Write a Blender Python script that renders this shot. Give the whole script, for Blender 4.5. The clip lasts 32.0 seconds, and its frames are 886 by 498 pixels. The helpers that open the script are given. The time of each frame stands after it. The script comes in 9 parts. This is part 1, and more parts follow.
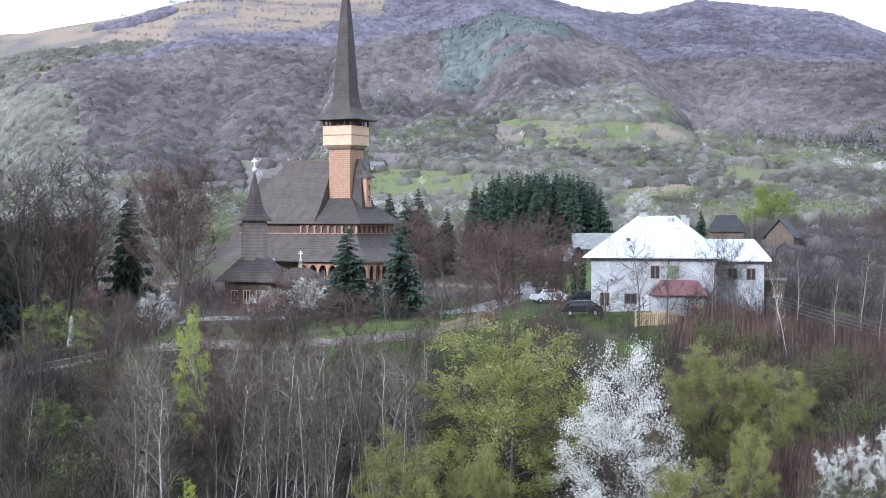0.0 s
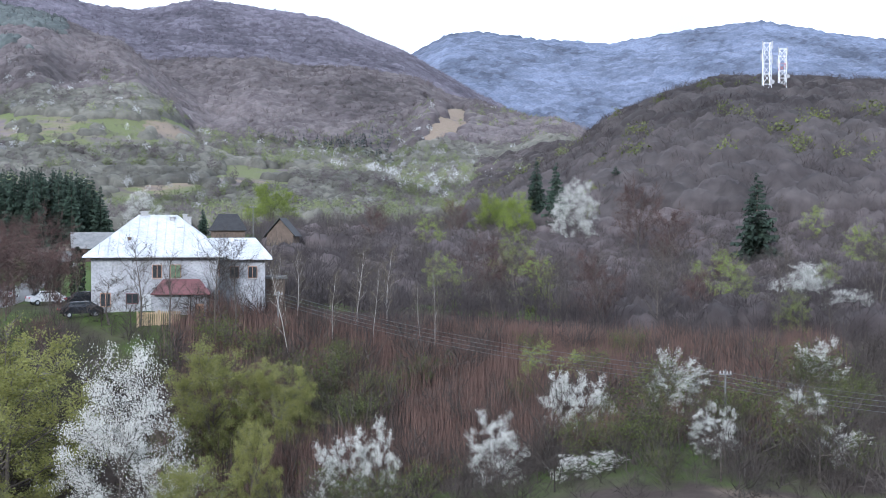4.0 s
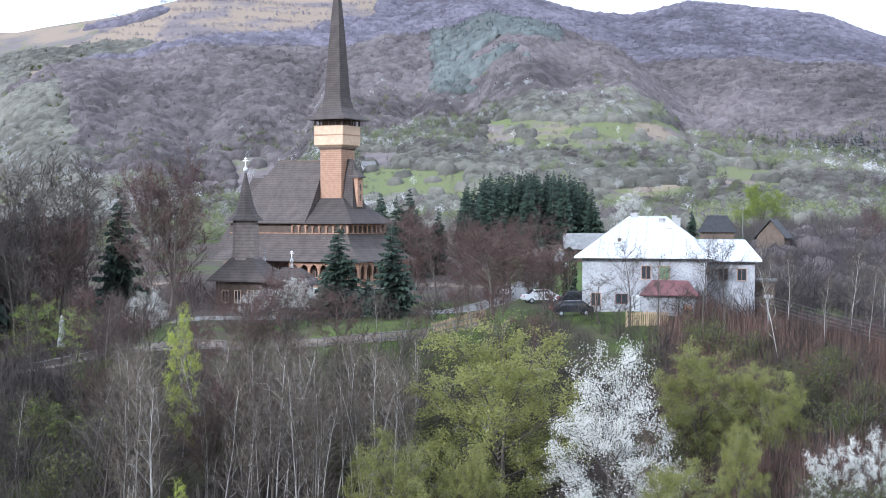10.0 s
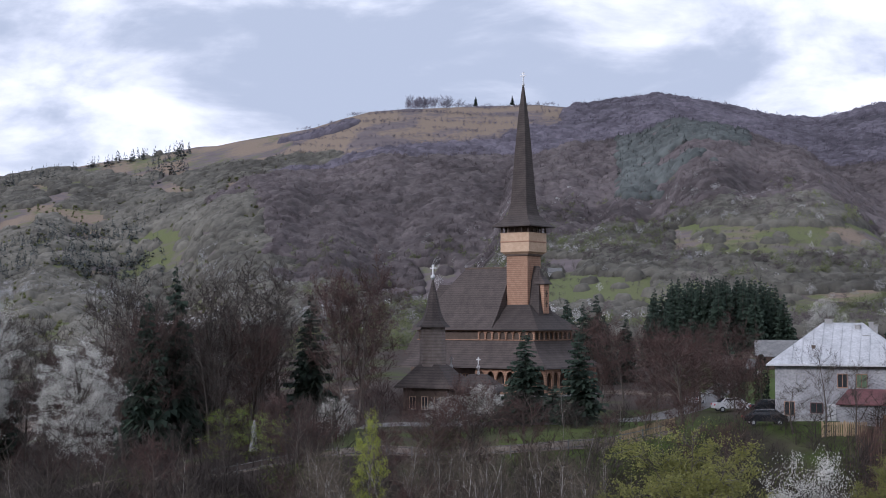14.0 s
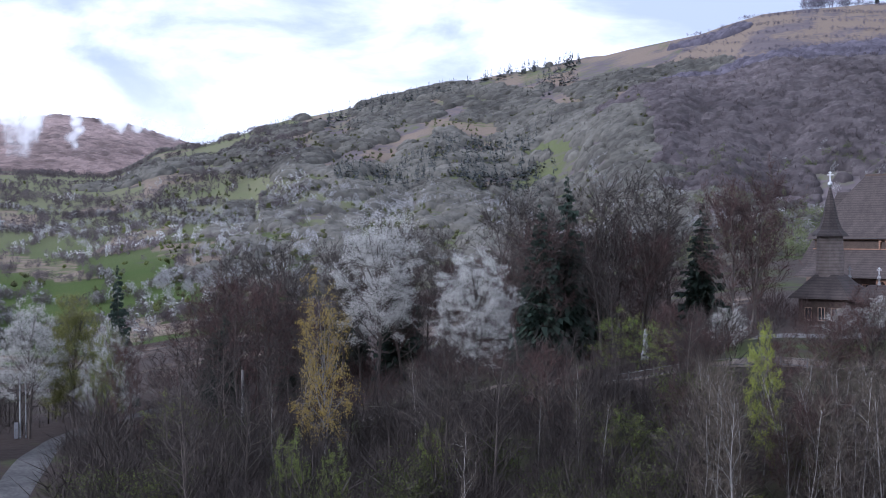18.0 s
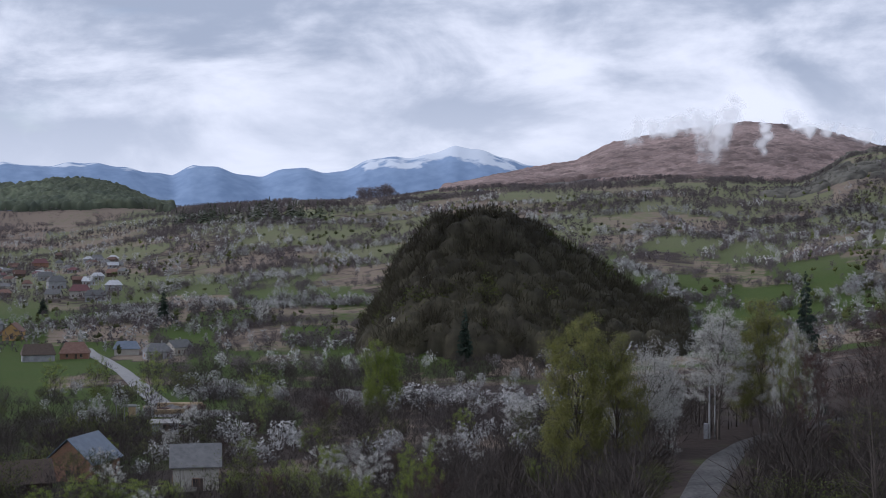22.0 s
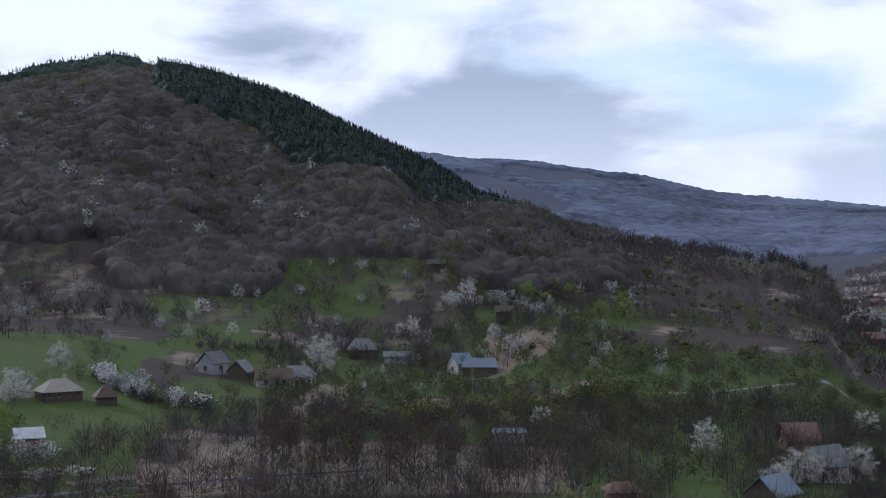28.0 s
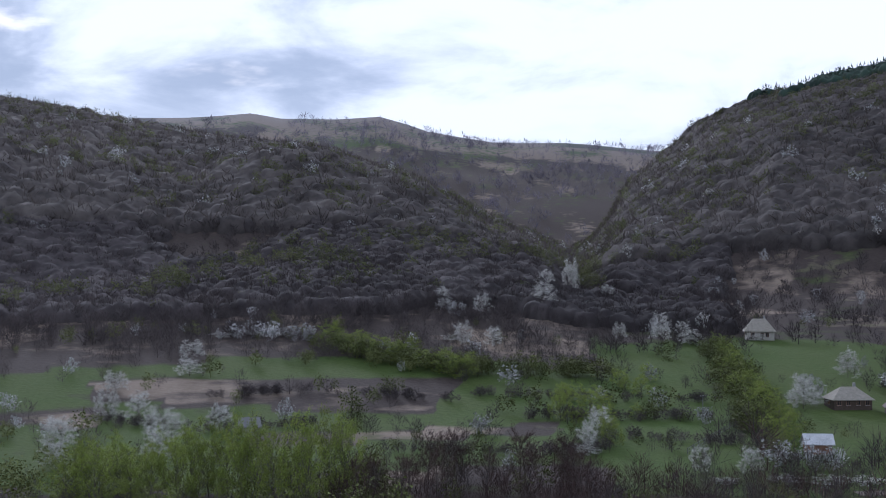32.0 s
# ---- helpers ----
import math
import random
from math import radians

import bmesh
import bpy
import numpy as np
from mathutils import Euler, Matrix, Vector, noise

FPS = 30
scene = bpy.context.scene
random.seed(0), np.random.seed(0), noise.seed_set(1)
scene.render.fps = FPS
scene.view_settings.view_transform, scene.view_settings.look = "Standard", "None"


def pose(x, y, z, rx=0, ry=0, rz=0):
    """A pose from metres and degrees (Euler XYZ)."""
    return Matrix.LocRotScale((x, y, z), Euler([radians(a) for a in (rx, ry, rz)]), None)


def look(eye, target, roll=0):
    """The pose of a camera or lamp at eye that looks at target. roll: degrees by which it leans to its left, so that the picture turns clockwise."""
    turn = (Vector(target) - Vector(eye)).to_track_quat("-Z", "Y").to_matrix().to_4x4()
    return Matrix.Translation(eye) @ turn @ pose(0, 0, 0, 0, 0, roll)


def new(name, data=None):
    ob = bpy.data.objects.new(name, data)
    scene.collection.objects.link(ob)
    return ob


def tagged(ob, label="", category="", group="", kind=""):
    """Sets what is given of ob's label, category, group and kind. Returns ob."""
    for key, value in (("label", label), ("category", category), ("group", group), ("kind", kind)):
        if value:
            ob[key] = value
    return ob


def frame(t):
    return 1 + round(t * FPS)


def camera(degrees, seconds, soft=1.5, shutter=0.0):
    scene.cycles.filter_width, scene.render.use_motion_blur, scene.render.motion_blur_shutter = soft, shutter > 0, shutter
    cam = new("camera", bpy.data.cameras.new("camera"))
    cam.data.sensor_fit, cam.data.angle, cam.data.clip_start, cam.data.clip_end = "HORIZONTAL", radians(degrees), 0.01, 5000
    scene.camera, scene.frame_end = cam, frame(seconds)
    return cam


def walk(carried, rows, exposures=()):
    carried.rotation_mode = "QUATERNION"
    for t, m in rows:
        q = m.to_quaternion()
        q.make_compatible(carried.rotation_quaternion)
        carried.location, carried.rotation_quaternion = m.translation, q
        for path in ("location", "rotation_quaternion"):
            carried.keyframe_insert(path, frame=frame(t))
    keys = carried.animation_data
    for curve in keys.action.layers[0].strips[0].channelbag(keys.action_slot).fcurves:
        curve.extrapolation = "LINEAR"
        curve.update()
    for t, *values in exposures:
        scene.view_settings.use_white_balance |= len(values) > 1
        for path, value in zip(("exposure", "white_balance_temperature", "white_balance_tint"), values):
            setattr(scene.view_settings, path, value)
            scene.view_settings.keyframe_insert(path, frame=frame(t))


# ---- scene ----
# The camera hangs over the edge of a wooded bluff and turns where it is.
EYE = 60.0
cam = camera(35.02, 32.0, soft=0.9)
# seconds, tilt, turn to the left, lean
PATH = (
    (0, 88.73, -0.49, -0.01),
    (0.5, 88.74, -2.70, -0.01),
    (1, 88.75, -5.04, 0.01),
    (1.5, 88.74, -7.80, 0.02),
    (2, 88.74, -10.60, -0.08),
    (2.5, 88.73, -13.48, -0.06),
    (3, 88.71, -16.42, -0.14),
    (3.5, 88.66, -19.35, -0.16),
    (4, 88.68, -20.60, 0.00),
    (4.5, 88.70, -19.30, 0.00),
    (5, 88.72, -17.00, 0.00),
    (5.5, 88.74, -14.57, 0.01),
    (6, 88.74, -12.36, 0.01),
    (6.5, 88.74, -10.07, 0.02),
    (7, 88.74, -8.39, 0.04),
    (7.5, 88.74, -7.05, 0.04),
    (8, 88.73, -5.71, 0.06),
    (8.5, 88.72, -4.17, 0.07),
    (9, 88.71, -2.58, 0.07),
    (9.5, 88.72, -1.05, 0.05),
    (10, 88.73, -0.85, 0.07),
    (10.5, 88.47, -0.86, 0.05),
    (11, 87.83, -0.86, 0.05),
    (11.5, 89.47, -0.82, 0.05),
    (12, 92.53, -0.77, 0.05),
    (12.5, 92.98, -0.75, 0.04),
    (13, 93.02, 0.00, 0.02),
    (13.5, 93.04, 3.63, 0.04),
    (14, 93.07, 6.74, 0.04),
    (14.5, 93.10, 9.77, 0.02),
    (15, 93.12, 12.80, 0.05),
    (15.5, 93.13, 15.58, 0.04),
    (17.5, 90.36, 21.93, -0.02),
    (18, 89.37, 22.56, -0.05),
    (18.5, 89.37, 24.63, -0.06),
    (19, 89.38, 27.07, -0.06),
    (19.5, 89.41, 31.54, -0.04),
    (20, 89.45, 35.94, -0.03),
    (20.5, 89.47, 38.67, -0.02),
    (21, 89.52, 41.87, -0.07),
    (21.5, 89.57, 46.17, -0.05),
    (22, 89.62, 50.10, -0.03),
    (22.5, 89.66, 53.48, -0.02),
    (23, 89.68, 56.89, -0.02),
    (23.5, 89.73, 60.36, -0.00),
    (24, 89.78, 63.84, -0.03),
    (24.5, 89.83, 67.34, 0.01),
    (25, 89.89, 70.89, 0.00),
    (25.5, 89.94, 74.44, 0.01),
    (27.5, 90.14, 89.15, -0.00),
    (28, 90.19, 93.00, -0.00),
    (28.5, 90.23, 96.84, -0.01),
    (29, 90.28, 100.68, -0.02),
    (29.5, 90.32, 104.56, -0.01),
    (30, 90.36, 108.43, 0.01),
    (30.5, 90.40, 112.34, 0.01),
    (31, 90.44, 116.25, 0.02),
    (31.5, 90.46, 120.29, 0.05),
    (32, 90.46, 124.39, 0.14),
)
EXPOSURES = ((0, 1.5, 5300, 9), (1.5, 1.5, 5300, 9), (3.5, 1.22, 5350, 9), (5.5, 1.22, 5350, 9), (7, 1.38, 5350, 9), (9.5, 1.5, 5300, 9), (11.2, 1.55, 5300, 9), (12.2, 0.85, 5500, 12), (13, 0.32, 5650, 15), (15.5, 0.08, 5500, 17), (18, 0.5, 5200, 19), (19.5, 0.4, 5250, 18), (21, -0.02, 5500, 17), (23, -0.35, 5550, 14), (25.5, -0.42, 5550, 14), (28, -0.1, 5350, 14), (30, 0.08, 5250, 14), (32, 0.02, 5250, 15))
walk(cam, [(t, pose(0, 0, EYE, tilt, 0, turn) @ pose(0, 0, 0, 0, 0, lean)) for t, tilt, turn, lean in PATH], EXPOSURES)

# ---- light: a low sun behind broken cloud ----
SUN_AZ, SUN_EL = -138.0, 22.0


def polar(az, r):
    a = radians(az)
    return r * math.sin(a), r * math.cos(a)


def make_world():
    w = bpy.data.worlds.new("sky")
    scene.world = w
    w.use_nodes = True
    n, l = w.node_tree.nodes, w.node_tree.links
    n.clear()
    out = n.new("ShaderNodeOutputWorld")
    sky = n.new("ShaderNodeTexSky")
    sky.sky_type, sky.sun_disc = "NISHITA", False
    sky.sun_elevation, sky.sun_rotation = radians(SUN_EL), radians(SUN_AZ)
    bg = n.new("ShaderNodeBackground")
    bg.inputs["Strength"].default_value = 0.15
    clean = n.new("ShaderNodeMix"); clean.data_type, clean.blend_type = "RGBA", "MULTIPLY"
    clean.inputs["Factor"].default_value, clean.inputs["B"].default_value = 1.0, (1.05, 1.0, 1.02, 1)
    l.new(sky.outputs[0], clean.inputs["A"]); l.new(clean.outputs["Result"], bg.inputs[0])
    # broken cloud: noise over the dome, flattened into banks
    tc = n.new("ShaderNodeTexCoord")
    sep = n.new("ShaderNodeSeparateXYZ")
    l.new(tc.outputs["Generated"], sep.inputs[0])

    def ramp(src, lo, hi, c0=(0, 0, 0, 1), c1=(1, 1, 1, 1)):
        r = n.new("ShaderNodeValToRGB")
        r.color_ramp.interpolation = "EASE"
        r.color_ramp.elements[0].position, r.color_ramp.elements[1].position = lo, hi
        r.color_ramp.elements[0].color, r.color_ramp.elements[1].color = c0, c1
        l.new(src, r.inputs[0])
        return r.outputs[0]
    # puffs: noise over the dome itself, flattened
    mp = n.new("ShaderNodeMapping")
    mp.inputs["Scale"].default_value, mp.inputs["Location"].default_value = (1, 1, 2.3), (1.3, 0.4, 2.2)
    l.new(tc.outputs["Generated"], mp.inputs[0])
    puff = n.new("ShaderNodeTexNoise")
    puff.inputs["Scale"].default_value, puff.inputs["Detail"].default_value, puff.inputs["Roughness"].default_value = 7.0, 10, 0.56
    puff.inputs["Distortion"].default_value = 0.35
    l.new(mp.outputs[0], puff.inputs["Vector"])
    both = n.new("ShaderNodeMix"); both.data_type = "FLOAT"
    both.inputs["Factor"].default_value = 0.5
    mp3, bank = n.new("ShaderNodeMapping"), n.new("ShaderNodeTexNoise")
    mp3.inputs["Scale"].default_value, mp3.inputs["Location"].default_value = (1, 1, 4.0), (0.7, 2.9, 1.1)
    bank.inputs["Scale"].default_value, bank.inputs["Detail"].default_value, bank.inputs["Roughness"].default_value = 2.6, 8, 0.5
    bank.inputs["Distortion"].default_value = 0.2
    l.new(tc.outputs["Generated"], mp3.inputs[0]); l.new(mp3.outputs[0], bank.inputs["Vector"])
    l.new(bank.outputs[0], both.inputs["A"]); l.new(puff.outputs[0], both.inputs["B"])
    shade = ramp(both.outputs["Result"], 0.425, 0.585, (0.47, 0.505, 0.56, 1), (1.02, 1.0, 0.985, 1))
    mp2 = n.new("ShaderNodeMapping")
    mp2.inputs["Scale"].default_value, mp2.inputs["Location"].default_value = (1, 1, 3.2), (5.7, 3.9, 0.8)
    l.new(tc.outputs["Generated"], mp2.inputs[0])
    gaps = n.new("ShaderNodeTexNoise")
    gaps.inputs["Scale"].default_value, gaps.inputs["Detail"].default_value, gaps.inputs["Roughness"].default_value = 2.6, 7, 0.5
    l.new(mp2.outputs[0], gaps.inputs["Vector"])
    cover = ramp(gaps.outputs[0], 0.27, 0.40)
    low = n.new("ShaderNodeMapRange")
    low.inputs[1].default_value, low.inputs[2].default_value, low.inputs[3].default_value, low.inputs[4].default_value = 0.02, 0.12, 0.7, 0.0
    l.new(sep.outputs[2], low.inputs[0])
    pale = n.new("ShaderNodeMix"); pale.data_type = "RGBA"
    pale.inputs["B"].default_value = (0.98, 0.97, 0.96, 1)
    l.new(low.outputs[0], pale.inputs["Factor"]); l.new(shade, pale.inputs["A"])
    glow = n.new("ShaderNodeBackground")
    l.new(pale.outputs["Result"], glow.inputs[0])
    glow.inputs["Strength"].default_value = 1.05
    mix = n.new("ShaderNodeMixShader")
    l.new(cover, mix.inputs[0]); l.new(bg.outputs[0], mix.inputs[1]); l.new(glow.outputs[0], mix.inputs[2])
    l.new(mix.outputs[0], out.inputs[0])


make_world()
sun = new("sun", bpy.data.lights.new("sun", "SUN"))
sun.data.energy, sun.data.angle, sun.data.color = 1.9, radians(10), (1.0, 0.93, 0.86)
sx, sy = polar(SUN_AZ, 100)
sun.matrix_world = look((sx, sy, 100 * math.tan(radians(SUN_EL))), (0, 0, 0))


# ---- materials ----
def mat(name, c1, c2, scale=1.0, rough=0.85, bump=0.0, fine=8.0, metal=0.0, island=0.0, obj=0.0, tint="", spec=0.3, translucent=0.0, courses=0.0):
    """Two tones mixed by noise of two sizes, with relief; island, obj: how far single pieces and objects differ in tone."""
    m = bpy.data.materials.new(name)
    m.use_nodes = True
    n, l = m.node_tree.nodes, m.node_tree.links
    b = n["Principled BSDF"]
    b.inputs["Roughness"].default_value, b.inputs["Metallic"].default_value = rough, metal
    b.inputs["Specular IOR Level"].default_value = spec
    tc = n.new("ShaderNodeTexCoord")
    big, small = n.new("ShaderNodeTexNoise"), n.new("ShaderNodeTexNoise")
    for t, sc, de in ((big, scale, 4), (small, scale * fine, 3)):
        t.inputs["Scale"].default_value, t.inputs["Detail"].default_value = sc, de
        l.new(tc.outputs["Object"], t.inputs["Vector"])
    mean = n.new("ShaderNodeMath"); mean.operation = "ADD"
    l.new(big.outputs[0], mean.inputs[0]); l.new(small.outputs[0], mean.inputs[1])
    rng = n.new("ShaderNodeMapRange")
    rng.inputs[1].default_value, rng.inputs[2].default_value = 0.72, 1.28
    l.new(mean.outputs[0], rng.inputs[0])
    fac = rng.outputs[0]
    mx = n.new("ShaderNodeMix"); mx.data_type = "RGBA"
    mx.inputs["A"].default_value, mx.inputs["B"].default_value = (*c1, 1), (*c2, 1)
    l.new(fac, mx.inputs["Factor"])
    col = mx.outputs["Result"]
    for amount, kind in ((island, "island"), (obj, "obj"), (0.46 if tint else 0, "tint")):
        if not amount:
            continue
        if kind == "island":
            src = n.new("ShaderNodeNewGeometry").outputs["Random Per Island"]
        elif kind == "obj":
            src = n.new("ShaderNodeObjectInfo").outputs["Random"]
        else:
            at = n.new("ShaderNodeAttribute"); at.attribute_name = tint
            src = at.outputs["Fac"]
        mr = n.new("ShaderNodeMapRange")
        mr.inputs[3].default_value, mr.inputs[4].default_value = 1 - amount, 1 + amount
        l.new(src, mr.inputs[0])
        hs = n.new("ShaderNodeHueSaturation")
        l.new(mr.outputs[0], hs.inputs["Value"]); l.new(col, hs.inputs["Color"])
        col = hs.outputs[0]
    if courses:
        sz, sn, ms2 = n.new("ShaderNodeSeparateXYZ"), n.new("ShaderNodeMath"), n.new("ShaderNodeMapRange")
        l.new(tc.outputs["Object"], sz.inputs[0])
        sn.operation = "PINGPONG"; sn.inputs[1].default_value = courses / 2
        l.new(sz.outputs[2], sn.inputs[0]); l.new(sn.outputs[0], ms2.inputs[0])
        ms2.inputs[1].default_value, ms2.inputs[2].default_value, ms2.inputs[3].default_value, ms2.inputs[4].default_value = 0.0, courses * 0.3, 0.74, 1.05
        hc = n.new("ShaderNodeHueSaturation")
        l.new(ms2.outputs[0], hc.inputs["Value"]); l.new(col, hc.inputs["Color"])
        col = hc.outputs[0]
    l.new(col, b.inputs["Base Color"])
    if bump:
        bp = n.new("ShaderNodeBump")
        bp.inputs["Strength"].default_value, bp.inputs["Distance"].default_value = bump, 0.05
        l.new(small.outputs[0], bp.inputs["Height"]); l.new(bp.outputs[0], b.inputs["Normal"])
    if translucent:
        tr = n.new("ShaderNodeBsdfTranslucent")
        l.new(col, tr.inputs[0])
        ms = n.new("ShaderNodeMixShader"); ms.inputs[0].default_value = translucent
        l.new(b.outputs[0], ms.inputs[1]); l.new(tr.outputs[0], ms.inputs[2])
        l.new(ms.outputs[0], n["Material Output"].inputs[0])
    return m


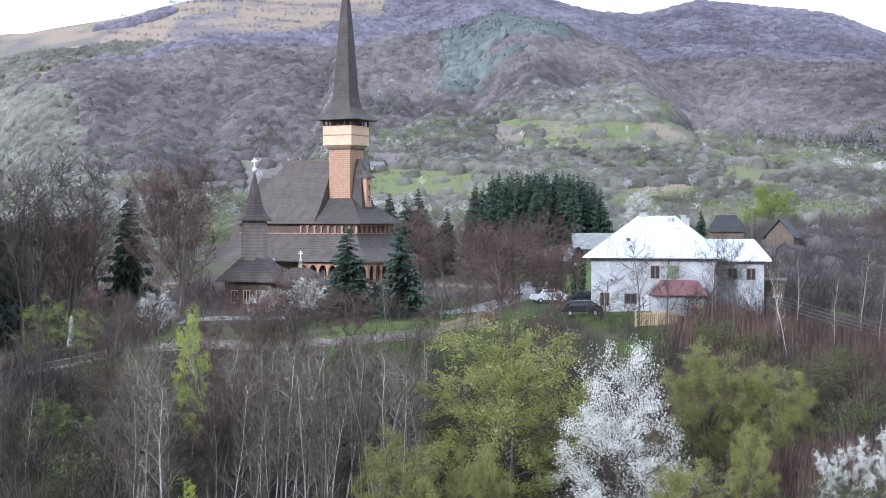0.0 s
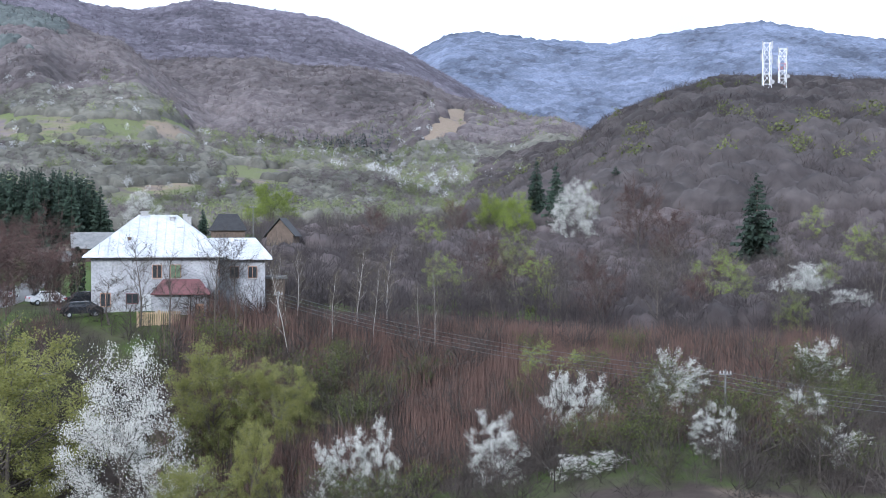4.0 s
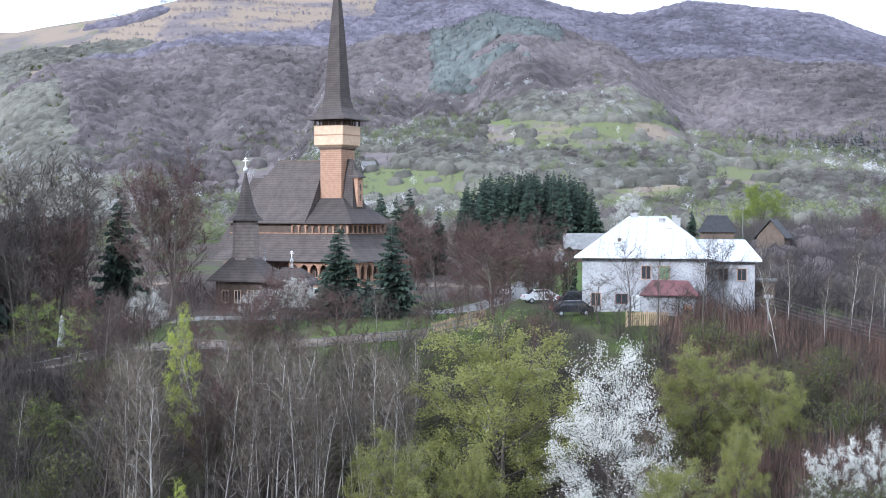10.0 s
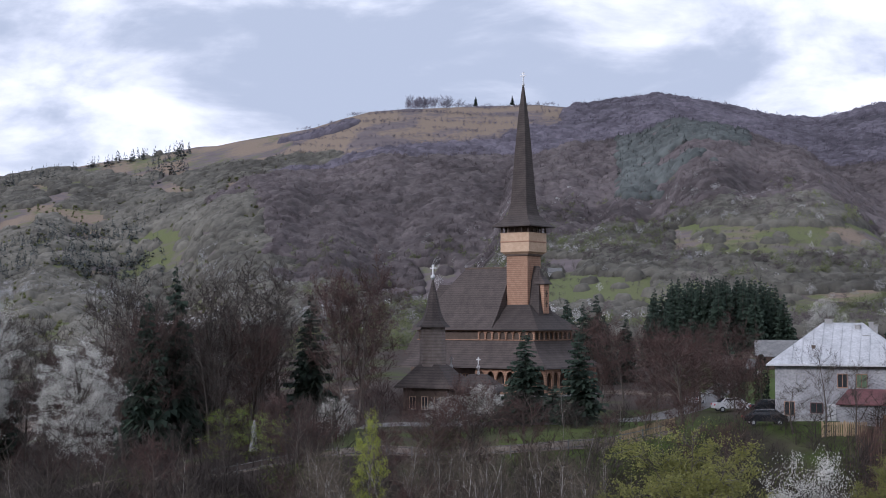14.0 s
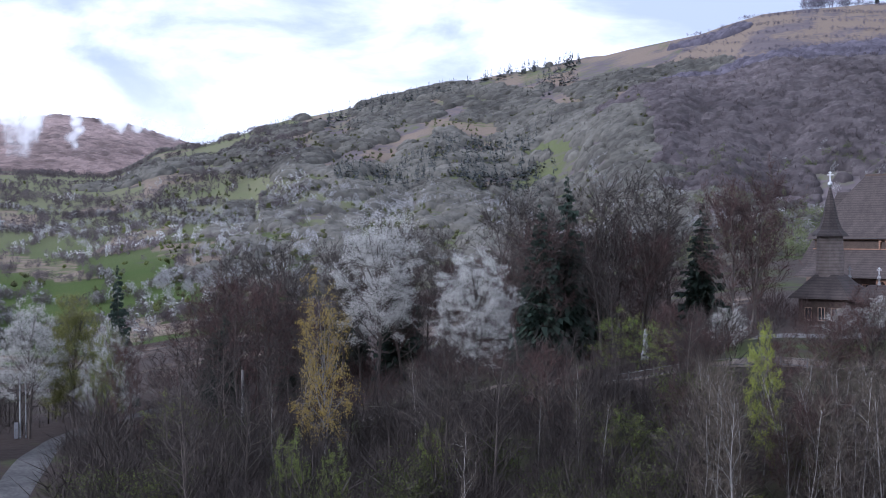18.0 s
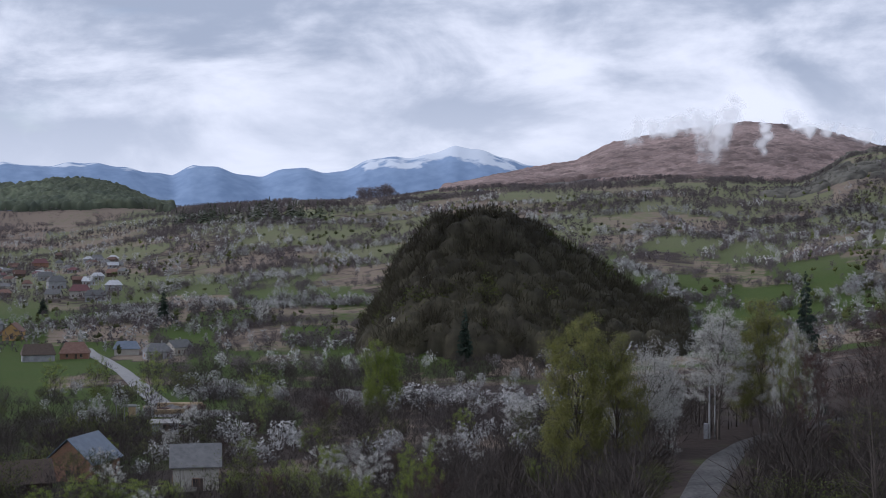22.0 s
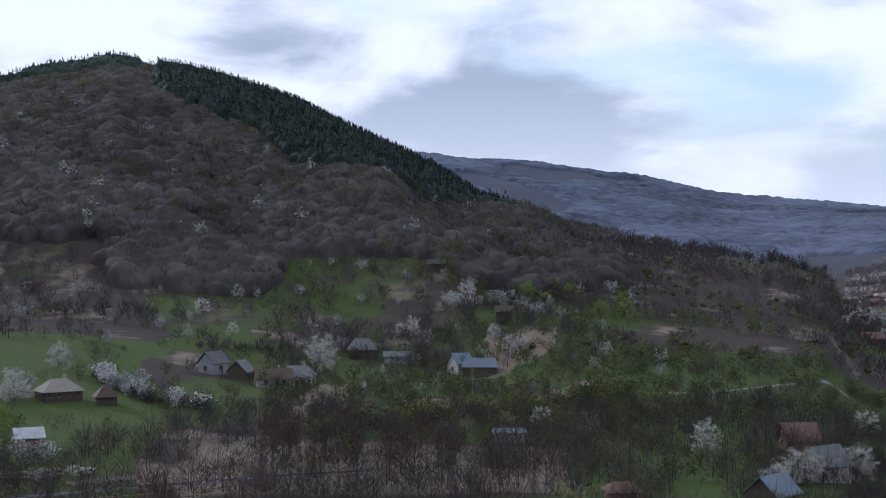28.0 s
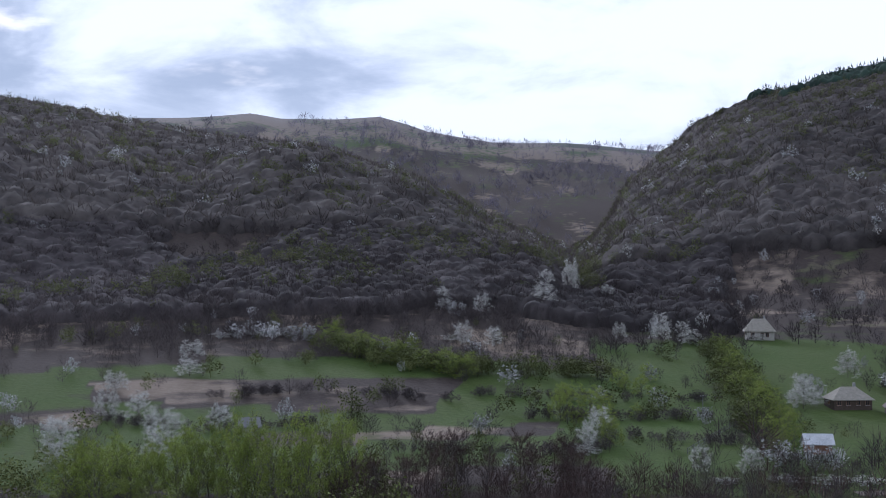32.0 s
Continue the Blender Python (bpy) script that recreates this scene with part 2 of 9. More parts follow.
M = {
    "bark": mat("bark", (0.066, 0.055, 0.047), (0.125, 0.106, 0.090), 3, 0.9, 0.5, obj=0.2),
    "birch_bark": mat("birch_bark", (0.14, 0.132, 0.123), (0.27, 0.258, 0.243), 2, 0.8, 0.3, obj=0.15),
    "pole_bark": mat("pole_bark", (0.24, 0.222, 0.20), (0.40, 0.38, 0.35), 2, 0.8, 0.3, obj=0.3),
    "twig": mat("twig", (0.036, 0.030, 0.026), (0.068, 0.056, 0.048), 1, 0.95, island=0.35, obj=0.25),
    "bud_twig": mat("bud_twig", (0.056, 0.034, 0.030), (0.097, 0.061, 0.052), 1, 0.95, island=0.35, obj=0.2),
    "red_stalk": mat("red_stalk", (0.082, 0.049, 0.040), (0.132, 0.084, 0.068), 1, 0.95, island=0.3, obj=0.2),
    "grey_twig": mat("grey_twig", (0.10, 0.09, 0.083), (0.17, 0.155, 0.145), 1, 0.95, island=0.3, obj=0.2),
    "sapling_twig": mat("sapling_twig", (0.068, 0.056, 0.042), (0.115, 0.096, 0.074), 1, 0.95, island=0.3, obj=0.2),
    "thicket_twig": mat("thicket_twig", (0.062, 0.050, 0.050), (0.108, 0.090, 0.088), 0.05, 0.95, island=0.2, tint="tint", translucent=0.3),
    "blossom": mat("blossom", (0.50, 0.49, 0.45), (0.66, 0.65, 0.60), 1, 0.8, island=0.08, obj=0.1, translucent=0.3),
    "willow_leaf": mat("willow_leaf", (0.150, 0.152, 0.042), (0.245, 0.246, 0.080), 0.4, 0.7, island=0.18, obj=0.15, translucent=0.35),
    "fresh_leaf": mat("fresh_leaf", (0.15, 0.20, 0.035), (0.27, 0.32, 0.065), 0.4, 0.7, island=0.18, obj=0.2, translucent=0.35),
    "birch_leaf": mat("birch_leaf", (0.26, 0.30, 0.045), (0.40, 0.44, 0.08), 0.4, 0.7, island=0.12, translucent=0.4),
    "bush_leaf": mat("bush_leaf", (0.06, 0.075, 0.018), (0.115, 0.132, 0.035), 0.4, 0.8, island=0.2, obj=0.25, translucent=0.3),
    "ochre_leaf": mat("ochre_leaf", (0.27, 0.20, 0.05), (0.40, 0.30, 0.085), 0.4, 0.7, island=0.2, translucent=0.35),
    "needle": mat("needle", (0.016, 0.027, 0.019), (0.036, 0.055, 0.036), 0.8, 0.8, island=0.25, obj=0.2),
    "wood_bare": mat("wood_bare", (0.047, 0.039, 0.039), (0.092, 0.078, 0.075), 0.03, 0.95, island=0.10, tint="tint", translucent=0.3),
    # Bare wood for far slopes: haze is put in as paler, purpler tones.
    "hazed_hill_wood": mat("hazed_hill_wood", (0.122, 0.109, 0.136), (0.190, 0.172, 0.205), 0.03, 0.95, island=0.10, tint="tint", translucent=0.3),
    "scrub_wood": mat("scrub_wood", (0.098, 0.092, 0.078), (0.168, 0.160, 0.132), 0.03, 0.95, island=0.10, tint="tint", translucent=0.3),
    # Bare wood at middle distance, lifted less for haze.
    "hazed_mid_wood": mat("hazed_mid_wood", (0.100, 0.083, 0.086), (0.165, 0.142, 0.140), 0.03, 0.95, island=0.10, tint="tint", translucent=0.3),
    "far_blossom": mat("far_blossom", (0.34, 0.335, 0.33), (0.48, 0.475, 0.46), 0.02, 0.9, island=0.2, tint="tint", translucent=0.3),
    # Bare wood of one far hill, low pinkish sun painted into its colour.
    "sunlit_wood": mat("sunlit_wood", (0.235, 0.172, 0.155), (0.35, 0.262, 0.235), 0.03, 0.95, island=0.1, tint="tint", translucent=0.3),
    "olive_wood": mat("olive_wood", (0.075, 0.082, 0.036), (0.14, 0.145, 0.066), 0.03, 0.95, island=0.08, tint="tint", translucent=0.3),
    # Spruce lightened: the haze over the far hills is in its colour.
    "hazed_spruce": mat("hazed_spruce", (0.046, 0.053, 0.051), (0.080, 0.088, 0.084), 0.02, 0.9, island=0.15, tint="tint"),
    # Spruce with haze and olive sunlight put into its tones.
    "lit_far_spruce": mat("lit_far_spruce", (0.042, 0.053, 0.038), (0.088, 0.100, 0.060), 0.004, 0.9, island=0.12, tint="tint"),
    "tar_roof": mat("tar_roof", (0.016, 0.016, 0.018), (0.035, 0.034, 0.036), 1.2, 0.7, 0.3),
    "hill_bare": mat("hill_bare", (0.060, 0.051, 0.048), (0.118, 0.101, 0.090), 0.03, 0.95, island=0.10, tint="tint", translucent=0.3),
    "spring_wood": mat("spring_wood", (0.125, 0.14, 0.07), (0.20, 0.22, 0.11), 0.03, 0.95, island=0.08, tint="tint", translucent=0.3),
    "mound_spring": mat("mound_spring", (0.066, 0.076, 0.024), (0.118, 0.130, 0.042), 0.03, 0.95, island=0.1, tint="tint", translucent=0.3),
    "mound_leaf": mat("mound_leaf", (0.050, 0.044, 0.030), (0.088, 0.080, 0.050), 0.03, 0.95, island=0.06, tint="tint", translucent=0.3),
    # Bare wood farthest off, with the blue of haze in its colour.
    "hazed_far_wood": mat("hazed_far_wood", (0.10, 0.118, 0.17), (0.16, 0.18, 0.245), 0.03, 0.95, island=0.10, tint="tint", translucent=0.3),
    "wood_blossom": mat("wood_blossom", (0.33, 0.325, 0.315), (0.49, 0.485, 0.465), 0.02, 0.9, island=0.12, tint="tint"),
    "wood_green": mat("wood_green", (0.070, 0.082, 0.024), (0.135, 0.148, 0.046), 0.02, 0.9, island=0.12, tint="tint"),
    "wood_spruce": mat("wood_spruce", (0.012, 0.024, 0.018), (0.028, 0.045, 0.03), 0.02, 0.9, island=0.4, tint="tint"),
    "shingle": mat("shingle", (0.046, 0.037, 0.034), (0.084, 0.068, 0.061), 0.8, 0.8, 0.4, obj=0.25, courses=0.34),
    "plank": mat("plank", (0.27, 0.15, 0.095), (0.38, 0.235, 0.155), 1.5, 0.7, 0.3, obj=0.15, courses=0.3),
    "dark_wood": mat("dark_wood", (0.07, 0.05, 0.04), (0.12, 0.09, 0.07), 1.5, 0.8, 0.3, obj=0.2),
    "plaster": mat("plaster", (0.22, 0.22, 0.23), (0.40, 0.40, 0.41), 0.5, 0.85, 0.2),
    "tin": mat("tin", (0.33, 0.335, 0.345), (0.56, 0.565, 0.575), 0.7, 0.45, 0.15, metal=0.35, spec=0.5),
    "red_tin": mat("red_tin", (0.10, 0.04, 0.042), (0.16, 0.07, 0.07), 0.8, 0.55, 0.1),
    "red_tile": mat("red_tile", (0.34, 0.02, 0.035), (0.46, 0.04, 0.055), 0.8, 0.55, 0.1),
    "blue_tin": mat("blue_tin", (0.10, 0.125, 0.165), (0.16, 0.19, 0.235), 0.8, 0.45, 0.1),
    "old_roof": mat("old_roof", (0.10, 0.10, 0.10), (0.18, 0.178, 0.175), 1.2, 0.85, 0.3, obj=0.3),
    "rust_roof": mat("rust_roof", (0.12, 0.065, 0.05), (0.19, 0.12, 0.095), 1.2, 0.85, 0.3, obj=0.3),
    "glass": mat("glass", (0.02, 0.025, 0.03), (0.04, 0.045, 0.05), 1, 0.12, spec=0.8),
    "stone": mat("stone", (0.25, 0.24, 0.23), (0.40, 0.39, 0.37), 1, 0.9, 0.3),
    "gravel": mat("gravel", (0.13, 0.125, 0.12), (0.20, 0.195, 0.185), 0.6, 0.95, 0.4),
    "asphalt": mat("asphalt", (0.050, 0.048, 0.047), (0.120, 0.114, 0.108), 0.35, 0.9, 0.6),
    "path_dirt": mat("path_dirt", (0.115, 0.092, 0.074), (0.175, 0.145, 0.120), 0.5, 0.95, 0.3),
    "fence_wood": mat("fence_wood", (0.27, 0.195, 0.115), (0.38, 0.29, 0.18), 1.5, 0.8, 0.3, obj=0.2),
    "steel": mat("steel", (0.45, 0.46, 0.47), (0.6, 0.6, 0.6), 2, 0.45, metal=0.7),
    "concrete": mat("concrete", (0.26, 0.255, 0.25), (0.38, 0.375, 0.365), 1.5, 0.9, 0.3),
    # The mountains' base colour holds the blue of the haze before them.
    "haze_blue": mat("haze_blue", (0.19, 0.27, 0.41), (0.26, 0.35, 0.50), 0.004, 1.0),
}

# ---- the lie of the land ----
RANGE = (0, 110, 150, 200, 300, 400, 600, 900, 1500, 2500, 4900)
FLOOR = {
    -180: (28, 25, 23, 22, 26, 38, 50, 60, 80, 100, 100),
    -130: (28, 25, 23, 22, 26, 38, 50, 60, 80, 100, 100),
    -110: (28, 25, 23, 22, 26, 36, 50, 60, 70, 80, 90),
    -95: (28, 25, 23, 22, 22, 26, 45, 60, 60, 60, 60),
    -80: (28, 25, 24, 23, 20, 17, 14, 14, 16, 25, 40),
    -68: (28, 25, 24, 23, 19, 16, 13, 20, 40, 98, 90),
    -55: (28, 26, 25, 24, 20, 17, 14, 32, 92, 132, 60),
    -47: (30, 29, 27, 25, 21, 18, 18, 48, 108, 160, 60),
    -40: (34, 34, 34, 34, 26, 22, 22, 48, 115, 172, 60),
}
FLOOR.update({
    -30: (34, 34, 37, 38, 36, 30, 30, 58, 110, 150, 60),
    -18: (34, 34, 43, 45, 46, 44, 42, 62, 100, 150, 60),
    -8: (32, 34, 47.5, 49, 50, 48, 58, 76, 95, 150, 60),
    0: (32, 34, 48.6, 49.6, 50, 49, 60, 78, 95, 150, 60),
    9: (32, 35, 49.8, 50.4, 53, 54, 58, 74, 95, 150, 60),
    18: (32, 38, 46, 47, 52, 56, 60, 80, 130, 190, 60),
    30: (32, 42, 45, 45, 48, 60, 80, 90, 120, 180, 60),
    45: (32, 40, 45, 46, 50, 60, 80, 90, 120, 180, 60),
    180: (28, 30, 36, 40, 45, 55, 70, 90, 120, 150, 100),
})
# crests: fall towards the eye, fall beyond, then bearing, height of the crest as an angle, distance
RIDGE_A = (
    (680, 800, ((-36, 2.8, 1900), (-32, 3.6, 1900), (-29, 4.58, 1850), (-24, 5.63, 1800), (-19, 6.7, 1750), (-15, 7.45, 1700), (-12.2, 7.97, 1700), (-11, 8.38, 1700), (-9.7, 8.78, 1700), (-8.2, 8.97, 1700), (-5.7, 9.1, 1700), (-2.9, 9.1, 1700), (-1, 8.88, 1700), (2, 9.21, 1700), (5, 8.69, 1700), (6.4, 8.33, 1700), (8.4, 8.06, 1700), (10.7, 8.44, 1700), (13.3, 8.06, 1700), (16, 7.72, 1700), (17.5, 7.11, 1700), (19, 6.55, 1700), (22, 4.8, 1700), (26, 3, 1700), (30, 1.5, 1700))),
)
RIDGE_B = (
    (900, 600, ((14, 4, 2900), (17, 5.5, 2900), (19.4, 6.5, 2900), (20.7, 7.2, 2900), (22, 7.3, 2900), (24.4, 7.0, 2900), (27.3, 6.75, 2900), (30.7, 7.4, 2900), (33.3, 7.6, 2900), (36.9, 7.0, 2900), (45, 6, 2900), (70, 4, 2900), (90, 3, 2900))),
)
RIDGE_C = (
    (400, 260, ((-6, 4.5, 1300), (-3.5, 6.3, 1300), (-1.5, 6.9, 1300), (0.4, 7.1, 1300), (2.7, 7.35, 1300), (4.1, 7.3, 1300), (5.9, 6.95, 1300), (7.7, 6.2, 1290), (9.5, 5.25, 1270), (11.1, 4.3, 1250), (12.5, 3.7, 1220), (15, 1.8, 1200))),
)
RIDGE_D = (
    (330, 180, ((-6, 2.8, 980), (-2, 3.4, 980), (1.5, 4.35, 980), (5, 4.5, 980), (8.4, 4.15, 980), (10.6, 3.35, 960), (13, 2.8, 950), (16, 2.3, 950), (20, 1.6, 950))),
)
RIDGE_E = (
    (420, 250, ((13, 2.0, 1250), (16, 2.9, 1250), (18.5, 3.9, 1250), (20.3, 4.3, 1250), (22, 3.8, 1250), (25, 2.8, 1250), (28, 2.2, 1250))),
)
RIDGE_F = (
    (360, 220, ((22, 0.5, 650), (24.5, 1.4, 650), (26.2, 2.5, 650), (27.3, 3.5, 650), (30, 4.6, 650), (31.8, 5.1, 650), (34.4, 5.0, 650), (37, 4.8, 650), (45, 4, 650), (70, 2, 650))),
)
RIDGE_G = (
    (700, 500, ((-50, 1.8, 2900), (-46.8, 2.75, 2900), (-44.7, 3.1, 2900), (-43.3, 3.8, 2900), (-40.8, 4.25, 2900), (-38, 4.6, 2900), (-35.5, 4.35, 2900), (-33, 3.6, 2900), (-30, 2.6, 2900))),
)
RIDGE_H = (
    (300, 300, ((-71.2, 0.8, 2500), (-69.9, 1.3, 2500), (-69.0, 1.7, 2500), (-67.9, 2.0, 2500), (-66.7, 1.98, 2500), (-65.6, 2.18, 2500), (-64.5, 2.22, 2500), (-63.2, 2.0, 2500), (-62.2, 1.6, 2500), (-61.3, 1.2, 2500), (-60.3, 0.9, 2500))),
)
RIDGE_I = (
    (1100, 700, ((-105, 4.0, 3400), (-95, 4.1, 3400), (-91.5, 3.85, 3400), (-90, 3.7, 3400), (-87.2, 3.35, 3400), (-85.2, 3.1, 3400), (-82, 2.4, 3400), (-79.6, 2.15, 3400), (-76.4, 1.85, 3400), (-74, 1.6, 3400), (-71.6, 1.66, 3400), (-70.5, 1.8, 3400), (-68.5, 1.3, 3400), (-66, 0.9, 3400))),
)
RIDGE_J = (
    (600, 420, ((-119, 0.5, 1000), (-117, 2.7, 1100), (-115, 4.4, 1150), (-114, 5.3, 1150), (-111.7, 6.3, 1150), (-109.2, 6.95, 1150), (-106.2, 7.5, 1150), (-104, 7.2, 1150), (-102.5, 6.95, 1150), (-100.6, 6.45, 1150), (-99, 5.9, 1130), (-96.8, 4.75, 1100), (-95.2, 4.0, 1080), (-93.4, 3.1, 1050), (-91.5, 1.9, 1000), (-90, 1.4, 960), (-86.5, 0.75, 900), (-83, 0.2, 860), (-79.6, -0.3, 820), (-77.4, -1.0, 800), (-75.8, -2.5, 780))),
)
RIDGE_K = (
    (430, 260, ((-175, 5.5, 950), (-155, 6.4, 950), (-142, 6.05, 950), (-137, 5.4, 950), (-134.6, 5.05, 950), (-131.5, 4.5, 930), (-128.7, 3.7, 900), (-126.4, 3.0, 880), (-123, 1.8, 850), (-120.6, 0.7, 820), (-118, -0.5, 800))),
)
RIDGE_L = (
    (900, 500, ((-150, 5.0, 2300), (-137, 5.7, 2300), (-132.2, 6.0, 2300), (-131, 5.75, 2300), (-128.7, 5.65, 2300), (-127, 5.7, 2300), (-125, 5.1, 2300), (-122.3, 4.85, 2300), (-119.5, 4.8, 2300), (-115.5, 4.6, 2300), (-108, 4.4, 2300))),
)
RIDGE_M = (
    (85, 110, ((-54, -4.2, 560), (-52.8, -2.6, 560), (-51.7, -1.0, 560), (-50.5, 0.2, 560), (-48.5, 0.6, 560), (-47.4, 0.5, 560), (-46, -0.2, 560), (-44.7, -1.0, 560), (-43, -2.2, 560), (-40.5, -3.8, 560))),
)
RIDGE_N = (
    (160, 130, ((-146, -1.5, 560), (-136, -0.9, 560), (-130, -0.2, 560), (-124, -0.4, 560), (-119, -1.3, 560), (-114, -2.6, 560))),
)
CRESTS = RIDGE_A + RIDGE_B + RIDGE_C + RIDGE_D + RIDGE_E + RIDGE_F + RIDGE_G + RIDGE_H + RIDGE_I + RIDGE_J + RIDGE_K + RIDGE_L + RIDGE_M + RIDGE_N


def value_noise(x, y, scale, seed):
    """Smooth noise between 0 and 1, for arrays."""
    x, y = np.asarray(x) / scale, np.asarray(y) / scale
    xi, yi = np.floor(x).astype(int), np.floor(y).astype(int)
    fx, fy = x - xi, y - yi
    fx, fy = fx * fx * (3 - 2 * fx), fy * fy * (3 - 2 * fy)

    def h(i, j):
        v = np.sin(i * 127.1 + j * 311.7 + seed * 74.7) * 43758.5453
        return v - np.floor(v)
    return (h(xi, yi) * (1 - fx) + h(xi + 1, yi) * fx) * (1 - fy) + (h(xi, yi + 1) * (1 - fx) + h(xi + 1, yi + 1) * fx) * fy


def land(x, y):
    """Height of the ground, for arrays."""
    x, y = np.asarray(x, float), np.asarray(y, float)
    r, az = np.hypot(x, y), np.degrees(np.arctan2(x, y))
    keys = sorted(FLOOR)
    per = np.stack([np.interp(r, RANGE, FLOOR[k]) for k in keys])
    i = np.clip(np.searchsorted(keys, az) - 1, 0, len(keys) - 2)
    k = np.array(keys, float)
    f = np.clip((az - k[i]) / (k[i + 1] - k[i]), 0, 1)
    f = f * f * (3 - 2 * f)
    base = np.take_along_axis(per, i[None], 0)[0] * (1 - f) + np.take_along_axis(per, i[None] + 1, 0)[0] * f
    z = base.copy()
    for front, back, pts in CRESTS:
        a, e, d = np.array(pts, float).T
        inside = (az > a[0]) & (az < a[-1])
        rc = np.interp(az, a, d)
        zc = EYE + rc * np.tan(np.radians(np.interp(az, a, e)))
        u = np.where(r < rc, (rc - r) / front, (r - rc) / back)
        u = np.clip(u, 0, 1)
        s = 0.88 * (1 - u) + 0.12 * (0.5 + 0.5 * np.cos(np.pi * u))
        edge = np.clip(np.minimum(az - a[0], a[-1] - az) / 2.0, 0, 1)
        z = np.where(inside, np.maximum(z, base + np.maximum(zc - base, 0) * s * np.minimum(1, edge + 0.0)), z)
    amp = np.clip((r - 220) / 900, 0, 1) * np.where((az < -27) & (az > -80), 0.35, 1.0)
    z = z + amp * (2.2 * np.sin(x / 61 + 1.3 * np.sin(y / 83)) + 1.8 * np.sin(y / 47 + np.sin(x / 71)) + 5 * amp * np.sin(x / 190 + 2) * np.sin(y / 170))
    gully = np.clip((r - 760) / 300, 0, 1) * np.clip((1560 - r) / 350, 0, 1) * (az > -30) + 0.6 * np.clip((r - 620) / 120, 0, 1) * np.clip((900 - r) / 150, 0, 1) * (az < -86)
    z = z + gully * (34 * (value_noise(az * 100 + 0.5 * r, r * 0.35, 330, 78) - 0.5) + 16 * (value_noise(az * 100 - 0.3 * r, r * 0.5, 130, 79) - 0.5) + 5 * value_noise(x, y, 60, 77))
    return z


def ground_at(az, r):
    x, y = polar(az, r)
    return x, y, float(land([x], [y])[0])


def part(name, bm, material, parent=None, label="", m=None, smooth=False):
    """Links a bmesh as one mesh object, under a thing or a part."""
    me = bpy.data.meshes.new(name)
    bm.to_mesh(me)
    bm.free()
    return mesh_part(name, me, material, parent, label, m, smooth)


def mesh_part(name, me, material, parent=None, label="", m=None, smooth=False):
    if not me.materials:
        me.materials.append(M[material] if isinstance(material, str) else material)
    if smooth:
        me.polygons.foreach_set("use_smooth", [True] * len(me.polygons))
    ob = new(name, me)
    if parent:
        ob.parent = parent
    if m is not None:
        ob.matrix_basis = m
    if label:
        tagged(ob, label)
    return ob


def array_mesh(name, verts, faces, material=None, tint=None, smooth=False):
    """A mesh from arrays that the code has worked out; faces all triangles or all quads."""
    me = bpy.data.meshes.new(name)
    verts, faces = np.asarray(verts, np.float32), np.asarray(faces, np.int32)
    k = faces.shape[1]
    me.vertices.add(len(verts)); me.vertices.foreach_set("co", verts.ravel())
    me.loops.add(faces.size); me.loops.foreach_set("vertex_index", faces.ravel())
    me.polygons.add(len(faces))
    me.polygons.foreach_set("loop_start", np.arange(0, faces.size, k, dtype=np.int32))
    me.polygons.foreach_set("loop_total", np.full(len(faces), k, np.int32))
    if tint is not None:
        at = me.attributes.new("tint", "FLOAT", "POINT")
        at.data.foreach_set("value", np.asarray(tint, np.float32))
    if smooth:
        me.polygons.foreach_set("use_smooth", [True] * len(faces))
    me.update(calc_edges=True)
    if material:
        me.materials.append(M[material])
    return me

# ---- land cover: bearing, bearing, near, far, green, dry ----
COVER_A = (
    (-60, 40, 95, 170, 0.45, 0.10),
    (-46, -11, 95, 168, 0.22, 0.12),
    (-12, 6, 136, 168, 0.38, 0.25),
    (2.5, 9, 168, 330, 0.9, 0.0),
    (9, 24, 185, 420, 0.75, 0.2),
    (10, 34, 108, 150, 0.08, 0.3),
    (-10, 4.5, 480, 960, 0.35, 0.3),
    (-9, -5.0, 540, 840, 1.0, 0.0),
    (-3.0, 2.6, 500, 760, 1.0, 0.0),
    (3.5, 13.5, 820, 960, 0.8, 0.5),
    (4, 20, 560, 900, 0.5, 0.4),
    (15, 26, 700, 1250, 0.4, 0.6),
    (-13, 0.5, 1250, 1950, 0.1, 0.62),
    (-34, -13, 1250, 1950, 0.35, 0.55),
)
COVER_B = (
    (-33, -12, 600, 1250, 0.5, 0.3),
    (-100, -76, 400, 950, 0.3, 0.3),
    (-62, -30, 420, 2300, 0.52, 0.62),
    (-76, -57, 285, 640, 1.0, 0.0),
    (-76, -57, 640, 1700, 0.85, 0.12),
    # Sun patch below the spruce hill, painted as pale dry grass.
    (-73, -58, 1700, 2480, 0.12, 1.0),
    (-125, -103, 225, 425, 1.0, 0.05),
    (-146, -104, 232, 372, 0.95, 0.05),
    (-146, -117, 368, 480, 0.15, 0.35),
    (-138, -123, 322, 348, 0.2, 0.4),
    (-130.5, -119.5, 280, 301, 0.22, 0.4),
    (-146, -137.5, 296, 316, 0.2, 0.38),
    (-130, -118, 226, 244, 0.1, 0.4),
    (-124, -117, 385, 420, 0.1, 0.55),
)
COVER_C = (
    (-104, -84, 270, 640, 0.5, 0.3),
    (-90, -74, 215, 420, 0.8, 0.1),
    (-135, -112, 2000, 2400, 0.4, 0.8),
    (-118, -110, 470, 620, 0.15, 0.5),
    (-76, -60, 170, 290, 0.45, 0.1),
    (-104, -86, 225, 290, 0.2, 0.7),
)
COVER = COVER_A + COVER_B + COVER_C


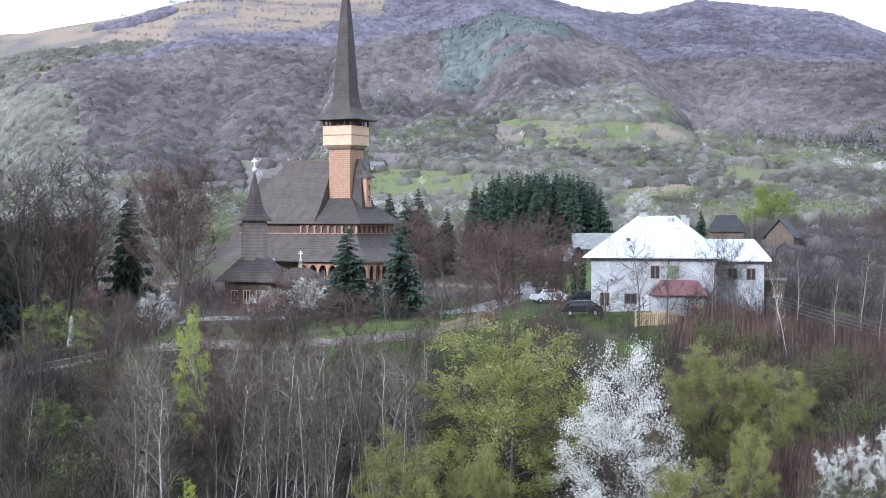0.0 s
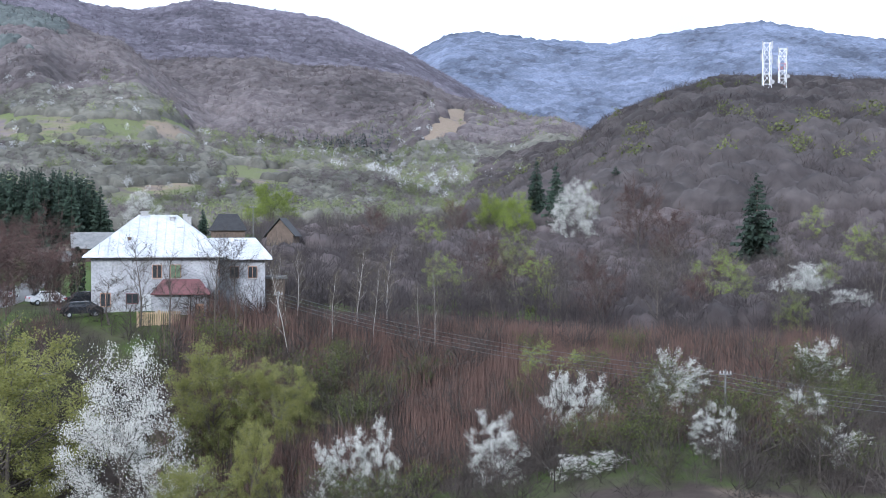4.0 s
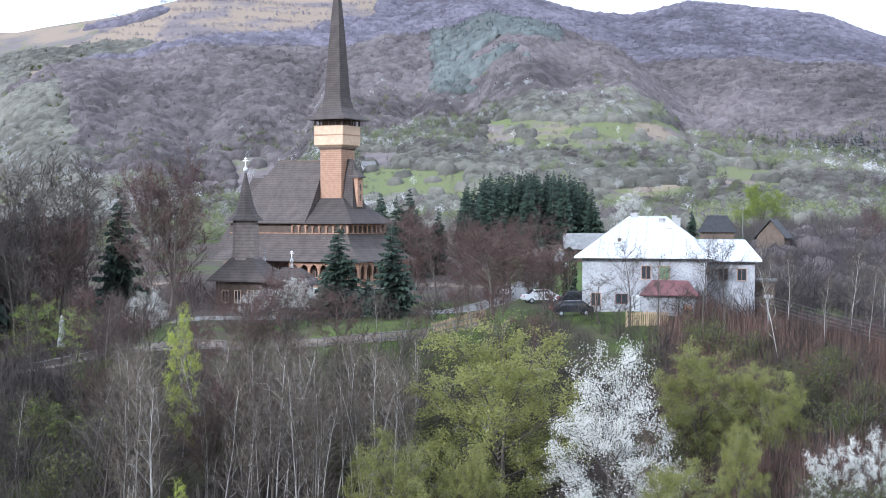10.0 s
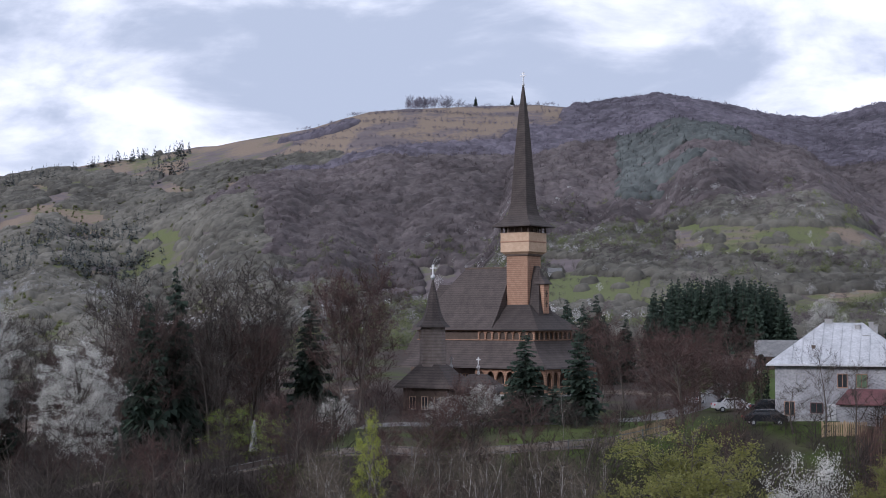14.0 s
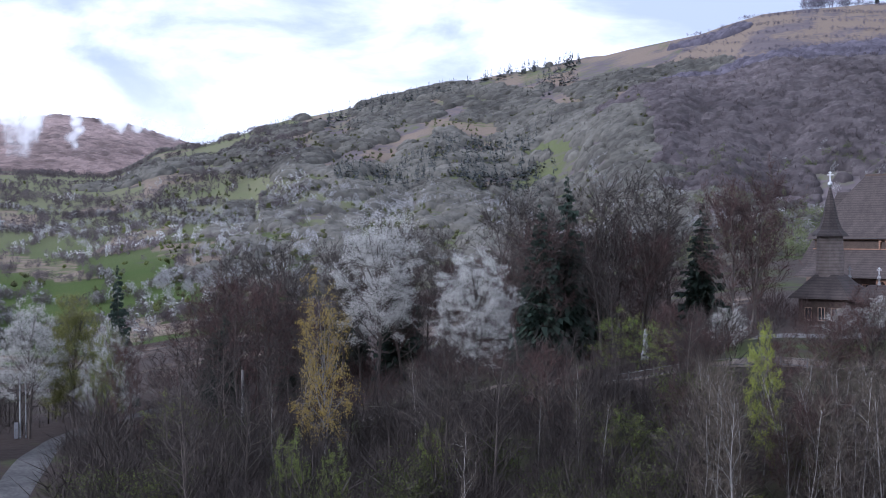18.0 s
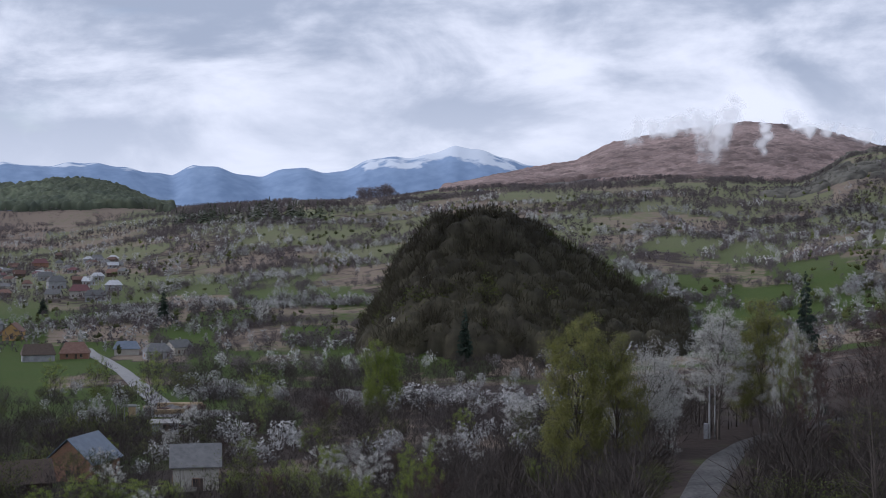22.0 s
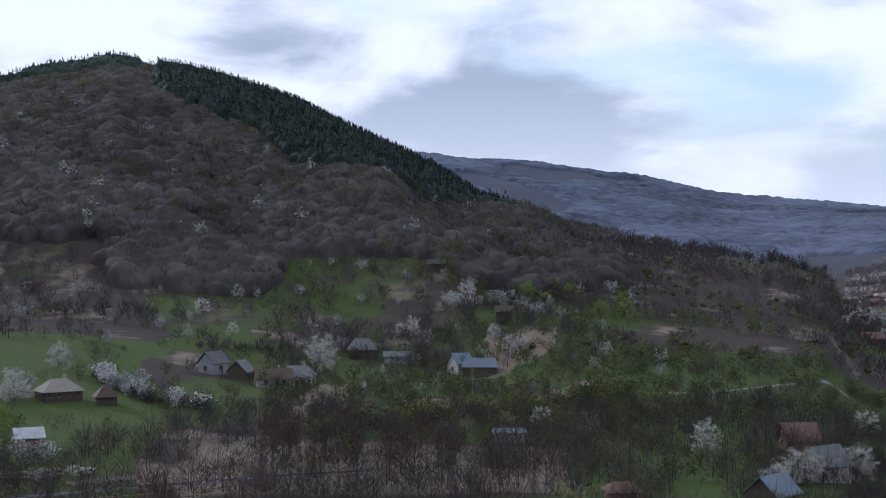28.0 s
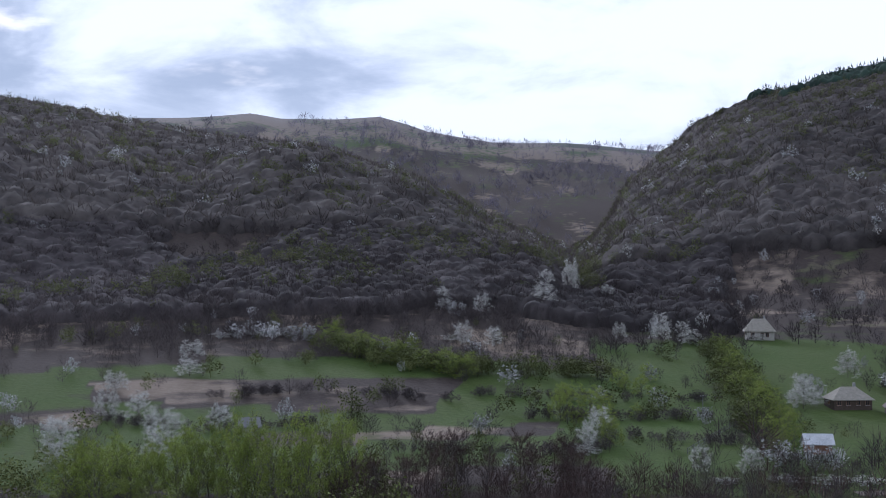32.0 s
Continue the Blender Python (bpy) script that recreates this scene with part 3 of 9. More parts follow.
def plots(az, r):
    """Fields laid out in rows: nearness to a field's edge, and two chance numbers for each field."""
    u = np.log(r) * 7.5 + 0.35 * np.sin(az * 0.31) + 0.2 * np.sin(az * 0.83 + 1)
    k = np.floor(u)
    h = np.sin(k * 12.9898) * 43758.5453
    v = az / 2.7 + (h - np.floor(h)) * 5 + 0.25 * np.sin(u * 3)
    c = np.floor(v)
    a = np.sin(k * 78.233 + c * 37.719) * 43758.5453
    b = np.sin(k * 39.425 + c * 11.135 + 2) * 24634.6345
    a, b = a - np.floor(a), b - np.floor(b)
    edge = np.minimum(np.where(b > 0.2, u - k, 1), np.where(a > 0.3, (v - c) * 1.1, 1))
    return edge, a, b


def cover(x, y):
    r, az = np.hypot(x, y), np.degrees(np.arctan2(x, y))
    green, dry = np.full(r.shape, 0.25), np.full(r.shape, 0.25)
    jig = (value_noise(x, y, 60, 5) - 0.5)
    a2, r2 = az + jig * 4, r * (1 + jig * 0.12)
    for a0, a1, r0, r1, g, d in COVER:
        inside = (a2 > a0) & (a2 < a1) & (r2 > r0) & (r2 < r1)
        green, dry = np.where(inside, g, green), np.where(inside, d, dry)
    # strips of fields along the slopes
    strip = value_noise(az * 14 + 3 * jig, r * 0.9, 26, 9)
    strip = np.where(r < 225, value_noise(x, y, 26, 9), strip)
    hill = np.clip((r - 1250) / 150, 0, 1) * (az > -34) * (az < 2)
    ledge = value_noise(az * 2.2 + jig, (r + 60 * value_noise(x, y, 160, 12)) * 0.12, 2.2, 15)
    strip = strip * (1 - hill) + hill * np.clip(ledge * 1.5 - 0.25, 0, 1)
    patch = value_noise(x, y, 38, 3)
    edge, pa, pb = plots(az, r)
    farms = ((az > -66) & (a2 < -29) & (r > 430) & (r < 2300)) | ((az < -86) & (az > -104) & (r > 300) & (r < 470))
    strip = np.where(farms, np.where(pa > 0.42, 0.75 + 0.3 * pb, 0.1), strip)
    dry = np.where(farms, np.where(pa > 0.42, 0.2, 0.25 + 0.45 * pb), dry)
    green = np.where(farms & (az > -66), 0.62, green)
    green = np.clip(green * (0.55 + 0.9 * strip) + 0.35 * (patch - 0.5), 0, 1)
    dry = np.clip(dry * (0.4 + 1.2 * (1 - strip)) + 0.5 * (value_noise(x, y, 24, 8) - 0.5), 0, 1)
    return green, dry


def build_ground():
    az = np.concatenate([np.arange(-180, -148, 4.0), np.arange(-148, 44, 0.25), np.arange(44, 180, 4.0)])
    rr = np.concatenate([[0.03, 3.0, 20, 45, 70], 88 * 1.0235 ** np.arange(0, 174)])
    rr = rr[rr < 4920]
    A, R = np.meshgrid(np.radians(az), rr, indexing="ij")
    X, Y = R * np.sin(A), R * np.cos(A)
    Z = land(X.ravel(), Y.ravel()).reshape(X.shape)
    na, nr = X.shape
    v = np.stack([X, Y, Z], -1).reshape(-1, 3)
    i, j = np.meshgrid(np.arange(na), np.arange(nr - 1), indexing="ij")
    i2 = (i + 1) % na
    q = np.stack([i * nr + j, i * nr + j + 1, i2 * nr + j + 1, i2 * nr + j], -1).reshape(-1, 4)
    me = array_mesh("ground", np.concatenate([v, [[0, 0, 28]]]), q)
    g, d = cover(v[:, 0], v[:, 1])
    far = np.hypot(v[:, 0], v[:, 1])
    bear = np.degrees(np.arctan2(v[:, 0], v[:, 1]))
    # Haze put into the ground colour past 1900 m, thinner at bearings -75 to -48.
    far_haze = np.clip((far - 1900) / 700, 0, 1) * np.where((bear > -75) & (bear < -48), 0.15, 1.0)
    # Leaf litter, paled with distance to match the haze in the woods' colour.
    far_litter = np.clip((far - 520) / 300, 0, 1) * np.clip((bear + 40) / 12, 0, 1)
    for key, val in (("green", g), ("dry", d), ("far_grass", np.where(bear > -28, np.clip((far - 480) / 200, 0, 1), np.clip((far - 760) / 300, 0, 1)) * np.clip((bear + 92) / 10, 0, 1) * np.where(bear > -26, 0.65, np.clip((-20 - bear) / 8, 0, 1))), ("far_haze", far_haze), ("far_litter", far_litter)):
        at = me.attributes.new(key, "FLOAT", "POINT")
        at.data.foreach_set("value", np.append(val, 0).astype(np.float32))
    m = bpy.data.materials.new("soil_and_grass")
    m.use_nodes = True
    n, l = m.node_tree.nodes, m.node_tree.links
    b = n["Principled BSDF"]
    b.inputs["Roughness"].default_value, b.inputs["Specular IOR Level"].default_value = 1.0, 0.1
    tc = n.new("ShaderNodeTexCoord")

    def nz(scale, detail=5):
        t = n.new("ShaderNodeTexNoise")
        t.inputs["Scale"].default_value, t.inputs["Detail"].default_value = scale, detail
        l.new(tc.outputs["Object"], t.inputs["Vector"])
        return t.outputs[0]

    def mixc(fac, a, b2):
        x = n.new("ShaderNodeMix"); x.data_type = "RGBA"
        for s, val in (("A", a), ("B", b2)):
            if isinstance(val, tuple):
                x.inputs[s].default_value = (*val, 1)
            else:
                l.new(val, x.inputs[s])
        l.new(fac, x.inputs["Factor"])
        return x.outputs["Result"]

    def sharpen(key, lo, hi):
        at = n.new("ShaderNodeAttribute"); at.attribute_name = key
        ad = n.new("ShaderNodeMath"); ad.operation = "ADD"
        l.new(at.outputs["Fac"], ad.inputs[0])
        sc = n.new("ShaderNodeMath"); sc.operation = "MULTIPLY_ADD"
        l.new(nz(0.11), sc.inputs[0]); sc.inputs[1].default_value, sc.inputs[2].default_value = 0.9, -0.45
        l.new(sc.outputs[0], ad.inputs[1])
        mr = n.new("ShaderNodeMapRange")
        mr.inputs[1].default_value, mr.inputs[2].default_value = lo, hi
        l.new(ad.outputs[0], mr.inputs[0])
        return mr.outputs[0]
    fine = nz(0.7)
    soil = mixc(fine, (0.038, 0.030, 0.026), (0.074, 0.058, 0.050))
    lt = n.new("ShaderNodeAttribute"); lt.attribute_name = "far_litter"
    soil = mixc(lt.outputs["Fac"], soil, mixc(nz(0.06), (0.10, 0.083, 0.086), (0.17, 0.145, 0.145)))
    dryc = mixc(fine, (0.160, 0.124, 0.094), (0.255, 0.202, 0.155))
    grass = mixc(nz(0.05), mixc(fine, (0.034, 0.064, 0.011), (0.064, 0.104, 0.022)), mixc(fine, (0.054, 0.070, 0.019), (0.090, 0.104, 0.035)))
    # Paler, duller grass tone that takes over with distance.
    far_grass = mixc(nz(0.02), mixc(fine, (0.112, 0.136, 0.054), (0.165, 0.190, 0.085)), mixc(fine, (0.135, 0.122, 0.078), (0.190, 0.168, 0.115)))
    up = n.new("ShaderNodeAttribute"); up.attribute_name = "far_grass"
    grass = mixc(up.outputs["Fac"], grass, far_grass)
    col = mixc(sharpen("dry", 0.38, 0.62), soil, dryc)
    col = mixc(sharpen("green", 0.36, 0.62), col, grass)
    # Blue-grey of haze mixed over the far ground's own colour.
    at = n.new("ShaderNodeAttribute"); at.attribute_name = "far_haze"
    haze_tone = mixc(nz(0.012), (0.078, 0.09, 0.128), (0.125, 0.14, 0.185))
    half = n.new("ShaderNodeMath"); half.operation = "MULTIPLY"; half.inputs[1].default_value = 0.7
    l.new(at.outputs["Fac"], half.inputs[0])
    col = mixc(half.outputs[0], col, haze_tone)
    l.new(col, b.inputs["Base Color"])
    bp = n.new("ShaderNodeBump")
    bp.inputs["Strength"].default_value, bp.inputs["Distance"].default_value = 0.5, 0.4
    l.new(nz(0.9), bp.inputs["Height"]); l.new(bp.outputs[0], b.inputs["Normal"])
    me.materials.append(m)
    me.polygons.foreach_set("use_smooth", [True] * len(me.polygons))
    return tagged(new("ground", me), "rolling valley ground of spring grass, dry fields and brown soil", "ground", kind="structure")


build_ground()


# ---- trees ----
class Growth:
    """Collects limbs and leaves as triangles."""

    def __init__(self, seed):
        self.rng = np.random.default_rng(seed)
        self.v, self.f, self.n = [], [], 0
        self.tips = []

    def limb(self, p, q, r0, r1, sides=4):
        p, q = np.asarray(p, float), np.asarray(q, float)
        d = q - p
        d /= np.linalg.norm(d) + 1e-9
        u = np.cross(d, (0.3, 0.9, 0.31)); u /= np.linalg.norm(u) + 1e-9
        w = np.cross(d, u)
        a = np.arange(sides) * 2 * np.pi / sides
        ring = np.cos(a)[:, None] * u + np.sin(a)[:, None] * w
        self.v += [p + ring * r0, q + ring * r1]
        k = np.arange(sides)
        k2 = (k + 1) % sides
        n = self.n
        self.f += [np.stack([n + k, n + k2, n + sides + k2], 1), np.stack([n + k, n + sides + k2, n + sides + k], 1)]
        self.n += 2 * sides

    def curve(self, p, d, length, r0, bend, steps=3, sides=4, rise=0.0):
        """A bowed limb; returns points along it."""
        pts = [np.asarray(p, float)]
        d = np.asarray(d, float)
        for i in range(steps):
            d = d + self.rng.normal(0, bend, 3) + (0, 0, rise)
            d /= np.linalg.norm(d)
            pts.append(pts[-1] + d * length / steps)
            self.limb(pts[-2], pts[-1], r0 * (1 - i / steps * 0.8), r0 * (1 - (i + 1) / steps * 0.8), sides)
        return pts, d

    def mesh(self, name, material):
        return array_mesh(name, np.concatenate(self.v), np.concatenate(self.f), material)


def slivers(rng, base, way, length, width, three=True):
    """Thin triangles from base along way: twigs."""
    side = np.cross(way, rng.normal(size=way.shape))
    side /= np.linalg.norm(side, axis=1, keepdims=True) + 1e-9
    a, b = base - side * width, base + side * width
    c = base + way * length
    v = np.stack([a, b, c], 1).reshape(-1, 3)
    return v, np.arange(len(v)).reshape(-1, 3)


def flakes(rng, at, size, flat=0.0):
    """Small leaves or petals: kite-shaped triangles turned every way."""
    n = len(at)
    u = rng.normal(size=(n, 3)); u[:, 2] *= 1 - flat
    u /= np.linalg.norm(u, axis=1, keepdims=True) + 1e-9
    w = np.cross(u, rng.normal(size=(n, 3)))
    w /= np.linalg.norm(w, axis=1, keepdims=True) + 1e-9
    s = (size * rng.uniform(0.6, 1.3, n))[:, None]
    v = np.stack([at - u * s * 0.5, at + w * s * 0.45 + u * s * 0.1, at + u * s * 0.6 - w * s * 0.2], 1).reshape(-1, 3)
    return v, np.arange(len(v)).reshape(-1, 3)


def skeleton(seed, h=12.0, spread=0.42, start=0.25, limbs=16, up=0.5, forks=5, twigs=6, trunk=0.18, stems=1, droop=0.0, twig_len=1.0):
    """Trunk, limbs and twigs of a broad-leaved tree. Returns the growth and the twig tips with their ways."""
    g = Growth(seed)
    rng = g.rng
    tips, ways = [], []
    for s in range(stems):
        lean = rng.normal(0, 0.05 if stems == 1 else 0.22, 3); lean[2] = 1
        top = h * (1 if s == 0 else rng.uniform(0.75, 1))
        pts, _ = g.curve((0.15 * s, 0.1 * s, -0.5), lean, top * 0.92, trunk * (1 if s == 0 else 0.7), 0.05, 6, 6, 0.03)
        pts = np.array(pts)
        for i in range(limbs // stems):
            f = start + (0.98 - start) * (i + rng.uniform(0, 1)) / (limbs // stems)
            k = f * 6
            a = pts[min(int(k), 5)] * (1 - k % 1) + pts[min(int(k) + 1, 6)] * (k % 1)
            ang = i * 2.4 + rng.uniform(-0.5, 0.5)
            reach = h * spread * (0.35 + 1.0 * math.sin(math.pi * min(1, (f - start) / (1 - start) * 0.75 + 0.2))) * rng.uniform(0.75, 1.15)
            d = np.array((math.cos(ang), math.sin(ang), up * rng.uniform(0.6, 1.4)))
            lp, ld = g.curve(a, d / np.linalg.norm(d), reach, trunk * 0.38 * (1.1 - f * 0.6), 0.16, 3, 3, 0.06 - droop)
            for j in range(forks):
                q = lp[1 + j % 3] + rng.normal(0, 0.05, 3)
                e = ld + rng.normal(0, 0.55, 3) + (0, 0, 0.15 - droop)
                e /= np.linalg.norm(e)
                fp, fd = g.curve(q, e, reach * rng.uniform(0.35, 0.6), trunk * 0.13, 0.2, 1, 3, 0.05 - droop)
                for t in range(twigs):
                    k2 = (t + 1) / twigs
                    c = fp[0] * (1 - k2) + fp[1] * k2
                    tips.append(c); ways.append(fd + rng.normal(0, 0.6, 3) + (0, 0, 0.2 - 2 * droop))
    tips, ways = np.array(tips), np.array(ways)
    ways /= np.linalg.norm(ways, axis=1, keepdims=True)
    return g, tips, ways * twig_len


def broad_tree(name, seed, leaf=None, leaves=0, leaf_size=0.3, twig="twig", bark="bark", twig_n=3, cloud=0.5, **kw):
    """Trunk mesh and crown mesh of one kind of tree."""
    g, tips, ways = skeleton(seed, **kw)
    rng = g.rng
    h = kw.get("h", 12.0)
    trunk = g.mesh(name + "_trunk", bark)
    vs, fs, n = [], [], 0
    base = np.repeat(tips, twig_n, 0) + rng.normal(0, 0.12, (len(tips) * twig_n, 3))
    way = np.repeat(ways, twig_n, 0) + rng.normal(0, 0.4, base.shape)
    tw = slivers(rng, base, way, (h * rng.uniform(0.05, 0.10, len(base)))[:, None], 0.022)
    twigs = array_mesh(name + "_twigs", tw[0], tw[1], twig)
    crown = None
    if leaf:
        k = rng.integers(0, len(base), leaves)
        at = base[k] + way[k] * (h * 0.09 * rng.uniform(0, 1.1, leaves))[:, None] + rng.normal(0, cloud * 0.5, (leaves, 3)) * (1, 1, 0.8)
        lv = flakes(rng, at, leaf_size)
        crown = array_mesh(name + "_leaves", lv[0], lv[1], leaf)
    return trunk, twigs, crown


def bough_tree(name, seed, h=12.0, leaf="blossom", leaves=12000, leaf_size=0.14, wide=0.4, low=0.12, leaders=7, second=9, third=6, bark="bark", twig="twig", trunk=0.16, fork=0.12, upright=0.35, droop=0.0, tight=0.35, stems=1, spray=0.09, ragged=1.2, crest=0.0, reach=0.16):
    """Trunk, bowed leaders, side branches and shoots; the leaves or petals sit along the shoots, so that the crown has tufts and gaps."""
    g = Growth(seed)
    rng = g.rng
    unit = lambda v: v / (np.linalg.norm(v, axis=-1, keepdims=True) + 1e-9)
    for k in range(stems):
        lean = rng.normal(0, 0.05 if stems == 1 else 0.2, 3); lean[2] = 1
        g.curve((0.2 * k, 0.15 * k, -0.5), lean, h * 0.62, trunk * (1 - 0.25 * (k > 0)), 0.06, 5, 6, 0.03)
    so, sd, sl, sw = [], [], [], []
    for i in range(leaders):
        f = (i + rng.uniform(0.2, 0.8)) / leaders
        ang = i * 2.4 + rng.uniform(-0.6, 0.6)
        rad = wide * h * math.sin(math.pi * (0.24 + 0.70 * f)) ** (0.6 + crest) * rng.uniform(0.5, 1.0) ** 0.6
        top = np.array((math.cos(ang) * rad, math.sin(ang) * rad, h * (low + (0.97 - low) * f)))
        p0 = np.array((0, 0, min(h * (fork + 0.42 * f), top[2] * 0.8)))
        p1 = np.array((top[0] * 0.55, top[1] * 0.55, p0[2] + 0.5 * (top[2] - p0[2]))) + rng.normal(0, 0.03 * h, 3)
        bez = lambda t: (1 - t) ** 2 * p0 + 2 * t * (1 - t) * p1 + t * t * top
        pts = [bez(t) for t in np.linspace(0, 1, 6)]
        for j in range(5):
            g.limb(pts[j], pts[j + 1], trunk * (0.42 - 0.07 * j), trunk * (0.35 - 0.07 * j), 3)
        for j in range(second):
            t = 0.4 + 0.6 * (j + rng.uniform(0, 1)) / second
            o, e = bez(t), bez(min(1, t + 0.05)) - bez(t - 0.05)
            d = unit(unit(e) * 0.45 + rng.normal(0, 0.75, 3) + unit(top * (1, 1, 0)) * 0.2 + (0, 0, upright * 0.5))
            ln = h * reach * (1.25 - 0.55 * t) * rng.uniform(0.6, 1.25)
            g.limb(o, o + d * ln, trunk * 0.13, trunk * 0.05, 3)
            so.append(o); sd.append(d); sl.append(ln); sw.append(rng.uniform(0.12, 1) ** ragged)
    so, sd, sl, sw = np.array(so), np.array(sd), np.array(sl), np.array(sw)
    k = np.repeat(np.arange(len(so)), third)
    u = rng.uniform(0.2, 1.0, len(k))[:, None]
    to = so[k] + sd[k] * sl[k][:, None] * u
    td = unit(sd[k] * 0.7 + rng.normal(0, 0.55, (len(k), 3)) + (0, 0, 0.25 - droop))
    tl = h * spray * rng.uniform(0.5, 1.3, len(k))
    tw = slivers(rng, to, td, tl[:, None], 0.014 + 0.001 * h)
    p = sw[k] / sw[k].sum()
    q = rng.choice(len(k), leaves, p=p)
    v = (rng.uniform(0, 1, leaves) ** 0.7)[:, None]
    at = to[q] + td[q] * tl[q][:, None] * v * 1.05 + rng.normal(0, tight, (leaves, 3)) * (1, 1, 0.8) * (0.5 + v * 0.5) - (0, 0, 1) * (droop * h * 0.05 * v * v)
    lv = flakes(rng, at, leaf_size)
    return g.mesh(name + "_trunk", bark), array_mesh(name + "_twigs", tw[0], tw[1], twig), array_mesh(name + "_leaves", lv[0], lv[1], leaf)


def spruce_meshes(name, seed, h=16.0, width=0.2, tiers=27):
    g = Growth(seed)
    rng = g.rng
    g.limb((0, 0, -0.5), (0, 0, h * 0.5), h * 0.016, h * 0.010, 6)
    g.limb((0, 0, h * 0.5), (0, 0, h * 0.99), h * 0.010, 0.01, 5)
    trunk = g.mesh(name + "_trunk", "bark")
    vs, fs, n = [], [], 0
    for t in range(tiers):
        for b in range(int(7 + 9 * (1 - t / tiers))):
            f = min(0.985, max(0.0, (t + rng.uniform(-0.6, 0.6)) / tiers))
            z = h * (0.04 + 0.95 * f)
            rr = (h * width * (1 - f) ** 0.8 + 0.12) * rng.uniform(0.55, 1.2)
            a = rng.uniform(0, 6.28)
            out = np.array((math.cos(a), math.sin(a), 0.0))
            side = np.array((-math.sin(a), math.cos(a), 0.0))
            drop = -0.32 * rr * rng.uniform(0.3, 1.6)
            for s in range(4):
                u = (s + 0.6) / 4
                c = np.array((0, 0, z)) + out * rr * u + (0, 0, drop * u + 0.2 * rr * u * u)
                wd = 0.36 * rr * (1 - u * 0.6)
                for sg in (-1, 1):
                    tip = c + side * sg * wd + out * rr * 0.2 + (0, 0, -0.16 * rr - rng.uniform(0, 0.25))
                    vs += [c - out * rr * 0.2, c + out * rr * 0.2, tip]
                    fs.append((n, n + 1, n + 2)); n += 3
            tip = np.array((0, 0, z)) + out * rr * 1.12 + (0, 0, drop * 0.8)
            vs += [np.array((0, 0, z)) + out * rr * 0.6 + side * 0.12 * rr, np.array((0, 0, z)) + out * rr * 0.6 - side * 0.12 * rr, tip]
            fs.append((n, n + 1, n + 2)); n += 3
    return trunk, None, array_mesh(name + "_needles", vs, fs, "needle")


KINDS = {}


def kind_of(key, maker, variants, **kw):
    KINDS[key] = [maker(key + str(i), 11 + 7 * i + len(KINDS) * 101, **kw) for i in range(variants)]


kind_of("bare", broad_tree, 5, h=15.0, spread=0.26, start=0.22, limbs=20, up=0.9, forks=4, twigs=6, twig_n=2)
kind_of("bud", broad_tree, 4, h=13.0, spread=0.30, start=0.2, limbs=20, up=0.9, forks=5, twigs=6, twig_n=4, twig="bud_twig", leaf="bud_twig", leaves=900, leaf_size=0.16)
kind_of("pole", broad_tree, 5, h=13.0, spread=0.10, start=0.35, limbs=14, up=1.7, forks=3, twigs=4, twig_n=2, trunk=0.06, bark="pole_bark", twig="sapling_twig")
kind_of("willow", bough_tree, 4, h=15.0, leaf="willow_leaf", leaves=60000, leaf_size=0.165, wide=0.44, low=0.06, leaders=26, second=7, third=7, twig="grey_twig", trunk=0.24, stems=2, tight=0.30, droop=0.25, ragged=0.9, fork=0.06)
kind_of("cherry", bough_tree, 4, h=12.0, leaves=24000, leaf_size=0.12, wide=0.42, low=0.14, leaders=20, second=7, third=6, trunk=0.15, tight=0.30, ragged=0.9)
kind_of("dense_cherry", bough_tree, 3, h=12.0, leaves=46000, leaf_size=0.105, wide=0.38, low=0.04, leaders=26, second=7, third=6, trunk=0.15, tight=0.26, ragged=1.1, crest=0.35)
kind_of("greening", bough_tree, 4, h=12.0, leaf="fresh_leaf", leaves=6000, leaf_size=0.16, wide=0.32, low=0.12, leaders=16, second=6, third=6, twig="grey_twig", trunk=0.14, upright=0.5, tight=0.24)
kind_of("birch", bough_tree, 2, h=14.0, leaf="birch_leaf", leaves=12000, leaf_size=0.14, wide=0.14, low=0.12, leaders=16, second=6, third=6, reach=0.09, bark="birch_bark", twig="grey_twig", trunk=0.11, upright=0.8, tight=0.20, spray=0.05, ragged=0.8)
kind_of("ochre", bough_tree, 1, h=15.0, leaf="ochre_leaf", leaves=11000, leaf_size=0.15, wide=0.24, low=0.16, leaders=18, second=7, third=6, reach=0.12, bark="birch_bark", twig="grey_twig", trunk=0.13, droop=0.6, tight=0.20, spray=0.08, crest=0.3)
kind_of("bush", broad_tree, 3, h=5.0, spread=0.42, start=0.08, limbs=18, up=0.9, forks=4, twigs=5, twig_n=2, leaf="bush_leaf", leaves=1500, leaf_size=0.15, trunk=0.07, stems=3)
kind_of("white_bush", bough_tree, 4, h=6.0, leaves=12000, leaf_size=0.095, wide=0.46, low=0.06, leaders=18, second=6, third=6, trunk=0.08, stems=3, tight=0.15, ragged=1.5)
kind_of("lush", bough_tree, 2, h=13.0, leaf="fresh_leaf", leaves=26000, leaf_size=0.22, wide=0.48, low=0.05, leaders=24, second=7, third=6, twig="grey_twig", trunk=0.2, tight=0.45, ragged=0.9, fork=0.08)
kind_of("spruce", spruce_meshes, 4)
kind_of("sallow", bough_tree, 4, h=7.0, leaf="fresh_leaf", leaves=7000, leaf_size=0.15, wide=0.46, low=0.03, leaders=18, second=6, third=6, trunk=0.09, stems=3, twig="grey_twig", tight=0.20, fork=0.04, upright=0.5)
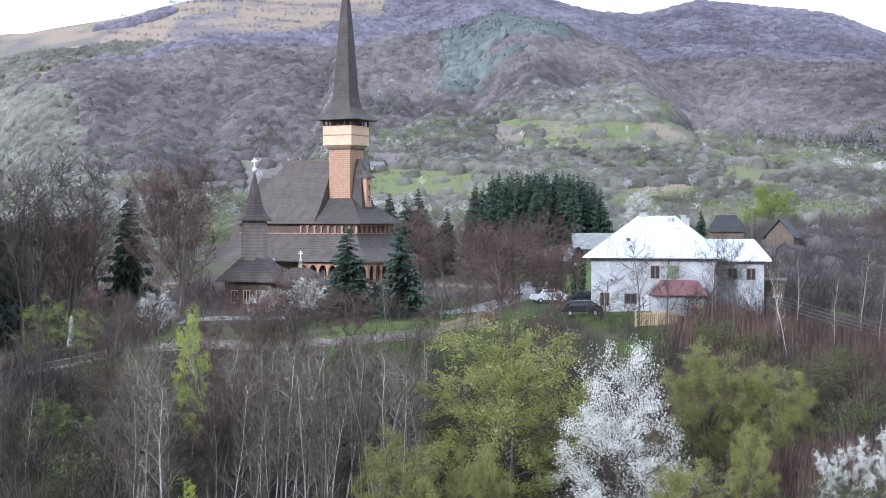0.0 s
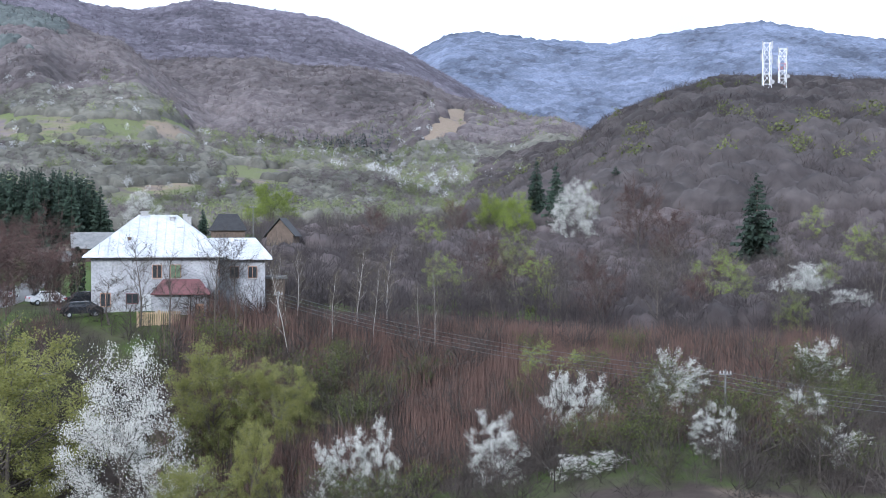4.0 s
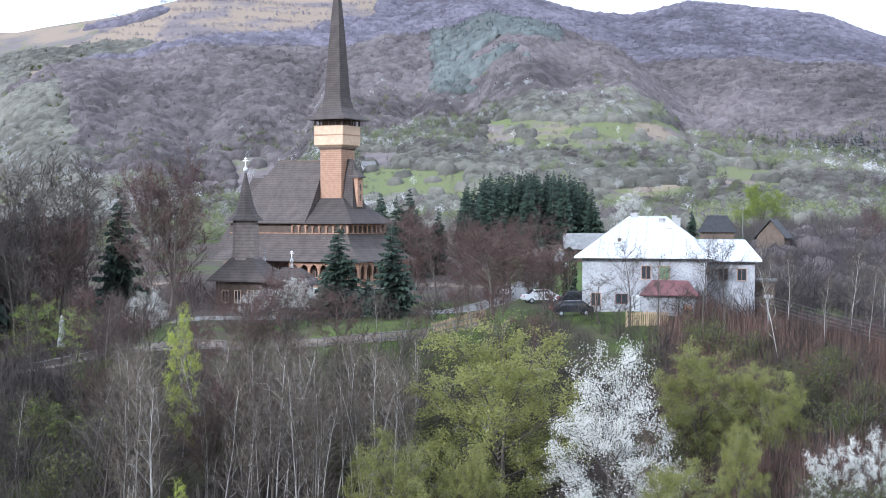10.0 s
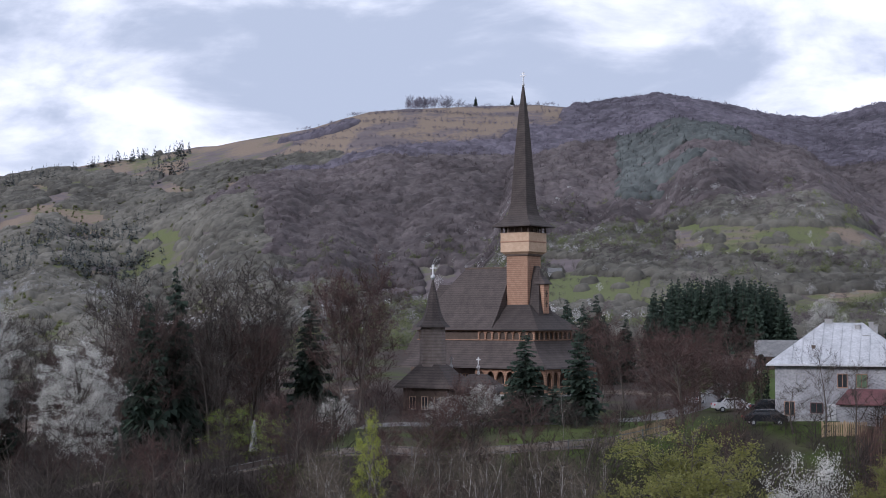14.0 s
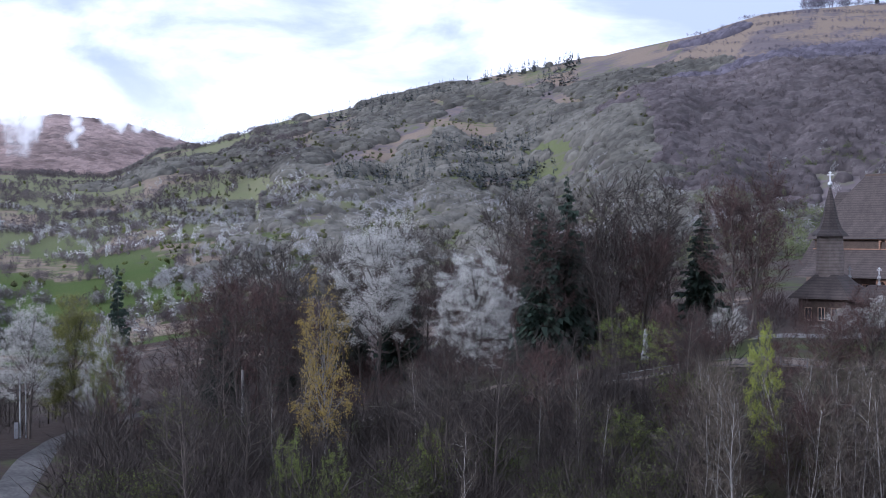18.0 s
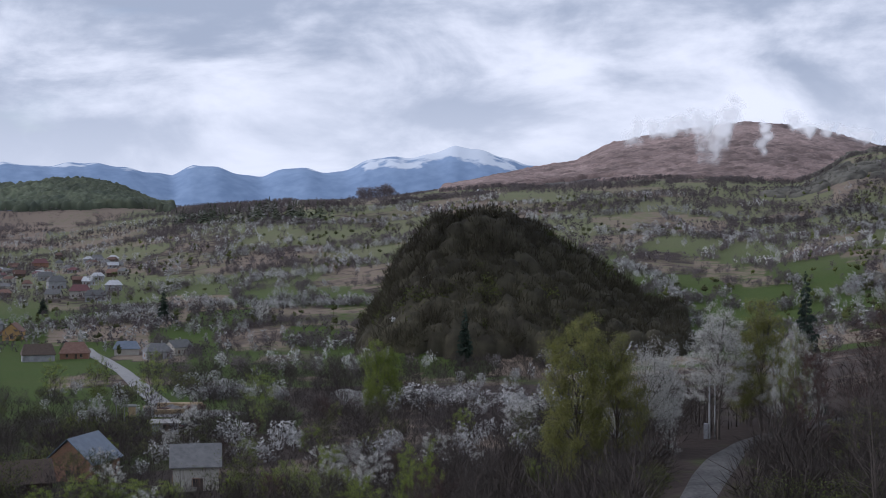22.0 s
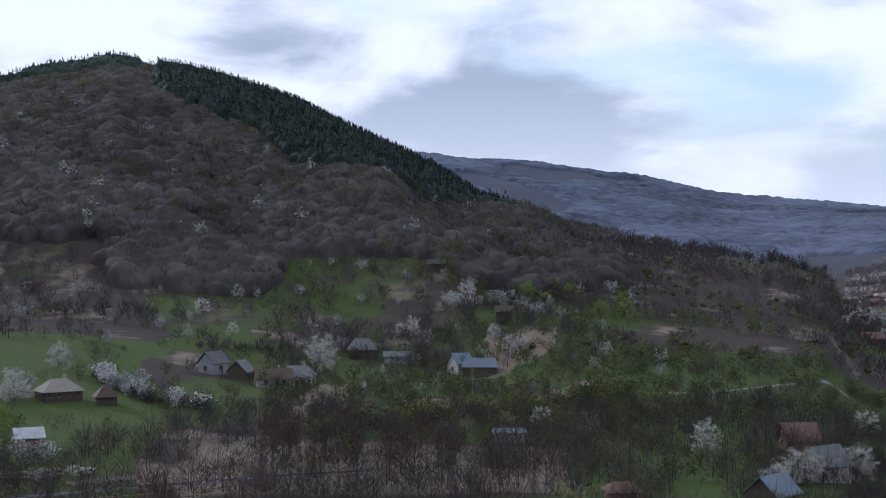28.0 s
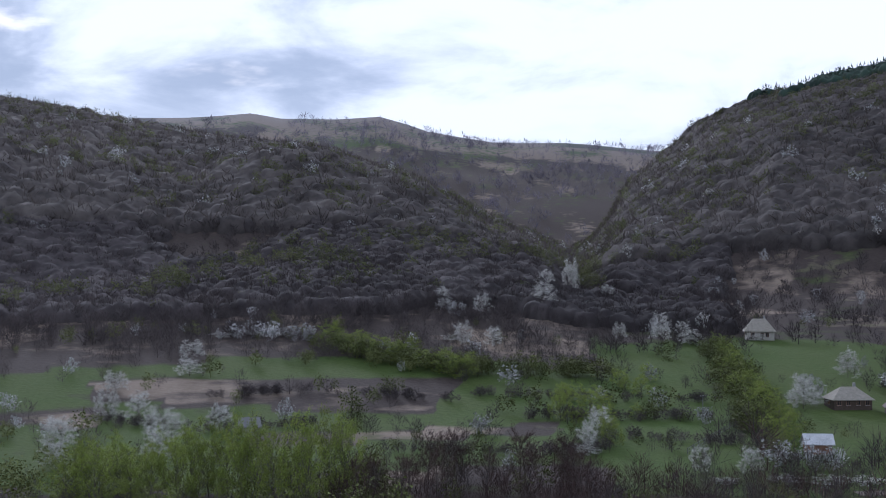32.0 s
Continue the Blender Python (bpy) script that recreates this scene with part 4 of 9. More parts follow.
kind_of("tall_cherry", bough_tree, 3, h=22.0, leaves=42000, leaf_size=0.13, wide=0.20, low=0.36, leaders=26, second=8, third=6, trunk=0.22, tight=0.26, ragged=1.0, fork=0.22, reach=0.085, spray=0.045, upright=0.1)
kind_of("tall_willow", bough_tree, 3, h=18.0, leaf="willow_leaf", leaves=40000, leaf_size=0.16, wide=0.21, low=0.20, leaders=24, second=7, third=7, twig="grey_twig", trunk=0.22, tight=0.34, ragged=0.9, fork=0.12, reach=0.10, spray=0.06)
TALL = {"lush": 13, "bare": 15, "bud": 13, "pole": 13, "willow": 15, "tall_willow": 18, "tall_cherry": 22, "cherry": 12, "dense_cherry": 12, "greening": 12, "birch": 14, "ochre": 15, "bush": 5, "white_bush": 6, "spruce": 16, "sallow": 7}
SAYS = {
    "lush": ("leafy_tree", "broad rounded tree in bright fresh green leaf"),
    "bare": ("bare_tree", "tall leafless tree with grey-brown limbs and fine twigs"), "bud": ("budding_tree", "leafless tree with reddish-brown budding twigs"),
    "pole": ("young_tree", "slender pale-stemmed young tree, leafless, in a thicket"), "willow": ("willow_tree", "broad willow in yellow-green spring leaf"),
    "tall_willow": ("willow_tree", "upright willow in yellow-green spring leaf"), "tall_cherry": ("blossoming_tree", "tall wild cherry with layered boughs of white blossom"),
    "cherry": ("blossoming_tree", "fruit tree covered in white blossom"), "dense_cherry": ("blossoming_tree", "tall wild cherry thick with white blossom"), "greening": ("greening_tree", "tree with sparse fresh green spring leaves"),
    "birch": ("birch_tree", "slender birch with bright yellow-green leaves"), "ochre": ("golden_birch", "birch with drooping golden-ochre catkins and leaves"),
    "sallow": ("sallow_bush", "rounded sallow bush in bright yellow-green leaf"), "bush": ("shrub", "low shrub with small dull green leaves"), "white_bush": ("blossoming_shrub", "low shrub covered in white blossom"), "spruce": ("spruce_tree", "dark green spruce with drooping tiers of branches"),
}
tree_rng = random.Random(5)


def breadth(meshes):
    """Width of a tree's crown, leaving out stray tips."""
    me = meshes[2] or meshes[1]
    co = np.empty(len(me.vertices) * 3, np.float32)
    me.vertices.foreach_get("co", co)
    co = co.reshape(-1, 3)
    return 2 * float(np.percentile(np.hypot(co[:, 0], co[:, 1]), 95 if "needle" in me.name else 82))


BROAD = {k: [breadth(m) for m in v] for k, v in KINDS.items()}


# room left open before the trees that stand out: bearing, distance, degrees to each side
STANDOUT = ((-40.0, 150, 1.0, 60), (-39.0, 176, 1.0, 22), (-25.2, 176, 1.5, 45), (-21.2, 152, 1.7, 26), (-27.4, 140, 1.5, 20), (-9.7, 125, 0.7, 22), (-37.3, 190, 1.0, 30), (-44.6, 172, 1.4, 30), (-39.0, 185, 0.9, 30), (-35.6, 200, 0.6, 30), (3.1, 114, 2.6, 30), (7.7, 108, 2.0, 30), (11.3, 120, 1.4, 30), (14.0, 121, 1.3, 30), (-5.2, 172, 1.2, 10), (-15.3, 160, 1.0, 10), (-3.4, 163, 0.8, 8), (-1.25, 160, 0.8, 8))


def plant(kind, az, r, h, wide=1.0, label="", group="", top=None, metres=0):
    """A tree on the ground at a bearing and distance; top: height of its tip as an angle, in place of h. Loose growth keeps off the open strips before the fine trees."""
    if not metres and any(abs(az - a) < w and far - deep < r < far + 4 for a, far, w, deep in STANDOUT):
        return None
    x, y, z = ground_at(az, r)
    if top is not None:
        h = EYE + r * math.tan(radians(top)) - z
    k = tree_rng.randrange(len(KINDS[kind]))
    trunk, twigs, crown = KINDS[kind][k]
    s = h / TALL[kind]
    if metres:
        wide = metres * (1.0 if kind in ("spruce", "bare", "bud", "bush") else 0.82) / (BROAD[kind][k] * s)
    name, says = SAYS[kind]
    root = new(name)
    root.empty_display_size = 0.2
    root.matrix_basis = pose(x, y, z, 0, 0, tree_rng.uniform(0, 360)) @ Matrix.Diagonal((s * wide, s * wide, s, 1))
    mesh_part("trunk", trunk, "bark", root)
    if twigs:
        tagged(mesh_part("twig_spray", twigs, "twig", root), kind="stuff")
    if crown:
        tagged(mesh_part("crown", crown, "twig", root), kind="stuff")
    tagged(root, label or says, "shrub" if kind in ("bush", "white_bush", "sallow") else "tree", group or name.replace("_", " ") + "s")
    return root


# single trees: kind, bearing, distance, angle of the tip, width
TREES_NEAR_A = (
    ("willow", 3.1, 114, -4.3, 15.5),
    ("willow", -1.05, 101, -8.7, 8.5),
    ("willow", 1.9, 102, -9.2, 5),
    ("willow", 11.3, 120, -5.0, 7.8),
    ("willow", 14.0, 121, -5.8, 7.2),
    ("willow", 10.4, 100, -9.8, 9),
    ("willow", 13.0, 110, -8.2, 4),
    ("dense_cherry", 7.7, 108, -5.4, 10.5),
    ("birch", -9.7, 125, -3.3, 3.0),
    ("ochre", -27.4, 140, -1.75, 6.5),
    ("birch", -9.8, 102, -10.3, 2.2),
    ("tall_cherry", -25.2, 176, 1.2, 11),
    ("tall_cherry", -21.2, 152, -0.6, 9),
    ("dense_cherry", -5.2, 172, -2.5, 8),
    ("cherry", -6.6, 168, -2.9, 6),
    ("cherry", -11.1, 165, -2.9, 5),
    ("spruce", -3.4, 163, -0.1, 5.4),
    ("spruce", -1.25, 160, -0.2, 5.2),
    ("spruce", -12.1, 182, 1.35, 6),
    ("spruce", -17.5, 178, 2.6, 6),
    ("spruce", -2.2, 176, -2.4, 3.6),
    ("spruce", -18.6, 174, 1.4, 6),
)
TREES_NEAR_B = (
    ("spruce", -35.6, 200, -1.1, 4.2),
    ("spruce", -31.5, 190, -3.0, 5),
    ("spruce", -24.4, 185, -1.5, 5),
    ("spruce", 24.4, 335, 2.5, 6),
    ("spruce", 25.2, 330, 2.3, 6),
    ("spruce", 27.6, 360, 2.1, 6),
    ("spruce", 28.3, 362, 1.9, 6),
    ("spruce", 33.2, 290, 1.85, 9),
    ("spruce", 10.9, 420, 0.4, 3),
    ("spruce", -78.1, 480, -3.9, 6),
    ("spruce", -78.5, 476, -4.3, 6),
    ("spruce", -61.35, 720, -1.9, 6),
    ("spruce", -66.0, 820, -2.2, 5),
    ("dense_cherry", 26.0, 315, 1.55, 11),
    ("dense_cherry", 35.0, 205, -1.9, 11),
    ("dense_cherry", 36.8, 190, -2.9, 10),
    ("dense_cherry", 8.5, 400, 1.05, 12),
    ("lush", 13.6, 420, 1.25, 17),
    ("lush", 22.6, 330, 0.9, 10),
    ("lush", 23.6, 320, 0.95, 9),
)
TREES_NEAR_C = (
    ("greening", 20.6, 200, -1.5, 7),
    ("greening", 24.4, 135, -5.0, 4),
    ("greening", 26.0, 135, -5.4, 4),
    ("tall_willow", -37.3, 190, -2.4, 9),
    ("tall_willow", -44.6, 172, -3.0, 9),
    ("tall_willow", -43.0, 170, -3.8, 7.5),
    ("greening", -36.0, 178, -3.6, 5),
    ("tall_cherry", -39.0, 185, -2.5, 8.5),
    ("cherry", -36.0, 182, -3.7, 8),
    ("cherry", -42.0, 175, -4.0, 10),
    ("tall_cherry", -41.2, 180, -4.6, 6),
    ("bud", -10.8, 176, 1.7, 9),
    ("bud", -9.9, 180, 1.2, 8),
    ("bud", 2.9, 152, -0.5, 9.5),
    ("bud", -10.2, 176, 2.1, 10),
    ("bud", 0.6, 172, -0.2, 7),
    ("bud", 1.9, 178, -0.6, 7),
    ("bud", 3.6, 176, -0.9, 7),
    ("bud", -0.3, 178, 0.2, 7),
    ("bud", 4.4, 172, -1.2, 6),
    ("bud", 28.6, 300, 1.2, 10),
    ("bud", 29.6, 280, 0.2, 9),
)
TREES_NEAR_D = (
    ("bare", -14.3, 178, 2.2, 10),
    ("bare", -15.4, 182, 2.4, 11),
    ("bare", -16.2, 180, 1.9, 10),
    ("bare", -13.5, 188, 2.1, 9),
    ("bare", -18.9, 176, 1.6, 9),
    ("bare", -5.9, 158, -3.0, 6),
    ("bare", -3.2, 160, -2.7, 6),
    ("bare", -1.8, 158, -3.1, 5),
    ("greening", -15.3, 160, -3.1, 7),
    ("greening", -13.8, 158, -3.5, 6),
    ("bare", 7.2, 148, -2.4, 5),
    ("bare", 8.4, 147, -0.9, 4),
    ("bare", 9.6, 146, -1.6, 4),
    ("bare", 11.4, 145, -0.6, 4),
    ("bare", 12.2, 146, -1.0, 4),
    ("white_bush", 16.2, 105, -9.7, 5),
    ("white_bush", 17.8, 108, -9.1, 5),
    ("white_bush", 22.7, 108, -8.8, 6),
    ("white_bush", 26.6, 116, -7.2, 5),
    ("white_bush", 30.0, 118, -6.2, 7),
    ("white_bush", 31.6, 108, -8.3, 5),
    ("white_bush", 35.0, 116, -7.6, 6),
)
TREES_NEAR_E = (
    ("greening", -28.8, 122, -8.0, 4),
    ("greening", -27.0, 118, -8.6, 3.5),
    ("greening", -22.9, 122, -7.6, 4),
    ("greening", -15.2, 128, -7.2, 6),
    ("greening", -13.0, 126, -7.6, 6),
    ("greening", -33.5, 150, -6.4, 6),
    ("sallow", -51.2, 165, -8.3, 6),
    ("sallow", -53.6, 168, -9.4, 6),
    ("lush", -52.6, 330, -4.2, 10),
    ("white_bush", 36.4, 110, -9.0, 6),
    ("white_bush", 27.2, 105, -10.2, 4),
    ("white_bush", 35.6, 130, -5.6, 7),
    ("white_bush", 25.9, 104, -10.4, 4),
    ("white_bush", 25.4, 118, -7.0, 4),
    ("cherry", -109.9, 322, -5.0, 9),
    ("cherry", -97.9, 420, -3.8, 6),
)
TREES = TREES_NEAR_A + TREES_NEAR_B + TREES_NEAR_C + TREES_NEAR_D + TREES_NEAR_E
for kind, az, r, top, metres in TREES:
    low = kind == "white_bush"
    plant(kind, az, r, 0, 1.0, top=top + 0.8 * low, metres=metres * (1 - 0.2 * low))

# greening willows, hedges and blossom on the valley floor
VALLEY_TREES_A = (
    ("sallow", -118.4, 305, -5.0, 7),
    ("sallow", -119.6, 300, -5.0, 6),
    ("sallow", -117.6, 268, -6.2, 6),
    ("sallow", -112.9, 350, -3.6, 5),
    ("sallow", -112.6, 330, -4.4, 6),
    ("sallow", -112.0, 310, -5.0, 6),
    ("sallow", -111.6, 295, -5.6, 6),
    ("sallow", -111.2, 280, -6.0, 6),
    ("sallow", -110.9, 268, -6.6, 6),
    ("cherry", -137.5, 328, -4.4, 7),
    ("cherry", -135.6, 272, -5.9, 9),
    ("cherry", -139.6, 268, -6.1, 8),
    ("cherry", -134.5, 367, -3.2, 7),
    ("cherry", -137.8, 300, -5.1, 6),
    ("cherry", -135.8, 252, -6.6, 7),
    ("cherry", -139.8, 250, -7.0, 6),
    ("cherry", -134.6, 345, -3.9, 8),
    ("cherry", -136.8, 440, -1.7, 8),
    ("cherry", -133.4, 285, -5.8, 6),
    ("cherry", -136.6, 300, -5.2, 7),
    ("cherry", -120.3, 450, -0.75, 8),
    ("cherry", -119.2, 505, 0.1, 7),
)
VALLEY_TREES_B = (
    ("cherry", -122.4, 480, -1.6, 5),
    ("cherry", -124.3, 440, -1.5, 6),
    ("cherry", -124.0, 395, -3.0, 6),
    ("cherry", -118.6, 258, -7.4, 6),
    ("cherry", -114.4, 405, -2.7, 8),
    ("cherry", -115.6, 410, -2.5, 7),
    ("cherry", -111.8, 420, -2.9, 6),
    ("cherry", -92.6, 520, -1.6, 8),
    ("cherry", -90.6, 510, -1.7, 10),
    ("cherry", -89.4, 490, -2.2, 9),
    ("cherry", -94.6, 470, -2.8, 8),
    ("cherry", -103.6, 640, 0.5, 7),
    ("cherry", -79.6, 225, -8.2, 7),
    ("cherry", -78.6, 232, -7.6, 8),
    ("cherry", -76.8, 240, -7.4, 8),
    ("cherry", -82.4, 268, -6.6, 6),
    ("white_bush", -133.2, 398, -2.9, 8),
    ("white_bush", -132.4, 400, -2.9, 8),
    ("white_bush", -131.6, 402, -2.9, 8),
    ("white_bush", -130.8, 400, -3.0, 7),
    ("white_bush", -113.0, 236, -8.6, 6),
    ("white_bush", -110.6, 238, -8.4, 7),
)
VALLEY_TREES_C = (
    ("white_bush", -108.9, 236, -8.3, 7),
    ("white_bush", -107.6, 240, -8.3, 6),
    ("sallow", -72.2, 330, -5.0, 8),
    ("sallow", -71.6, 342, -4.8, 8),
    ("sallow", -71.0, 354, -4.6, 8),
    ("sallow", -70.3, 368, -4.4, 8),
    ("sallow", -69.7, 384, -4.2, 8),
    ("sallow", -69.1, 400, -4.0, 8),
    ("greening", -65.6, 395, -4.7, 8),
    ("greening", -63.9, 400, -4.6, 8),
    ("greening", -61.8, 385, -4.4, 9),
    ("greening", -57.6, 330, -5.2, 9),
    ("greening", -52.8, 330, -4.0, 9),
    ("sallow", -64.4, 196, -9.2, 7),
    ("sallow", -62.8, 192, -9.4, 7),
    ("sallow", -61.4, 190, -9.6, 7),
    ("greening", -55.6, 190, -9.0, 6),
    ("greening", -54.3, 195, -9.2, 6),
    ("spruce", -49.2, 470, -2.6, 5),
    ("bare", -55.0, 215, -7.0, 8),
    ("bare", -53.4, 205, -7.2, 8),
    ("bare", -50.6, 200, -7.2, 8),
)
VALLEY_TREES_D = (
    ("bare", -67.3, 270, -7.0, 7),
    ("bare", -66.2, 262, -7.0, 7),
    ("bare", -62.0, 262, -7.0, 8),
)
VALLEY = VALLEY_TREES_A + VALLEY_TREES_B + VALLEY_TREES_C + VALLEY_TREES_D
for kind, az, r, top, metres in VALLEY:
    plant(kind, az, r, 0, 1.0, top=top, metres=metres)

CHERRIES = ((-119.2, 560, 8), (-120.2, 495, 8), (-124.4, 449, 6), (-122.8, 434, 7), (-123.6, 387, 7), (-116.9, 600, 8), (-117.7, 498, 7), (-115.6, 426, 7), (-114.7, 414, 6), (-113.9, 436, 6), (-122.3, 388, 6), (-117.2, 409, 5), (-118.6, 261, 6), (-118.0, 279, 6), (-112.0, 244, 5), (-114.0, 244, 5), (-110.0, 318, 8), (-108.3, 361, 7), (-113.6, 736, 9), (-101.5, 453, 5), (-102.7, 495, 6), (-107.2, 613, 7), (-102.8, 613, 9), (-105.0, 671, 6), (-98.0, 396, 11), (-94.2, 469, 7), (-92.0, 510, 8), (-90.9, 442, 6), (-89.8, 418, 6), (-57.4, 690, 11), (-73.7, 330, 7), (-72.1, 315, 9))
for az, r, h in CHERRIES:
    plant("cherry", az, r, h, metres=h * tree_rng.uniform(0.75, 1.05))
# yellow-green sallows along the stream and on the meadow banks
for i in range(17):
    f = i / 16
    plant("sallow", -139.5 + 11.2 * f + tree_rng.uniform(-0.3, 0.3), 218 + tree_rng.uniform(-8, 10), 0, 1.0, top=-7.2 + 0.9 * f + tree_rng.uniform(-0.5, 0.5), metres=tree_rng.uniform(6.5, 9))
for i in range(11):
    f = i / 10
    plant("sallow", -129.0 + 5.4 * f, 384 - 40 * f + tree_rng.uniform(-5, 5), 0, 1.0, top=-2.5 - 1.2 * f + tree_rng.uniform(-0.25, 0.1), metres=tree_rng.uniform(7, 10))
for i in range(15):
    f = i / 14
    plant("sallow", -113.3 + 2.9 * f, 390 - 115 * f, tree_rng.uniform(4, 6.5), 1.0, metres=tree_rng.uniform(5, 7))
for i in range(22):
    plant(tree_rng.choice(("bud", "bare", "bud")), tree_rng.uniform(-128, -117.5), tree_rng.uniform(206, 232), tree_rng.uniform(6, 9), 1.1)
for i in range(10):
    plant("sallow", tree_rng.uniform(-119.5, -115.8), tree_rng.uniform(290, 350), tree_rng.uniform(3, 5), 1.2)
for i in range(9):
    plant("sallow", tree_rng.uniform(-90, -85.5), tree_rng.uniform(480, 545), tree_rng.uniform(5, 8), 1.2)
for i in range(14):
    plant(tree_rng.choice(("bud", "bud", "bare")), tree_rng.uniform(-100, -92.5), tree_rng.uniform(228, 262), tree_rng.uniform(7, 10), 1.0)

# the spruce grove behind the church
for i in range(74):
    az, r = tree_rng.uniform(1.75, 7.0), tree_rng.uniform(400, 450)
    plant("spruce", az, r, 0, 1.0, top=2.05 - tree_rng.uniform(0, 0.45) - 0.5 * max(0, abs(az - 4.4) - 1.6), metres=tree_rng.uniform(5.5, 7.5))
for i in range(9):
    plant("spruce", tree_rng.uniform(-2.0, 1.0), tree_rng.uniform(240, 275), tree_rng.uniform(9, 16), 1.0)
# slender stems on the bluff below the church
for i in range(150):
    plant("pole", tree_rng.uniform(-12.5, -0.2), tree_rng.uniform(104, 138), 0, 1.0, top=tree_rng.uniform(-7.5, -4.4))
for i in range(34):
    plant("pole", tree_rng.uniform(-30, -11), tree_rng.uniform(112, 150), 0, 1.0, top=tree_rng.uniform(-8.0, -4.2))
for i in range(11):
    plant("pole", tree_rng.uniform(11, 22), tree_rng.uniform(135, 170), tree_rng.uniform(7, 12), 1.0)
# bare trees before the church and along the lane
for i in range(34):
    plant(tree_rng.choice(("bare", "bud", "pole")), tree_rng.uniform(-13, 5.5), tree_rng.uniform(136, 160), 0, 1.0, top=tree_rng.uniform(-4.6, -2.3))
for i in range(5):
    plant("bud", tree_rng.uniform(0.5, 6), tree_rng.uniform(152, 166), 0, 1.0, top=tree_rng.uniform(-2.6, -0.8))
# dark wood on the near slope beside the lane
for i in range(64):
    plant(tree_rng.choice(("bare", "bud", "bare", "bare")), tree_rng.uniform(-35.5, -12), tree_rng.uniform(116, 158), 0, 1.0, top=tree_rng.uniform(-9.0, -3.8))
for i in range(26):
    plant(tree_rng.choice(("bare", "bud")), tree_rng.uniform(-13, -2.2), tree_rng.uniform(104, 138), 0, 1.0, top=tree_rng.uniform(-9.0, -6.0))
# dark thicket under the bluff
for i in range(46):
    plant(tree_rng.choice(("bare", "bud", "bare", "bare", "bud")), tree_rng.uniform(-57, -41), tree_rng.uniform(128, 205), 0, 1.0, top=tree_rng.uniform(-11.5, -8.3))
for i in range(34):
    plant(tree_rng.choice(("sallow", "white_bush", "bush", "greening", "sallow")), tree_rng.uniform(-66, -45), tree_rng.uniform(180, 300), tree_rng.uniform(3.5, 6.5), 1.1)
# bare wood on the spur beside the church
for i in range(44):
    plant("bare", tree_rng.uniform(-33, -13), tree_rng.uniform(168, 215), tree_rng.uniform(12, 21), 1.0)
for i in range(16):
    plant("bud", tree_rng.uniform(-33, -13), tree_rng.uniform(165, 205), tree_rng.uniform(11, 17), 1.0)
for i in range(12):
    plant("spruce", tree_rng.uniform(-33, -13), tree_rng.uniform(175, 215), tree_rng.uniform(9, 14), 1.0)
for i in range(10):
    plant("bud", tree_rng.uniform(-1, 6.4), tree_rng.uniform(166, 205), tree_rng.uniform(6, 11), 1.0)
# thicket to the side of the house
for i in range(70):
    plant(tree_rng.choice(("bare", "bud", "bare", "bare", "greening")), tree_rng.uniform(16, 38), tree_rng.uniform(165, 330), tree_rng.uniform(6, 11), 1.1)
# undergrowth on the bluff
for i in range(140):
    plant("bush", tree_rng.uniform(-44, 38), tree_rng.uniform(98, 145), tree_rng.uniform(2.5, 6), 1.2)
# valley gardens
for i in range(46):
    az = tree_rng.uniform(-104, -46)
    plant(tree_rng.choice(("bush", "bare", "greening", "white_bush", "bud", "bush", "bush")), az, tree_rng.uniform(175, 330), tree_rng.uniform(3, 7.5), 1.25)


# ---- woods too many to count ----
PHI = 1.618
ICO_V = np.array([(s * a, t * b, 0) for a, b in ((1, PHI),) for s in (-1, 1) for t in (1, -1)])
ICO_V = np.concatenate([ICO_V, ICO_V[:, (2, 0, 1)], ICO_V[:, (1, 2, 0)]]) / math.hypot(1, PHI)
ICO_F = np.array([(a, b, c) for a in range(12) for b in range(a + 1, 12) for c in range(b + 1, 12) if all(np.linalg.norm(ICO_V[p] - ICO_V[q]) < 1.1 for p, q in ((a, b), (b, c), (a, c)))])
ICO_F = np.array([f if np.dot(np.cross(ICO_V[f[1]] - ICO_V[f[0]], ICO_V[f[2]] - ICO_V[f[0]]), ICO_V[f[0]]) > 0 else f[::-1] for f in ICO_F])


def soft_tree(seed, heads, size, wide=0.42, low=0.15, sprigs=10, sprig=0.2, slim=0.05):
    """One far tree, a metre tall: ragged heads of foliage or twigs, with loose sprigs breaking the outline."""
    rng = np.random.default_rng(seed)
    d = rng.normal(size=(heads, 3)); d[:, 2] *= 0.9
    d /= np.linalg.norm(d, axis=1, keepdims=True)
    c = d * rng.uniform(0.25, 0.75, heads)[:, None] * (wide, wide, (1 - low) * 0.42) + (0, 0, (1 + low) / 2)
    vs, fs, n = [], [], 0
    for k in range(heads):
        s = size * rng.uniform(0.6, 1.15)
        v = ICO_V * rng.uniform(0.55, 1.25, (12, 1)) * (s, s, s * 0.85) + rng.normal(0, 0.05 * s, (12, 3)) + c[k]
        vs.append(v); fs.append(ICO_F + n); n += 12
    at = c[rng.integers(0, heads, sprigs)]
    out = rng.normal(size=(sprigs, 3)) + (0, 0, 0.5); out /= np.linalg.norm(out, axis=1, keepdims=True)
    at = at + out * size * 0.6
    side = np.cross(out, rng.normal(size=(sprigs, 3))); side /= np.linalg.norm(side, axis=1, keepdims=True)
    sp = np.stack([at - side * slim, at + side * slim, at + out * sprig * rng.uniform(0.6, 1.3, (sprigs, 1))], 1).reshape(-1, 3)
    stem = np.array([[-0.02, 0, -0.05], [0.02, 0.01, -0.05], [0, 0, 0.6]])
    vs += [sp, stem]
    fs += [np.arange(3 * sprigs + 3).reshape(-1, 3) + n]
    return np.concatenate(vs), np.concatenate(fs)


